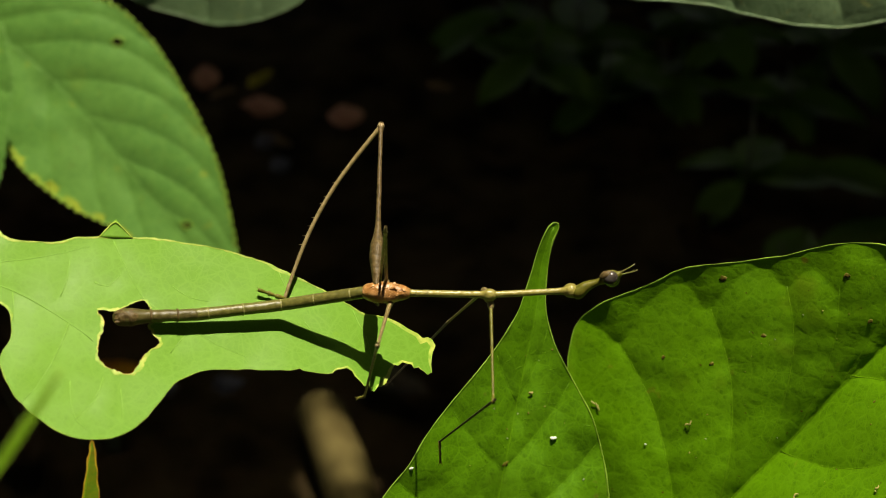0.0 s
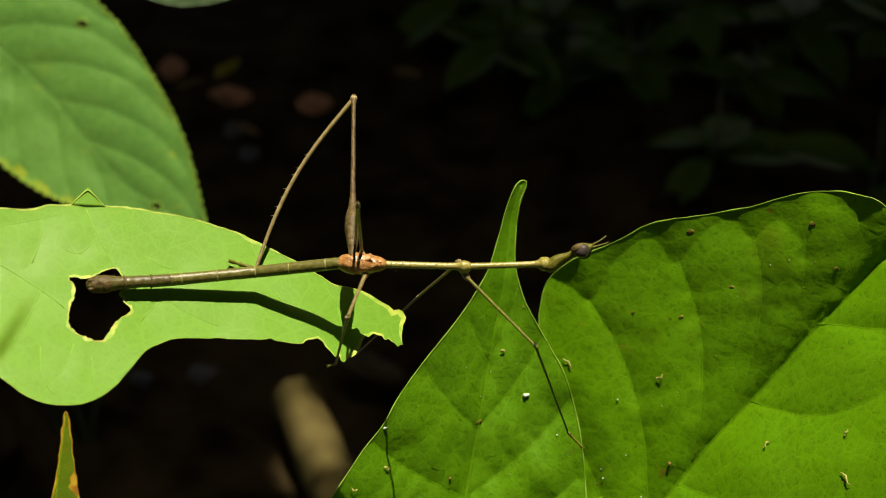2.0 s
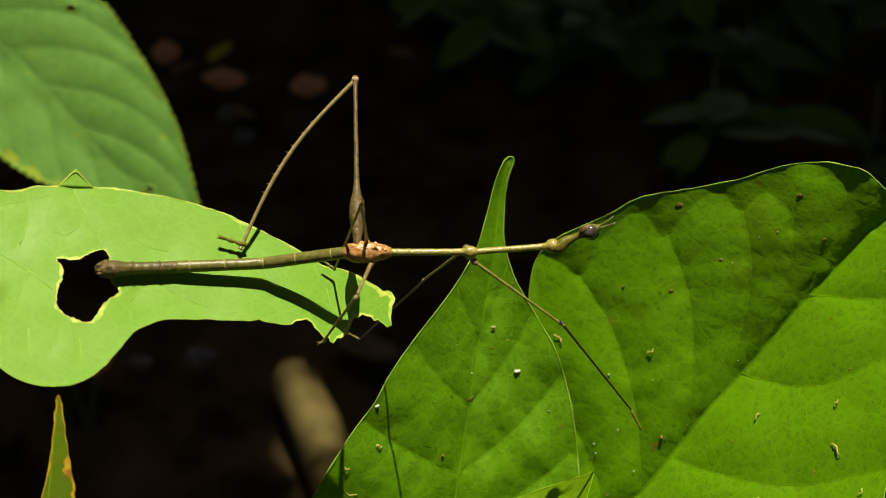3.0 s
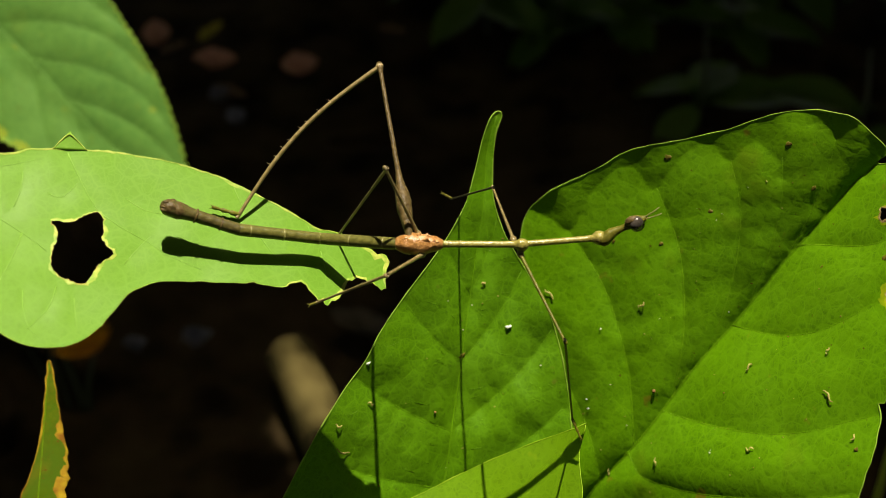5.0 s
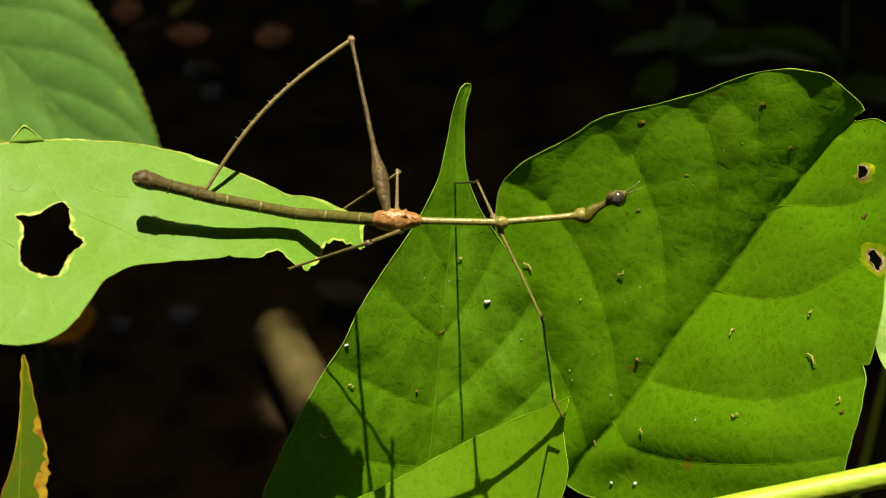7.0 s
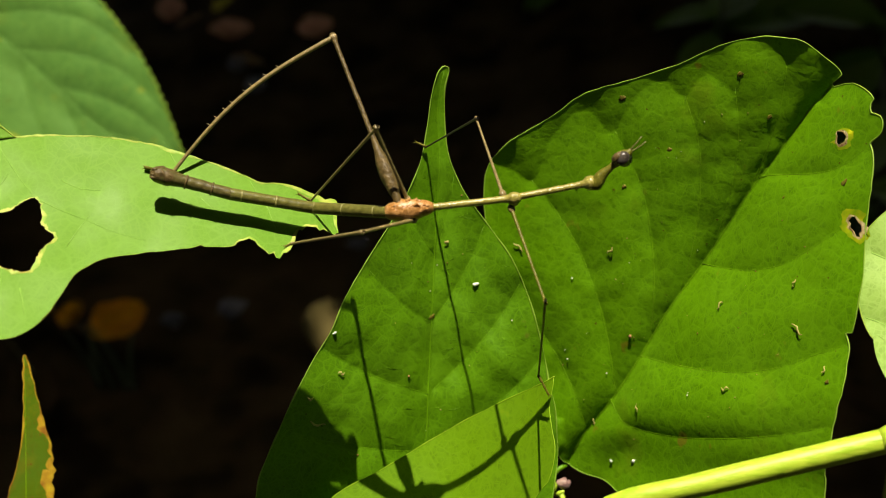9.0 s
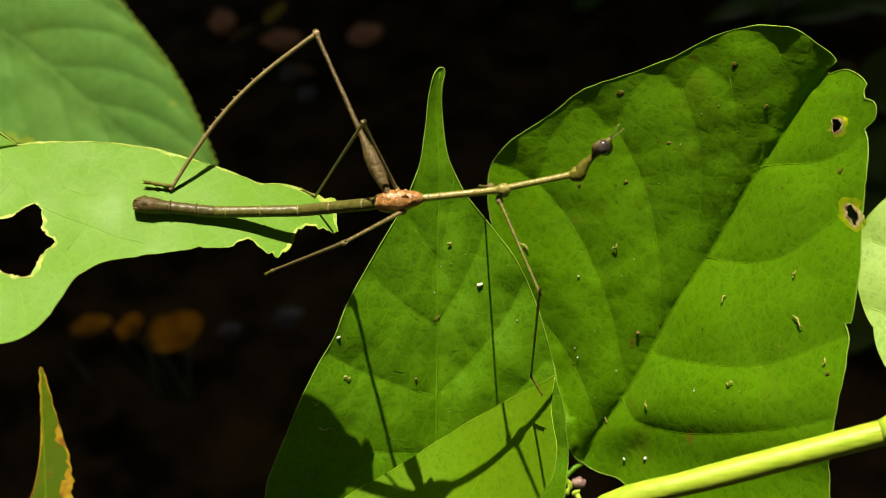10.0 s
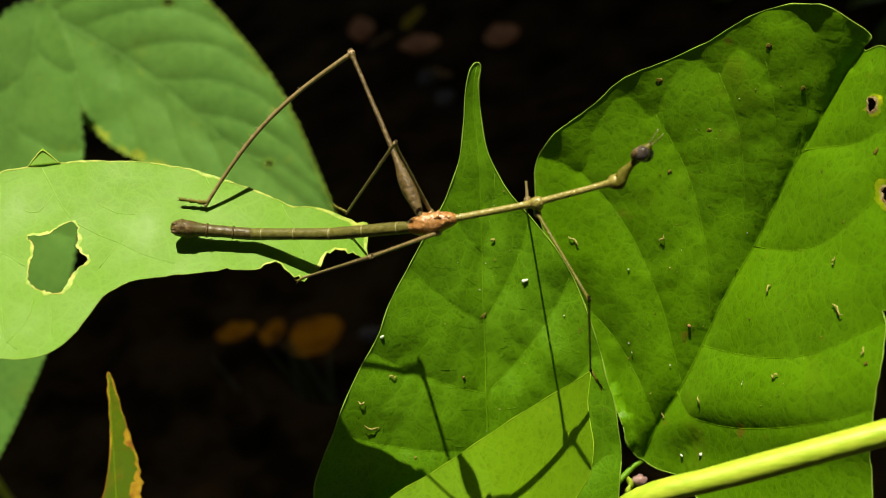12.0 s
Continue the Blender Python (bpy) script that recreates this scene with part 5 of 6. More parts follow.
    walk(neck_rod, [
        (0, aim(13.66, 0.00, 0.00, 25.39, 0.87, 0.43, "X")),
        (0.5, aim(13.87, -0.00, 0.00, 25.67, 0.82, 0.43, "X")),
        (1, aim(13.89, 0.00, -0.00, 25.87, 0.97, 0.43, "X")),
        (1.5, aim(13.86, 0.00, 0.00, 25.67, 0.84, 0.43, "X")),
        (2, aim(13.58, 0.00, -0.00, 25.10, 0.70, 0.42, "X")),
        (2.5, aim(13.87, -0.00, 0.00, 25.47, 0.84, 0.42, "X")),
        (4.5, aim(13.52, 0.00, 0.00, 24.62, 0.74, 0.41, "X")),
        (5, aim(13.24, 0.00, -0.00, 24.59, 0.99, 0.43, "X")),
        (5.5, aim(13.53, 0.00, 0.00, 24.69, 0.80, 0.41, "X")),
        (6, aim(13.27, 0.00, -0.00, 24.48, 0.92, 0.42, "X")),
        (6.5, aim(13.23, 0.00, -0.00, 24.44, 0.66, 0.42, "X")),
        (7, aim(13.29, 0.00, 0.00, 24.57, 1.24, 0.42, "X")),
        (9, aim(12.92, -0.00, 0.00, 24.35, 0.91, 0.44, "X")),
        (9.5, aim(13.05, 0.00, 0.00, 24.66, 1.05, 0.45, "X")),
        (10, aim(12.67, 0.00, -0.00, 23.37, 1.01, 0.42, "X")),
        (10.5, aim(12.91, 0.00, -0.00, 23.93, 1.02, 0.43, "X")),
        (11, aim(12.93, -0.00, 0.00, 24.04, 0.88, 0.43, "X")),
        (11.5, aim(13.07, 0.00, -0.00, 24.12, 0.85, 0.42, "X")),
        (12, aim(13.16, -0.00, 0.00, 24.30, 0.75, 0.42, "X")),
    ])
    walk(head, [
        (0, aim(25.39, 0.87, 0.43, 30.22, 2.80, 1.61, "X")),
        (0.5, aim(25.67, 0.82, 0.43, 30.55, 2.91, 1.60, "X")),
        (1, aim(25.87, 0.97, 0.43, 30.61, 3.07, 1.60, "X")),
        (1.5, aim(25.67, 0.84, 0.43, 30.38, 2.73, 1.60, "X")),
        (2, aim(25.10, 0.70, 0.42, 29.81, 2.73, 1.60, "X")),
        (2.5, aim(25.47, 0.84, 0.42, 30.38, 2.87, 1.60, "X")),
        (4.5, aim(24.62, 0.74, 0.41, 29.00, 2.92, 1.57, "X")),
        (5, aim(24.59, 0.99, 0.43, 29.06, 3.06, 1.60, "X")),
        (5.5, aim(24.69, 0.80, 0.41, 29.28, 2.92, 1.58, "X")),
        (6, aim(24.48, 0.92, 0.42, 28.90, 3.20, 1.59, "X")),
        (6.5, aim(24.44, 0.66, 0.42, 28.90, 2.90, 1.59, "X")),
        (7, aim(24.57, 1.24, 0.42, 28.83, 3.59, 1.59, "X")),
        (9, aim(24.35, 0.91, 0.44, 28.53, 3.72, 1.61, "X")),
        (9.5, aim(24.66, 1.05, 0.45, 28.65, 3.77, 1.60, "X")),
        (10, aim(23.37, 1.01, 0.42, 27.31, 4.18, 1.58, "X")),
        (10.5, aim(23.93, 1.02, 0.43, 27.92, 4.12, 1.58, "X")),
        (11, aim(24.04, 0.88, 0.43, 28.03, 3.82, 1.59, "X")),
        (11.5, aim(24.12, 0.85, 0.42, 28.18, 3.78, 1.58, "X")),
        (12, aim(24.30, 0.75, 0.42, 28.42, 3.64, 1.58, "X")),
    ])
    walk(abdomen_front, [
        (0, aim(-3.30, 0.00, -0.20, -14.89, -2.03, -2.57, "-X")),
        (0.5, aim(-3.30, 0.00, -0.20, -14.88, -1.97, -2.64, "-X")),
        (1, aim(-3.30, 0.00, -0.20, -14.48, -1.85, -4.16, "-X")),
        (1.5, aim(-3.30, 0.00, -0.20, -14.38, -1.72, -4.47, "-X")),
        (2, aim(-3.30, 0.00, -0.20, -15.06, -1.50, -2.04, "-X")),
        (2.5, aim(-3.30, 0.00, -0.20, -14.96, -1.44, -2.66, "-X")),
        (4.5, aim(-3.30, 0.00, -0.20, -14.58, -0.25, -4.28, "-X")),
        (5, aim(-3.30, 0.00, -0.20, -14.18, 0.78, -5.21, "-X")),
        (5.5, aim(-3.30, 0.00, -0.20, -14.01, 1.06, -5.51, "-X")),
        (6, aim(-3.30, 0.00, -0.20, -14.05, 0.74, -5.49, "-X")),
        (6.5, aim(-3.30, 0.00, -0.20, -14.05, 1.22, -5.39, "-X")),
        (7, aim(-3.30, 0.00, -0.20, -14.18, 0.61, -5.22, "-X")),
        (9, aim(-3.30, 0.00, -0.20, -13.70, 1.76, -6.50, "-X")),
        (9.5, aim(-3.30, 0.00, -0.20, -14.30, 2.02, -5.16, "-X")),
        (10, aim(-3.30, 0.00, -0.20, -14.59, 0.23, -4.86, "-X")),
        (10.5, aim(-3.30, 0.00, -0.20, -14.66, 0.93, -4.56, "-X")),
        (11, aim(-3.30, 0.00, -0.20, -14.41, 1.48, -5.10, "-X")),
        (11.5, aim(-3.30, 0.00, -0.20, -14.81, 1.47, -3.92, "-X")),
        (12, aim(-3.30, 0.00, -0.20, -15.08, 1.25, -2.83, "-X")),
    ])
    walk(abdomen_middle, [
        (0, aim(-14.89, -2.03, -2.57, -26.04, -3.62, 0.59, "-X")),
        (0.5, aim(-14.88, -1.97, -2.64, -26.01, -3.51, 0.65, "-X")),
        (1, aim(-14.48, -1.85, -4.16, -25.17, -3.33, 0.34, "-X")),
        (1.5, aim(-14.38, -1.72, -4.47, -24.95, -3.29, 0.30, "-X")),
        (2, aim(-15.06, -1.50, -2.04, -26.42, -2.99, 0.34, "-X")),
        (2.5, aim(-14.96, -1.44, -2.66, -26.35, -2.32, -0.13, "-X")),
        (4.5, aim(-14.58, -0.25, -4.28, -26.12, -0.12, -2.36, "-X")),
        (5, aim(-14.18, 0.78, -5.21, -25.04, 1.82, -0.99, "-X")),
        (5.5, aim(-14.01, 1.06, -5.51, -24.84, 2.70, -1.39, "-X")),
        (6, aim(-14.05, 0.74, -5.49, -24.85, 2.03, -1.19, "-X")),
        (6.5, aim(-14.05, 1.22, -5.39, -24.78, 3.51, -1.31, "-X")),
        (7, aim(-14.18, 0.61, -5.22, -24.82, 2.34, -0.67, "-X")),
        (9, aim(-13.70, 1.76, -6.50, -24.57, 4.87, -3.67, "-X")),
        (9.5, aim(-14.30, 2.02, -5.16, -25.44, 5.16, -3.41, "-X")),
        (10, aim(-14.59, 0.23, -4.86, -26.32, 1.29, -4.57, "-X")),
        (10.5, aim(-14.66, 0.93, -4.56, -26.33, 2.67, -4.68, "-X")),
        (11, aim(-14.41, 1.48, -5.10, -26.07, 3.16, -4.98, "-X")),
        (11.5, aim(-14.81, 1.47, -3.92, -26.48, 3.09, -5.05, "-X")),
        (12, aim(-15.08, 1.25, -2.83, -26.67, 3.37, -4.07, "-X")),
    ])
    walk(abdomen_tail, [
        (0, aim(-26.04, -3.62, 0.59, -35.82, -4.21, 3.77, "-X")),
        (0.5, aim(-26.01, -3.51, 0.65, -35.75, -4.23, 3.90, "-X")),
        (1, aim(-25.17, -3.33, 0.34, -34.78, -4.47, 3.87, "-X")),
        (1.5, aim(-24.95, -3.29, 0.30, -34.58, -4.35, 3.80, "-X")),
        (2, aim(-26.42, -2.99, 0.34, -36.17, -3.93, 3.53, "-X")),
        (2.5, aim(-26.35, -2.32, -0.13, -36.06, -2.88, 3.23, "-X")),
        (4.5, aim(-26.12, -0.12, -2.36, -35.74, 0.96, 1.17, "-X")),
        (5, aim(-25.04, 1.82, -0.99, -34.50, 4.82, 1.78, "-X")),
        (5.5, aim(-24.84, 2.70, -1.39, -34.35, 5.25, 1.63, "-X")),
        (6, aim(-24.85, 2.03, -1.19, -34.47, 4.34, 1.67, "-X")),
        (6.5, aim(-24.78, 3.51, -1.31, -34.37, 5.63, 1.79, "-X")),
        (7, aim(-24.82, 2.34, -0.67, -34.49, 4.76, 1.92, "-X")),
        (9, aim(-24.57, 4.87, -3.67, -34.02, 8.68, -1.82, "-X")),
        (9.5, aim(-25.44, 5.16, -3.41, -34.83, 9.04, -1.45, "-X")),
        (10, aim(-26.32, 1.29, -4.57, -36.28, 3.41, -2.73, "-X")),
        (10.5, aim(-26.33, 2.67, -4.68, -36.22, 5.15, -2.89, "-X")),
        (11, aim(-26.07, 3.16, -4.98, -35.77, 6.31, -3.18, "-X")),
        (11.5, aim(-26.48, 3.09, -5.05, -36.09, 5.94, -2.46, "-X")),
        (12, aim(-26.67, 3.37, -4.07, -36.30, 6.06, -1.40, "-X")),
    ])
    walk(hind_femur, [
        (0, aim(-1.70, 1.30, 0.30, -2.36, 24.45, -12.58, "Y")),
        (0.5, aim(-1.70, 1.30, 0.30, -2.10, 24.67, -12.20, "Y")),
        (1, aim(-1.70, 1.30, 0.30, -1.92, 24.86, -11.84, "Y")),
        (1.5, aim(-1.70, 1.30, 0.30, -1.96, 24.68, -12.16, "Y")),
        (2, aim(-1.70, 1.30, 0.30, -2.91, 24.53, -12.40, "Y")),
        (2.5, aim(-1.70, 1.30, 0.30, -2.54, 25.05, -11.43, "Y")),
        (4.5, aim(-1.70, 1.30, 0.30, -4.52, 25.52, -10.08, "Y")),
        (5, aim(-1.70, 1.30, 0.30, -6.15, 25.65, -9.17, "Y")),
        (5.5, aim(-1.70, 1.30, 0.30, -6.47, 25.72, -8.82, "Y")),
        (6, aim(-1.70, 1.30, 0.30, -7.28, 25.37, -9.29, "Y")),
        (6.5, aim(-1.70, 1.30, 0.30, -6.79, 25.56, -9.06, "Y")),
        (7, aim(-1.70, 1.30, 0.30, -7.35, 25.28, -9.46, "Y")),
        (9, aim(-1.70, 1.30, 0.30, -8.60, 25.22, -8.77, "Y")),
        (9.5, aim(-1.70, 1.30, 0.30, -8.99, 25.65, -7.18, "Y")),
        (10, aim(-1.70, 1.30, 0.30, -10.26, 24.74, -8.62, "Y")),
        (10.5, aim(-1.70, 1.30, 0.30, -9.31, 25.35, -7.82, "Y")),
        (11, aim(-1.70, 1.30, 0.30, -7.91, 25.58, -8.32, "Y")),
        (11.5, aim(-1.70, 1.30, 0.30, -8.03, 25.70, -7.89, "Y")),
        (12, aim(-1.70, 1.30, 0.30, -8.89, 25.63, -7.36, "Y")),
    ])
    walk(hind_tibia, [
        (0, aim(-2.36, 24.45, -12.58, -14.89, -1.12, -5.68, "-Z")),
        (0.5, aim(-2.10, 24.67, -12.20, -14.81, -0.94, -5.78, "-Z")),
        (1, aim(-1.92, 24.86, -11.84, -14.71, -0.80, -5.79, "-Z")),
        (1.5, aim(-1.96, 24.68, -12.16, -14.84, -0.84, -5.78, "-Z")),
        (2, aim(-2.91, 24.53, -12.40, -15.57, -1.04, -5.73, "-Z")),
        (2.5, aim(-2.54, 25.05, -11.43, -16.52, -0.01, -5.49, "-Z")),
        (4.5, aim(-4.52, 25.52, -10.08, -23.25, 3.40, -5.78, "-Z")),
        (5, aim(-6.15, 25.65, -9.17, -25.67, 4.07, -5.75, "-Z")),
        (5.5, aim(-6.47, 25.72, -8.82, -26.47, 4.53, -5.76, "-Z")),
        (6, aim(-7.28, 25.37, -9.29, -26.67, 3.68, -5.79, "-Z")),
        (6.5, aim(-6.79, 25.56, -9.06, -26.64, 4.25, -5.89, "-Z")),
        (7, aim(-7.35, 25.28, -9.46, -26.73, 3.63, -5.75, "-Z")),
        (9, aim(-8.60, 25.22, -8.77, -32.83, 8.83, -7.13, "-Z")),
        (9.5, aim(-8.99, 25.65, -7.18, -32.75, 8.52, -6.73, "-Z")),
        (10, aim(-10.26, 24.74, -8.62, -32.20, 5.51, -5.94, "-Z")),
        (10.5, aim(-9.31, 25.35, -7.82, -32.01, 6.93, -5.84, "-Z")),
        (11, aim(-7.91, 25.58, -8.32, -31.70, 8.61, -6.24, "-Z")),
        (11.5, aim(-8.03, 25.70, -7.89, -32.00, 8.93, -6.20, "-Z")),
        (12, aim(-8.89, 25.63, -7.36, -33.00, 9.04, -6.01, "-Z")),
    ])
    walk(hind_foot, [
        (0, aim(-14.89, -1.12, -5.68, -18.79, 0.13, -4.53, "-X")),
        (0.5, aim(-14.81, -0.94, -5.78, -18.70, 0.32, -4.62, "-X")),
        (1, aim(-14.71, -0.80, -5.79, -18.61, 0.45, -4.63, "-X")),
        (1.5, aim(-14.84, -0.84, -5.78, -18.73, 0.42, -4.62, "-X")),
        (2, aim(-15.57, -1.04, -5.73, -19.50, 0.10, -4.57, "-X")),
        (2.5, aim(-16.52, -0.01, -5.49, -20.42, 1.22, -4.33, "-X")),
        (4.5, aim(-23.25, 3.40, -5.78, -27.19, 4.52, -4.62, "-X")),
        (5, aim(-25.67, 4.07, -5.75, -29.62, 5.17, -4.60, "-X")),
        (5.5, aim(-26.47, 4.53, -5.76, -30.44, 5.56, -4.61, "-X")),
        (6, aim(-26.67, 3.68, -5.79, -30.66, 4.61, -4.63, "-X")),
        (6.5, aim(-26.64, 4.25, -5.89, -30.62, 5.22, -4.74, "-X")),
        (7, aim(-26.73, 3.63, -5.75, -30.74, 4.49, -4.60, "-X")),
        (9, aim(-32.83, 8.83, -7.13, -36.74, 10.05, -5.98, "-X")),
        (9.5, aim(-32.75, 8.52, -6.73, -36.66, 9.73, -5.58, "-X")),
        (10, aim(-32.20, 5.51, -5.94, -36.15, 6.61, -4.80, "-X")),
        (10.5, aim(-32.01, 6.93, -5.84, -35.94, 8.09, -4.69, "-X")),
        (11, aim(-31.70, 8.61, -6.24, -35.59, 9.90, -5.09, "-X")),
        (11.5, aim(-32.00, 8.93, -6.20, -35.88, 10.23, -5.05, "-X")),
        (12, aim(-33.00, 9.04, -6.01, -36.88, 10.35, -4.85, "-X")),
    ])
    walk(left_mid[0], [
        (0, aim(-0.40, 1.20, -0.80, -0.17, 8.06, 9.81, "Y")),
        (0.5, aim(-0.40, 1.20, -0.80, 0.02, 7.91, 9.93, "Y")),
        (1, aim(-0.40, 1.20, -0.80, 0.01, 7.97, 9.89, "Y")),
        (1.5, aim(-0.40, 1.20, -0.80, -0.36, 7.62, 10.07, "Y")),
        (2, aim(-0.40, 1.20, -0.80, -0.63, 7.40, 10.15, "Y")),
        (2.5, aim(-0.40, 1.20, -0.80, -0.16, 5.62, 11.10, "Y")),
        (4.5, aim(-0.40, 1.20, -0.80, -4.18, 9.38, 6.98, "Y")),
        (5, aim(-0.40, 1.20, -0.80, -4.78, 9.67, 6.08, "Y")),
        (5.5, aim(-0.40, 1.20, -0.80, -4.67, 9.73, 6.11, "Y")),
        (6, aim(-0.40, 1.20, -0.80, -3.25, 10.59, 6.09, "Y")),
        (6.5, aim(-0.40, 1.20, -0.80, -0.38, 9.55, 8.55, "Y")),
        (6.75, aim(-0.40, 1.20, -0.80, 1.30, 12.74, -3.61, "Y")),
        (7, aim(-0.40, 1.20, -0.80, -0.50, 6.70, -10.56, "Y")),
        (7.6, aim(-0.40, 1.20, -0.80, 2.50, 12.47, -4.21, "Y")),
        (9, aim(-0.40, 1.20, -0.80, -3.26, 10.89, 5.59, "Y")),
        (9.5, aim(-0.40, 1.20, -0.80, -3.26, 10.88, 5.60, "Y")),
        (10, aim(-0.40, 1.20, -0.80, -3.16, 10.25, 6.64, "Y")),
        (10.5, aim(-0.40, 1.20, -0.80, -2.55, 10.50, 6.67, "Y")),
        (11, aim(-0.40, 1.20, -0.80, -2.43, 11.11, 5.81, "Y")),
        (11.5, aim(-0.40, 1.20, -0.80, -2.44, 10.87, 6.20, "Y")),
        (12, aim(-0.40, 1.20, -0.80, -1.96, 10.52, 6.95, "Y")),
    ])
    walk(left_mid[1], [
        (0, aim(-0.17, 8.06, 9.81, -1.91, -1.59, -8.19, "-Z")),
        (0.5, aim(0.02, 7.91, 9.93, -1.88, -1.46, -8.20, "-Z")),
        (1, aim(0.01, 7.97, 9.89, -1.72, -1.32, -8.30, "-Z")),
        (1.5, aim(-0.36, 7.62, 10.07, -1.75, -1.35, -8.32, "-Z")),
        (2, aim(-0.63, 7.40, 10.15, -1.95, -1.14, -8.44, "-Z")),
        (2.5, aim(-0.16, 5.62, 11.10, -3.67, -2.37, -7.45, "-Z")),
        (4.5, aim(-4.18, 9.38, 6.98, -10.22, 0.00, -10.22, "-Z")),
        (5, aim(-4.78, 9.67, 6.08, -12.56, 0.62, -10.59, "-Z")),
        (5.5, aim(-4.67, 9.73, 6.11, -13.10, 1.07, -10.45, "-Z")),
        (6, aim(-3.25, 10.59, 6.09, -11.60, 0.75, -9.85, "-Z")),
        (6.5, aim(-0.38, 9.55, 8.55, -6.91, 3.03, -9.75, "-Z")),
        (6.75, aim(1.30, 12.74, -3.61, -7.63, 7.87, -16.60, "-Z")),
        (7, aim(-0.50, 6.70, -10.56, -12.78, -1.49, -17.93, "-Z")),
        (7.6, aim(2.50, 12.47, -4.21, -8.93, 9.21, -15.64, "-Z")),
        (9, aim(-3.26, 10.89, 5.59, -14.44, 2.90, -9.63, "-Z")),
        (9.5, aim(-3.26, 10.88, 5.60, -14.61, 3.52, -9.80, "-Z")),
        (10, aim(-3.16, 10.25, 6.64, -12.98, 2.13, -9.42, "-Z")),
        (10.5, aim(-2.55, 10.50, 6.67, -13.02, 2.96, -9.26, "-Z")),
        (11, aim(-2.43, 11.11, 5.81, -13.50, 3.58, -9.71, "-Z")),
        (11.5, aim(-2.44, 10.87, 6.20, -13.62, 3.52, -9.33, "-Z")),
        (12, aim(-1.96, 10.52, 6.95, -13.87, 4.10, -8.45, "-Z")),
    ])
    walk(left_mid[2], [
        (0, aim(-1.91, -1.59, -8.19, -3.48, -0.43, -7.95, "-X")),
        (0.5, aim(-1.88, -1.46, -8.20, -3.44, -0.30, -7.96, "-X")),
        (1, aim(-1.72, -1.32, -8.30, -3.29, -0.16, -8.05, "-X")),
        (1.5, aim(-1.75, -1.35, -8.32, -3.31, -0.18, -8.07, "-X")),
        (2, aim(-1.95, -1.14, -8.44, -3.55, -0.02, -8.20, "-X")),
        (2.5, aim(-3.67, -2.37, -7.45, -5.24, -1.22, -7.21, "-X")),
        (4.5, aim(-10.22, 0.00, -10.22, -11.82, 1.11, -9.98, "-X")),
        (5, aim(-12.56, 0.62, -10.59, -14.17, 1.72, -10.35, "-X")),
        (5.5, aim(-13.10, 1.07, -10.45, -14.73, 2.14, -10.21, "-X")),
        (6, aim(-11.60, 0.75, -9.85, -13.25, 1.78, -9.61, "-X")),
        (6.5, aim(-6.91, 3.03, -9.75, -8.56, 4.08, -9.52, "-X")),
        (6.75, aim(-7.63, 7.87, -16.60, -9.38, 8.74, -17.04, "-X")),
        (7, aim(-12.78, -1.49, -17.93, -14.01, -3.02, -18.34, "-X")),
        (7.6, aim(-8.93, 9.21, -15.64, -10.68, 10.08, -16.08, "-X")),
        (9, aim(-14.44, 2.90, -9.63, -16.01, 4.05, -9.39, "-X")),
        (9.5, aim(-14.61, 3.52, -9.80, -16.19, 4.66, -9.56, "-X")),
        (10, aim(-12.98, 2.13, -9.42, -14.59, 3.23, -9.19, "-X")),
        (10.5, aim(-13.02, 2.96, -9.26, -14.61, 4.08, -9.02, "-X")),
        (11, aim(-13.50, 3.58, -9.71, -15.05, 4.76, -9.47, "-X")),
        (11.5, aim(-13.62, 3.52, -9.33, -15.17, 4.71, -9.09, "-X")),
        (12, aim(-13.87, 4.10, -8.45, -15.42, 5.29, -8.21, "-X")),
    ])
    walk(right_mid[0], [
        (0, aim(0.20, -1.40, -0.20, -0.79, -7.03, 10.35, "-Y")),
        (0.5, aim(0.20, -1.40, -0.20, -1.01, -7.24, 10.21, "-Y")),
        (1, aim(0.20, -1.40, -0.20, -1.08, -7.14, 10.26, "-Y")),
        (1.5, aim(0.20, -1.40, -0.20, -1.05, -7.09, 10.29, "-Y")),
        (2, aim(0.20, -1.40, -0.20, -1.50, -7.33, 10.09, "-Y")),
        (2.5, aim(0.20, -1.40, -0.20, -1.27, -6.79, 10.42, "-Y")),
        (4.5, aim(0.20, -1.40, -0.20, -3.36, -4.50, 10.83, "-Y")),
        (5, aim(0.20, -1.40, -0.20, -4.59, -4.33, 10.41, "-Y")),
        (5.5, aim(0.20, -1.40, -0.20, -4.35, -3.67, 10.67, "-Y")),
        (6, aim(0.20, -1.40, -0.20, -5.13, -3.81, 10.28, "-Y")),
        (6.5, aim(0.20, -1.40, -0.20, -4.28, -3.16, 10.79, "-Y")),
        (7, aim(0.20, -1.40, -0.20, -3.82, -3.06, 10.98, "-Y")),
        (9, aim(0.20, -1.40, -0.20, -6.25, -2.22, 9.88, "-Y")),
        (9.5, aim(0.20, -1.40, -0.20, -5.38, -3.11, 10.28, "-Y")),
        (10, aim(0.20, -1.40, -0.20, -7.06, -4.85, 8.71, "-Y")),
        (10.5, aim(0.20, -1.40, -0.20, -8.14, -3.03, 8.28, "-Y")),
        (11, aim(0.20, -1.40, -0.20, -7.90, -2.58, 8.58, "-Y")),
        (11.5, aim(0.20, -1.40, -0.20, -8.04, -2.89, 8.40, "-Y")),
        (12, aim(0.20, -1.40, -0.20, -7.22, -3.17, 9.06, "-Y")),
    ])
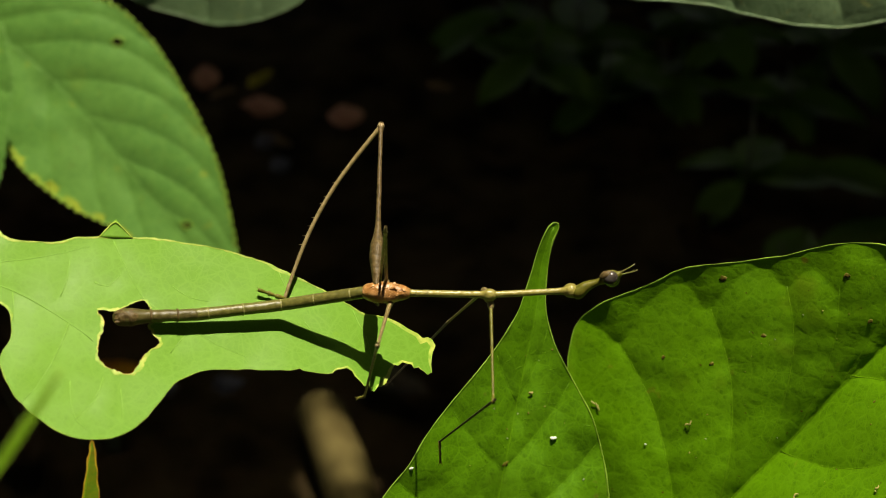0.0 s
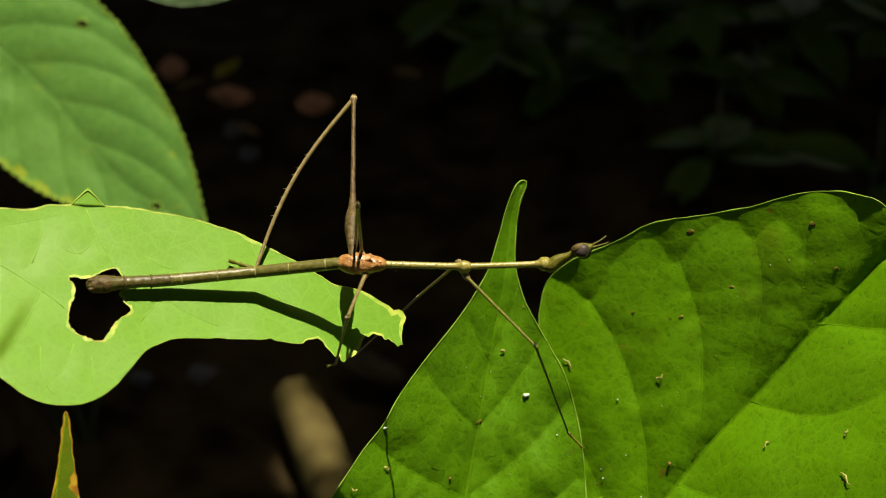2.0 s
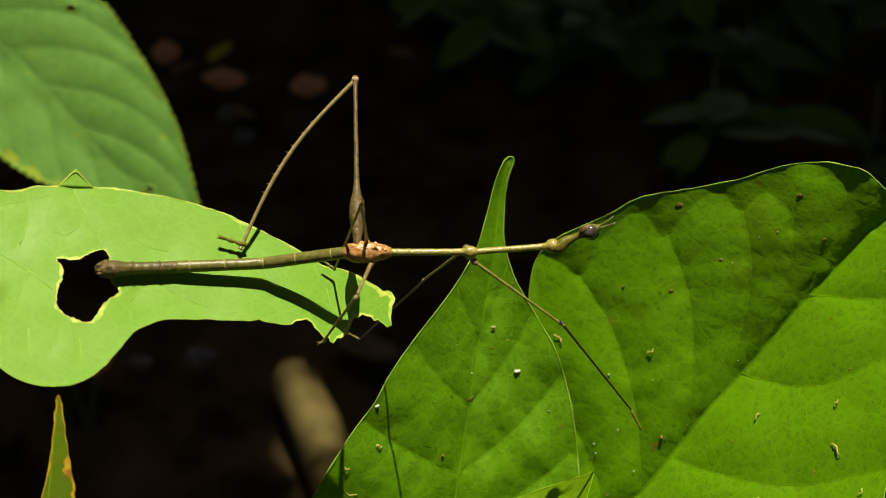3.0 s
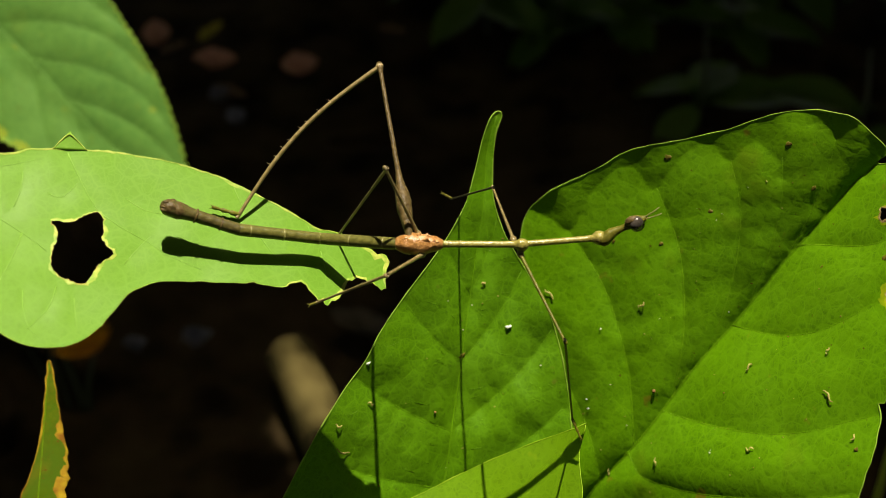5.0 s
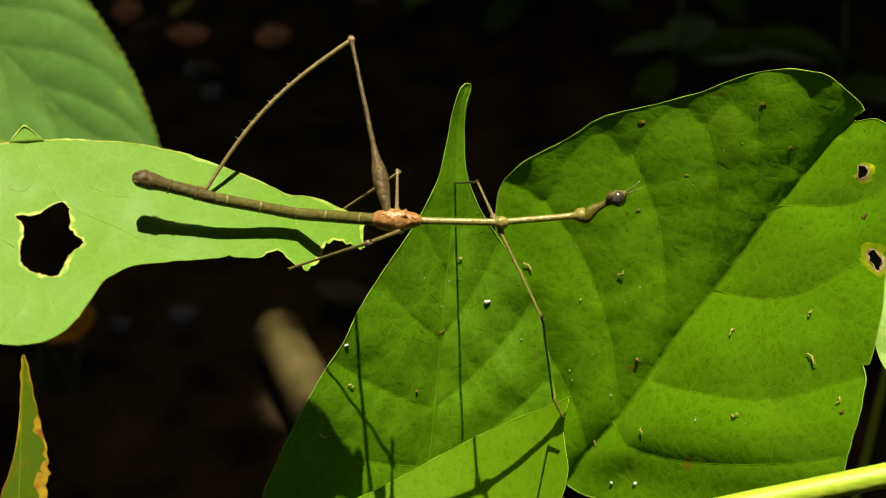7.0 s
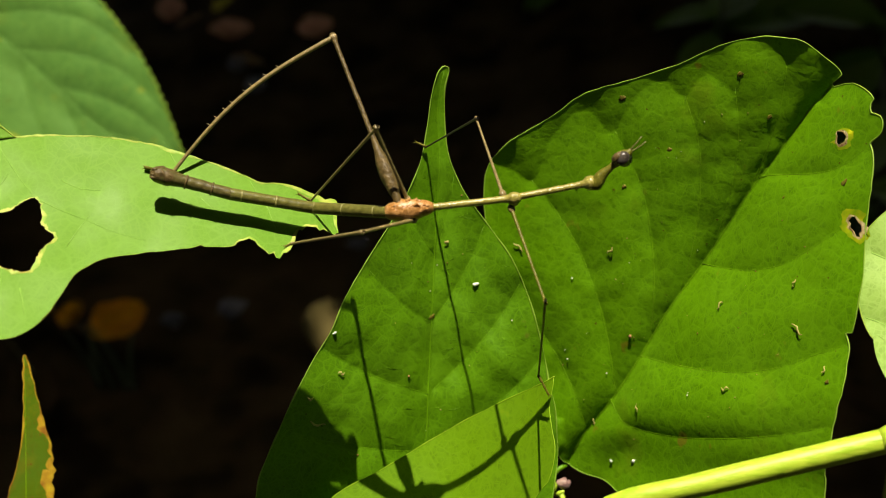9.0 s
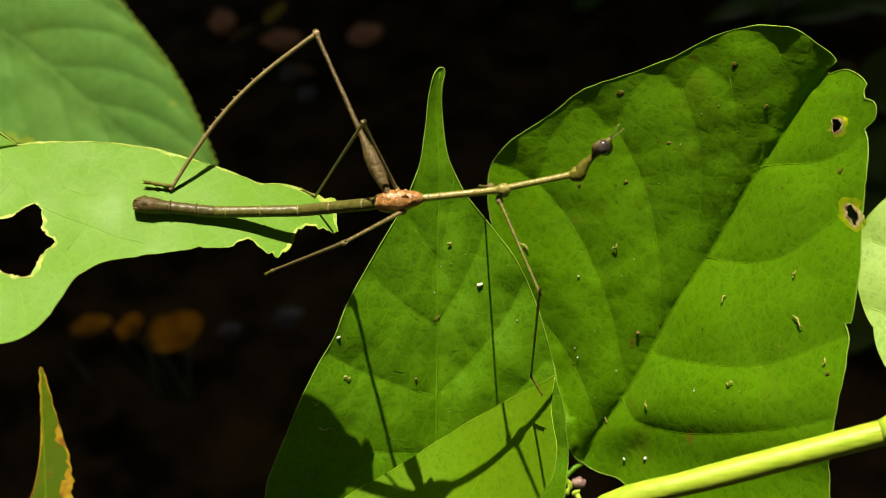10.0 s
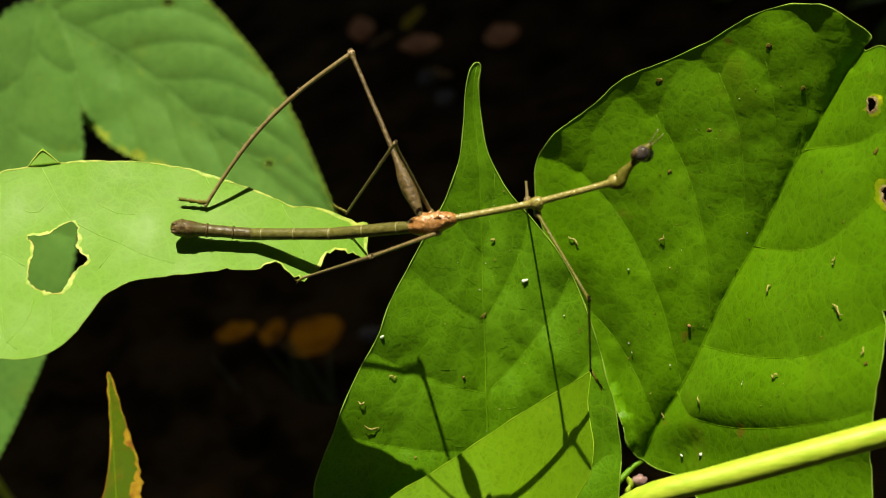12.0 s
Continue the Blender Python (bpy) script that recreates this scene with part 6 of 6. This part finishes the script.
    walk(right_mid[1], [
        (0, aim(-0.79, -7.03, 10.35, -3.26, -14.46, -4.74, "-Z")),
        (0.5, aim(-1.01, -7.24, 10.21, -3.66, -14.55, -4.90, "-Z")),
        (1, aim(-1.08, -7.14, 10.26, -3.54, -14.41, -4.91, "-Z")),
        (1.5, aim(-1.05, -7.09, 10.29, -3.45, -14.01, -5.05, "-Z")),
        (2, aim(-1.50, -7.33, 10.09, -3.88, -14.02, -5.35, "-Z")),
        (2.5, aim(-1.27, -6.79, 10.42, -5.04, -13.23, -4.86, "-Z")),
        (4.5, aim(-3.36, -4.50, 10.83, -12.22, -9.48, -2.79, "-Z")),
        (5, aim(-4.59, -4.33, 10.41, -14.47, -8.16, -2.88, "-Z")),
        (5.5, aim(-4.35, -3.67, 10.67, -14.27, -6.97, -2.73, "-Z")),
        (6, aim(-5.13, -3.81, 10.28, -15.75, -7.40, -2.49, "-Z")),
        (6.5, aim(-4.28, -3.16, 10.79, -13.36, -6.45, -3.19, "-Z")),
        (7, aim(-3.82, -3.06, 10.98, -13.74, -6.50, -2.39, "-Z")),
        (9, aim(-6.25, -2.22, 9.88, -16.91, -2.76, -3.35, "-Z")),
        (9.5, aim(-5.38, -3.11, 10.28, -18.21, -4.10, -0.82, "-Z")),
        (10, aim(-7.06, -4.85, 8.71, -18.88, -7.56, -3.21, "-Z")),
        (10.5, aim(-8.14, -3.03, 8.28, -20.13, -4.11, -3.72, "-Z")),
        (11, aim(-7.90, -2.58, 8.58, -20.20, -3.85, -3.09, "-Z")),
        (11.5, aim(-8.04, -2.89, 8.40, -20.49, -4.01, -3.12, "-Z")),
        (12, aim(-7.22, -3.17, 9.06, -19.79, -3.91, -2.35, "-Z")),
    ])
    walk(right_mid[2], [
        (0, aim(-3.26, -14.46, -4.74, -4.17, -14.73, -4.77, "-X")),
        (0.5, aim(-3.66, -14.55, -4.90, -4.57, -14.81, -4.94, "-X")),
        (1, aim(-3.54, -14.41, -4.91, -4.45, -14.68, -4.94, "-X")),
        (1.5, aim(-3.45, -14.01, -5.05, -4.36, -14.27, -5.08, "-X")),
        (2, aim(-3.88, -14.02, -5.35, -4.78, -14.31, -5.38, "-X")),
        (2.5, aim(-5.04, -13.23, -4.86, -5.95, -13.50, -4.89, "-X")),
        (4.5, aim(-12.22, -9.48, -2.79, -13.12, -9.78, -2.82, "-X")),
        (5, aim(-14.47, -8.16, -2.88, -15.37, -8.46, -2.92, "-X")),
        (5.5, aim(-14.27, -6.97, -2.73, -15.17, -7.28, -2.76, "-X")),
        (6, aim(-15.75, -7.40, -2.49, -16.64, -7.74, -2.53, "-X")),
        (6.5, aim(-13.36, -6.45, -3.19, -14.25, -6.78, -3.23, "-X")),
        (7, aim(-13.74, -6.50, -2.39, -14.62, -6.86, -2.42, "-X")),
        (9, aim(-16.91, -2.76, -3.35, -17.82, -3.03, -3.38, "-X")),
        (9.5, aim(-18.21, -4.10, -0.82, -19.12, -4.38, -0.86, "-X")),
        (10, aim(-18.88, -7.56, -3.21, -19.77, -7.86, -3.25, "-X")),
        (10.5, aim(-20.13, -4.11, -3.72, -21.03, -4.39, -3.76, "-X")),
        (11, aim(-20.20, -3.85, -3.09, -21.11, -4.11, -3.13, "-X")),
        (11.5, aim(-20.49, -4.01, -3.12, -21.40, -4.26, -3.15, "-X")),
        (12, aim(-19.79, -3.91, -2.35, -20.71, -4.16, -2.39, "-X")),
    ])
    walk(left_fore[0], [
        (0, aim(13.06, 0.60, -0.50, 8.11, -3.89, -13.93, "Y")),
        (0.5, aim(13.27, 0.60, -0.50, 7.74, -3.61, -13.80, "Y")),
        (1, aim(13.29, 0.60, -0.50, 8.34, -3.65, -14.01, "Y")),
        (1.5, aim(13.26, 0.60, -0.50, 8.28, -3.99, -13.88, "Y")),
        (2, aim(12.98, 0.60, -0.50, 7.37, -4.19, -13.56, "Y")),
        (2.5, aim(13.27, 0.60, -0.50, 7.34, -3.93, -13.51, "Y")),
        (4.5, aim(12.92, 0.60, -0.50, 8.91, 2.66, -14.81, "Y")),
        (5, aim(12.64, 0.60, -0.50, 10.38, 8.59, -12.99, "Y")),
        (5.5, aim(12.93, 0.60, -0.50, 12.67, 9.25, -12.75, "Y")),
        (6, aim(12.67, 0.60, -0.50, 11.42, 6.12, -14.39, "Y")),
        (6.5, aim(12.63, 0.60, -0.50, 11.46, 5.84, -14.50, "Y")),
        (7, aim(12.69, 0.60, -0.50, 11.09, 5.97, -14.42, "Y")),
        (9, aim(12.32, 0.60, -0.50, 10.01, 11.79, -10.21, "Y")),
        (9.5, aim(12.45, 0.60, -0.50, 10.89, 14.09, -6.87, "Y")),
        (10, aim(12.07, 0.60, -0.50, 10.06, 1.26, -15.35, "Y")),
        (10.5, aim(12.31, 0.60, -0.50, 11.35, 2.11, -15.39, "Y")),
        (11, aim(12.33, 0.60, -0.50, 11.33, 3.19, -15.24, "Y")),
        (11.5, aim(12.47, 0.60, -0.50, 11.17, 3.61, -15.14, "Y")),
        (12, aim(12.56, 0.60, -0.50, 10.87, 3.93, -15.03, "Y")),
    ])
    walk(left_fore[1], [
        (0, aim(8.11, -3.89, -13.93, -1.63, -14.25, -35.70, "-Z")),
        (0.5, aim(7.74, -3.61, -13.80, -1.95, -13.81, -35.66, "-Z")),
        (1, aim(8.34, -3.65, -14.01, -2.19, -14.07, -35.37, "-Z")),
        (1.5, aim(8.28, -3.99, -13.88, -2.10, -13.75, -35.63, "-Z")),
        (2, aim(7.37, -4.19, -13.56, -2.63, -13.75, -35.58, "-Z")),
        (2.5, aim(7.34, -3.93, -13.51, -3.75, -13.43, -35.02, "-Z")),
        (4.5, aim(8.91, 2.66, -14.81, 2.06, -2.08, -39.44, "-Z")),
        (5, aim(10.38, 8.59, -12.99, 4.99, 8.23, -38.42, "-Z")),
        (5.5, aim(12.67, 9.25, -12.75, 9.25, 9.39, -38.53, "-Z")),
        (6, aim(11.42, 6.12, -14.39, 8.33, 6.00, -40.21, "-Z")),
        (6.5, aim(11.46, 5.84, -14.50, 8.42, 6.16, -40.32, "-Z")),
        (7, aim(11.09, 5.97, -14.42, 8.28, 6.61, -40.25, "-Z")),
        (9, aim(10.01, 11.79, -10.21, 1.96, 9.89, -34.86, "-Z")),
        (9.5, aim(10.89, 14.09, -6.87, 0.78, 9.34, -30.34, "-Z")),
        (10, aim(10.06, 1.26, -15.35, 9.35, 0.71, -41.33, "-Z")),
        (10.5, aim(11.35, 2.11, -15.39, 9.20, 1.57, -41.30, "-Z")),
        (11, aim(11.33, 3.19, -15.24, 8.99, 2.11, -41.11, "-Z")),
        (11.5, aim(11.17, 3.61, -15.14, 7.70, 2.11, -40.86, "-Z")),
        (12, aim(10.87, 3.93, -15.03, 6.73, 1.09, -40.54, "-Z")),
    ])
    walk(left_fore[2], [
        (0, aim(-1.63, -14.25, -35.70, -3.11, -13.39, -35.35, "-X")),
        (0.5, aim(-1.95, -13.81, -35.66, -3.43, -12.95, -35.31, "-X")),
        (1, aim(-2.19, -14.07, -35.37, -3.67, -13.21, -35.03, "-X")),
        (1.5, aim(-2.10, -13.75, -35.63, -3.58, -12.89, -35.28, "-X")),
        (2, aim(-2.63, -13.75, -35.58, -4.13, -12.93, -35.23, "-X")),
        (2.5, aim(-3.75, -13.43, -35.02, -5.24, -12.58, -34.68, "-X")),
        (4.5, aim(2.06, -2.08, -39.44, 0.55, -1.27, -39.09, "-X")),
        (5, aim(4.99, 8.23, -38.42, 3.48, 9.04, -38.08, "-X")),
        (5.5, aim(9.25, 9.39, -38.53, 7.72, 10.16, -38.18, "-X")),
        (6, aim(8.33, 6.00, -40.21, 6.78, 6.74, -39.86, "-X")),
        (6.5, aim(8.42, 6.16, -40.32, 6.88, 6.91, -39.98, "-X")),
        (7, aim(8.28, 6.61, -40.25, 6.72, 7.32, -39.91, "-X")),
        (9, aim(1.96, 9.89, -34.86, 0.47, 10.74, -34.52, "-X")),
        (9.5, aim(0.78, 9.34, -30.34, -0.71, 10.18, -30.00, "-X")),
        (10, aim(9.35, 0.71, -41.33, 7.84, 1.51, -40.99, "-X")),
        (10.5, aim(9.20, 1.57, -41.30, 7.70, 2.39, -40.96, "-X")),
        (11, aim(8.99, 2.11, -41.11, 7.52, 2.98, -40.77, "-X")),
        (11.5, aim(7.70, 2.11, -40.86, 6.23, 2.99, -40.52, "-X")),
        (12, aim(6.73, 1.09, -40.54, 5.26, 1.98, -40.19, "-X")),
    ])
    walk(right_fore[0], [
        (0, aim(13.96, -1.20, -0.60, 14.37, -13.98, 7.24, "-Y")),
        (0.5, aim(14.17, -1.20, -0.60, 17.71, -13.59, 7.07, "-Y")),
        (1, aim(14.19, -1.20, -0.60, 21.16, -12.13, 6.95, "-Y")),
        (1.5, aim(14.16, -1.20, -0.60, 21.99, -12.20, 5.94, "-Y")),
        (2, aim(13.88, -1.20, -0.60, 23.30, -10.47, 6.49, "-Y")),
        (2.5, aim(14.17, -1.20, -0.60, 26.55, -9.54, 0.82, "-Y")),
        (4.5, aim(13.82, -1.20, -0.60, 20.98, -12.32, 6.47, "-Y")),
        (5, aim(13.54, -1.20, -0.60, 19.02, -12.94, 6.97, "-Y")),
        (5.5, aim(13.83, -1.20, -0.60, 18.89, -13.50, 6.34, "-Y")),
        (6, aim(13.57, -1.20, -0.60, 18.52, -12.59, 7.81, "-Y")),
        (6.5, aim(13.53, -1.20, -0.60, 18.58, -12.95, 7.25, "-Y")),
        (7, aim(13.59, -1.20, -0.60, 18.74, -12.41, 7.93, "-Y")),
        (9, aim(13.22, -1.20, -0.60, 16.04, -13.82, 7.00, "-Y")),
        (9.5, aim(13.35, -1.20, -0.60, 16.39, -14.32, 5.99, "-Y")),
        (10, aim(12.97, -1.20, -0.60, 17.12, -13.83, 6.34, "-Y")),
        (10.5, aim(13.21, -1.20, -0.60, 17.10, -13.94, 6.30, "-Y")),
        (11, aim(13.23, -1.20, -0.60, 17.65, -13.33, 7.04, "-Y")),
        (11.5, aim(13.37, -1.20, -0.60, 17.54, -13.83, 6.33, "-Y")),
        (12, aim(13.46, -1.20, -0.60, 18.82, -13.35, 6.39, "-Y")),
    ])
    walk(right_fore[1], [
        (0, aim(14.37, -13.98, 7.24, 7.25, -21.58, -16.58, "-Z")),
        (0.5, aim(17.71, -13.59, 7.07, 13.38, -22.77, -16.87, "-Z")),
        (1, aim(21.16, -12.13, 6.95, 20.31, -20.98, -17.48, "-Z")),
        (1.5, aim(21.99, -12.20, 5.94, 24.30, -23.92, -17.15, "-Z")),
        (2, aim(23.30, -10.47, 6.49, 29.99, -23.52, -14.98, "-Z")),
        (2.5, aim(26.55, -9.54, 0.82, 39.72, -22.83, -17.24, "-Z")),
        (4.5, aim(20.98, -12.32, 6.47, 24.95, -25.12, -15.81, "-Z")),
        (5, aim(19.02, -12.94, 6.97, 22.47, -25.47, -15.54, "-Z")),
        (5.5, aim(18.89, -13.50, 6.34, 21.96, -25.51, -16.52, "-Z")),
        (6, aim(18.52, -12.59, 7.81, 21.86, -25.15, -14.71, "-Z")),
        (6.5, aim(18.58, -12.95, 7.25, 21.86, -25.90, -15.06, "-Z")),
        (7, aim(18.74, -12.41, 7.93, 22.72, -24.98, -14.48, "-Z")),
        (9, aim(16.04, -13.82, 7.00, 14.93, -25.90, -15.99, "-Z")),
        (9.5, aim(16.39, -14.32, 5.99, 14.86, -26.08, -17.15, "-Z")),
        (10, aim(17.12, -13.83, 6.34, 14.47, -26.67, -16.11, "-Z")),
        (10.5, aim(17.10, -13.94, 6.30, 14.17, -26.40, -16.34, "-Z")),
        (11, aim(17.65, -13.33, 7.04, 13.78, -24.35, -16.19, "-Z")),
        (11.5, aim(17.54, -13.83, 6.33, 14.35, -24.26, -17.26, "-Z")),
        (12, aim(18.82, -13.35, 6.39, 14.78, -23.87, -17.04, "-Z")),
    ])
    walk(right_fore[2], [
        (0, aim(7.25, -21.58, -16.58, 7.43, -25.19, -17.08, "-Y")),
        (0.5, aim(13.38, -22.77, -16.87, 14.45, -26.32, -17.33, "-Y")),
        (1, aim(20.31, -20.98, -17.48, 21.69, -24.44, -17.93, "-Y")),
        (1.5, aim(24.30, -23.92, -17.15, 26.19, -27.00, -17.59, "-Y")),
        (2, aim(29.99, -23.52, -14.98, 32.58, -26.15, -15.38, "-Y")),
        (2.5, aim(39.72, -22.83, -17.24, 41.65, -25.49, -17.67, "-Y")),
        (4.5, aim(24.95, -25.12, -15.81, 25.64, -26.72, -15.79, "-Y")),
        (5, aim(22.47, -25.47, -15.54, 23.17, -27.07, -15.52, "-Y")),
        (5.5, aim(21.96, -25.51, -16.52, 22.69, -27.10, -16.49, "-Y")),
        (6, aim(21.86, -25.15, -14.71, 22.63, -26.71, -14.68, "-Y")),
        (6.5, aim(21.86, -25.90, -15.06, 22.62, -27.47, -15.03, "-Y")),
        (7, aim(22.72, -24.98, -14.48, 23.52, -26.54, -14.45, "-Y")),
        (9, aim(14.93, -25.90, -15.99, 15.58, -27.52, -15.97, "-Y")),
        (9.5, aim(14.86, -26.08, -17.15, 15.51, -27.70, -17.12, "-Y")),
        (10, aim(14.47, -26.67, -16.11, 15.17, -28.27, -16.08, "-Y")),
        (10.5, aim(14.17, -26.40, -16.34, 14.84, -28.01, -16.31, "-Y")),
        (11, aim(13.78, -24.35, -16.19, 14.40, -25.99, -16.16, "-Y")),
        (11.5, aim(14.35, -24.26, -17.26, 14.97, -25.90, -17.24, "-Y")),
        (12, aim(14.78, -23.87, -17.04, 15.39, -25.50, -17.02, "-Y")),
    ])


motions()
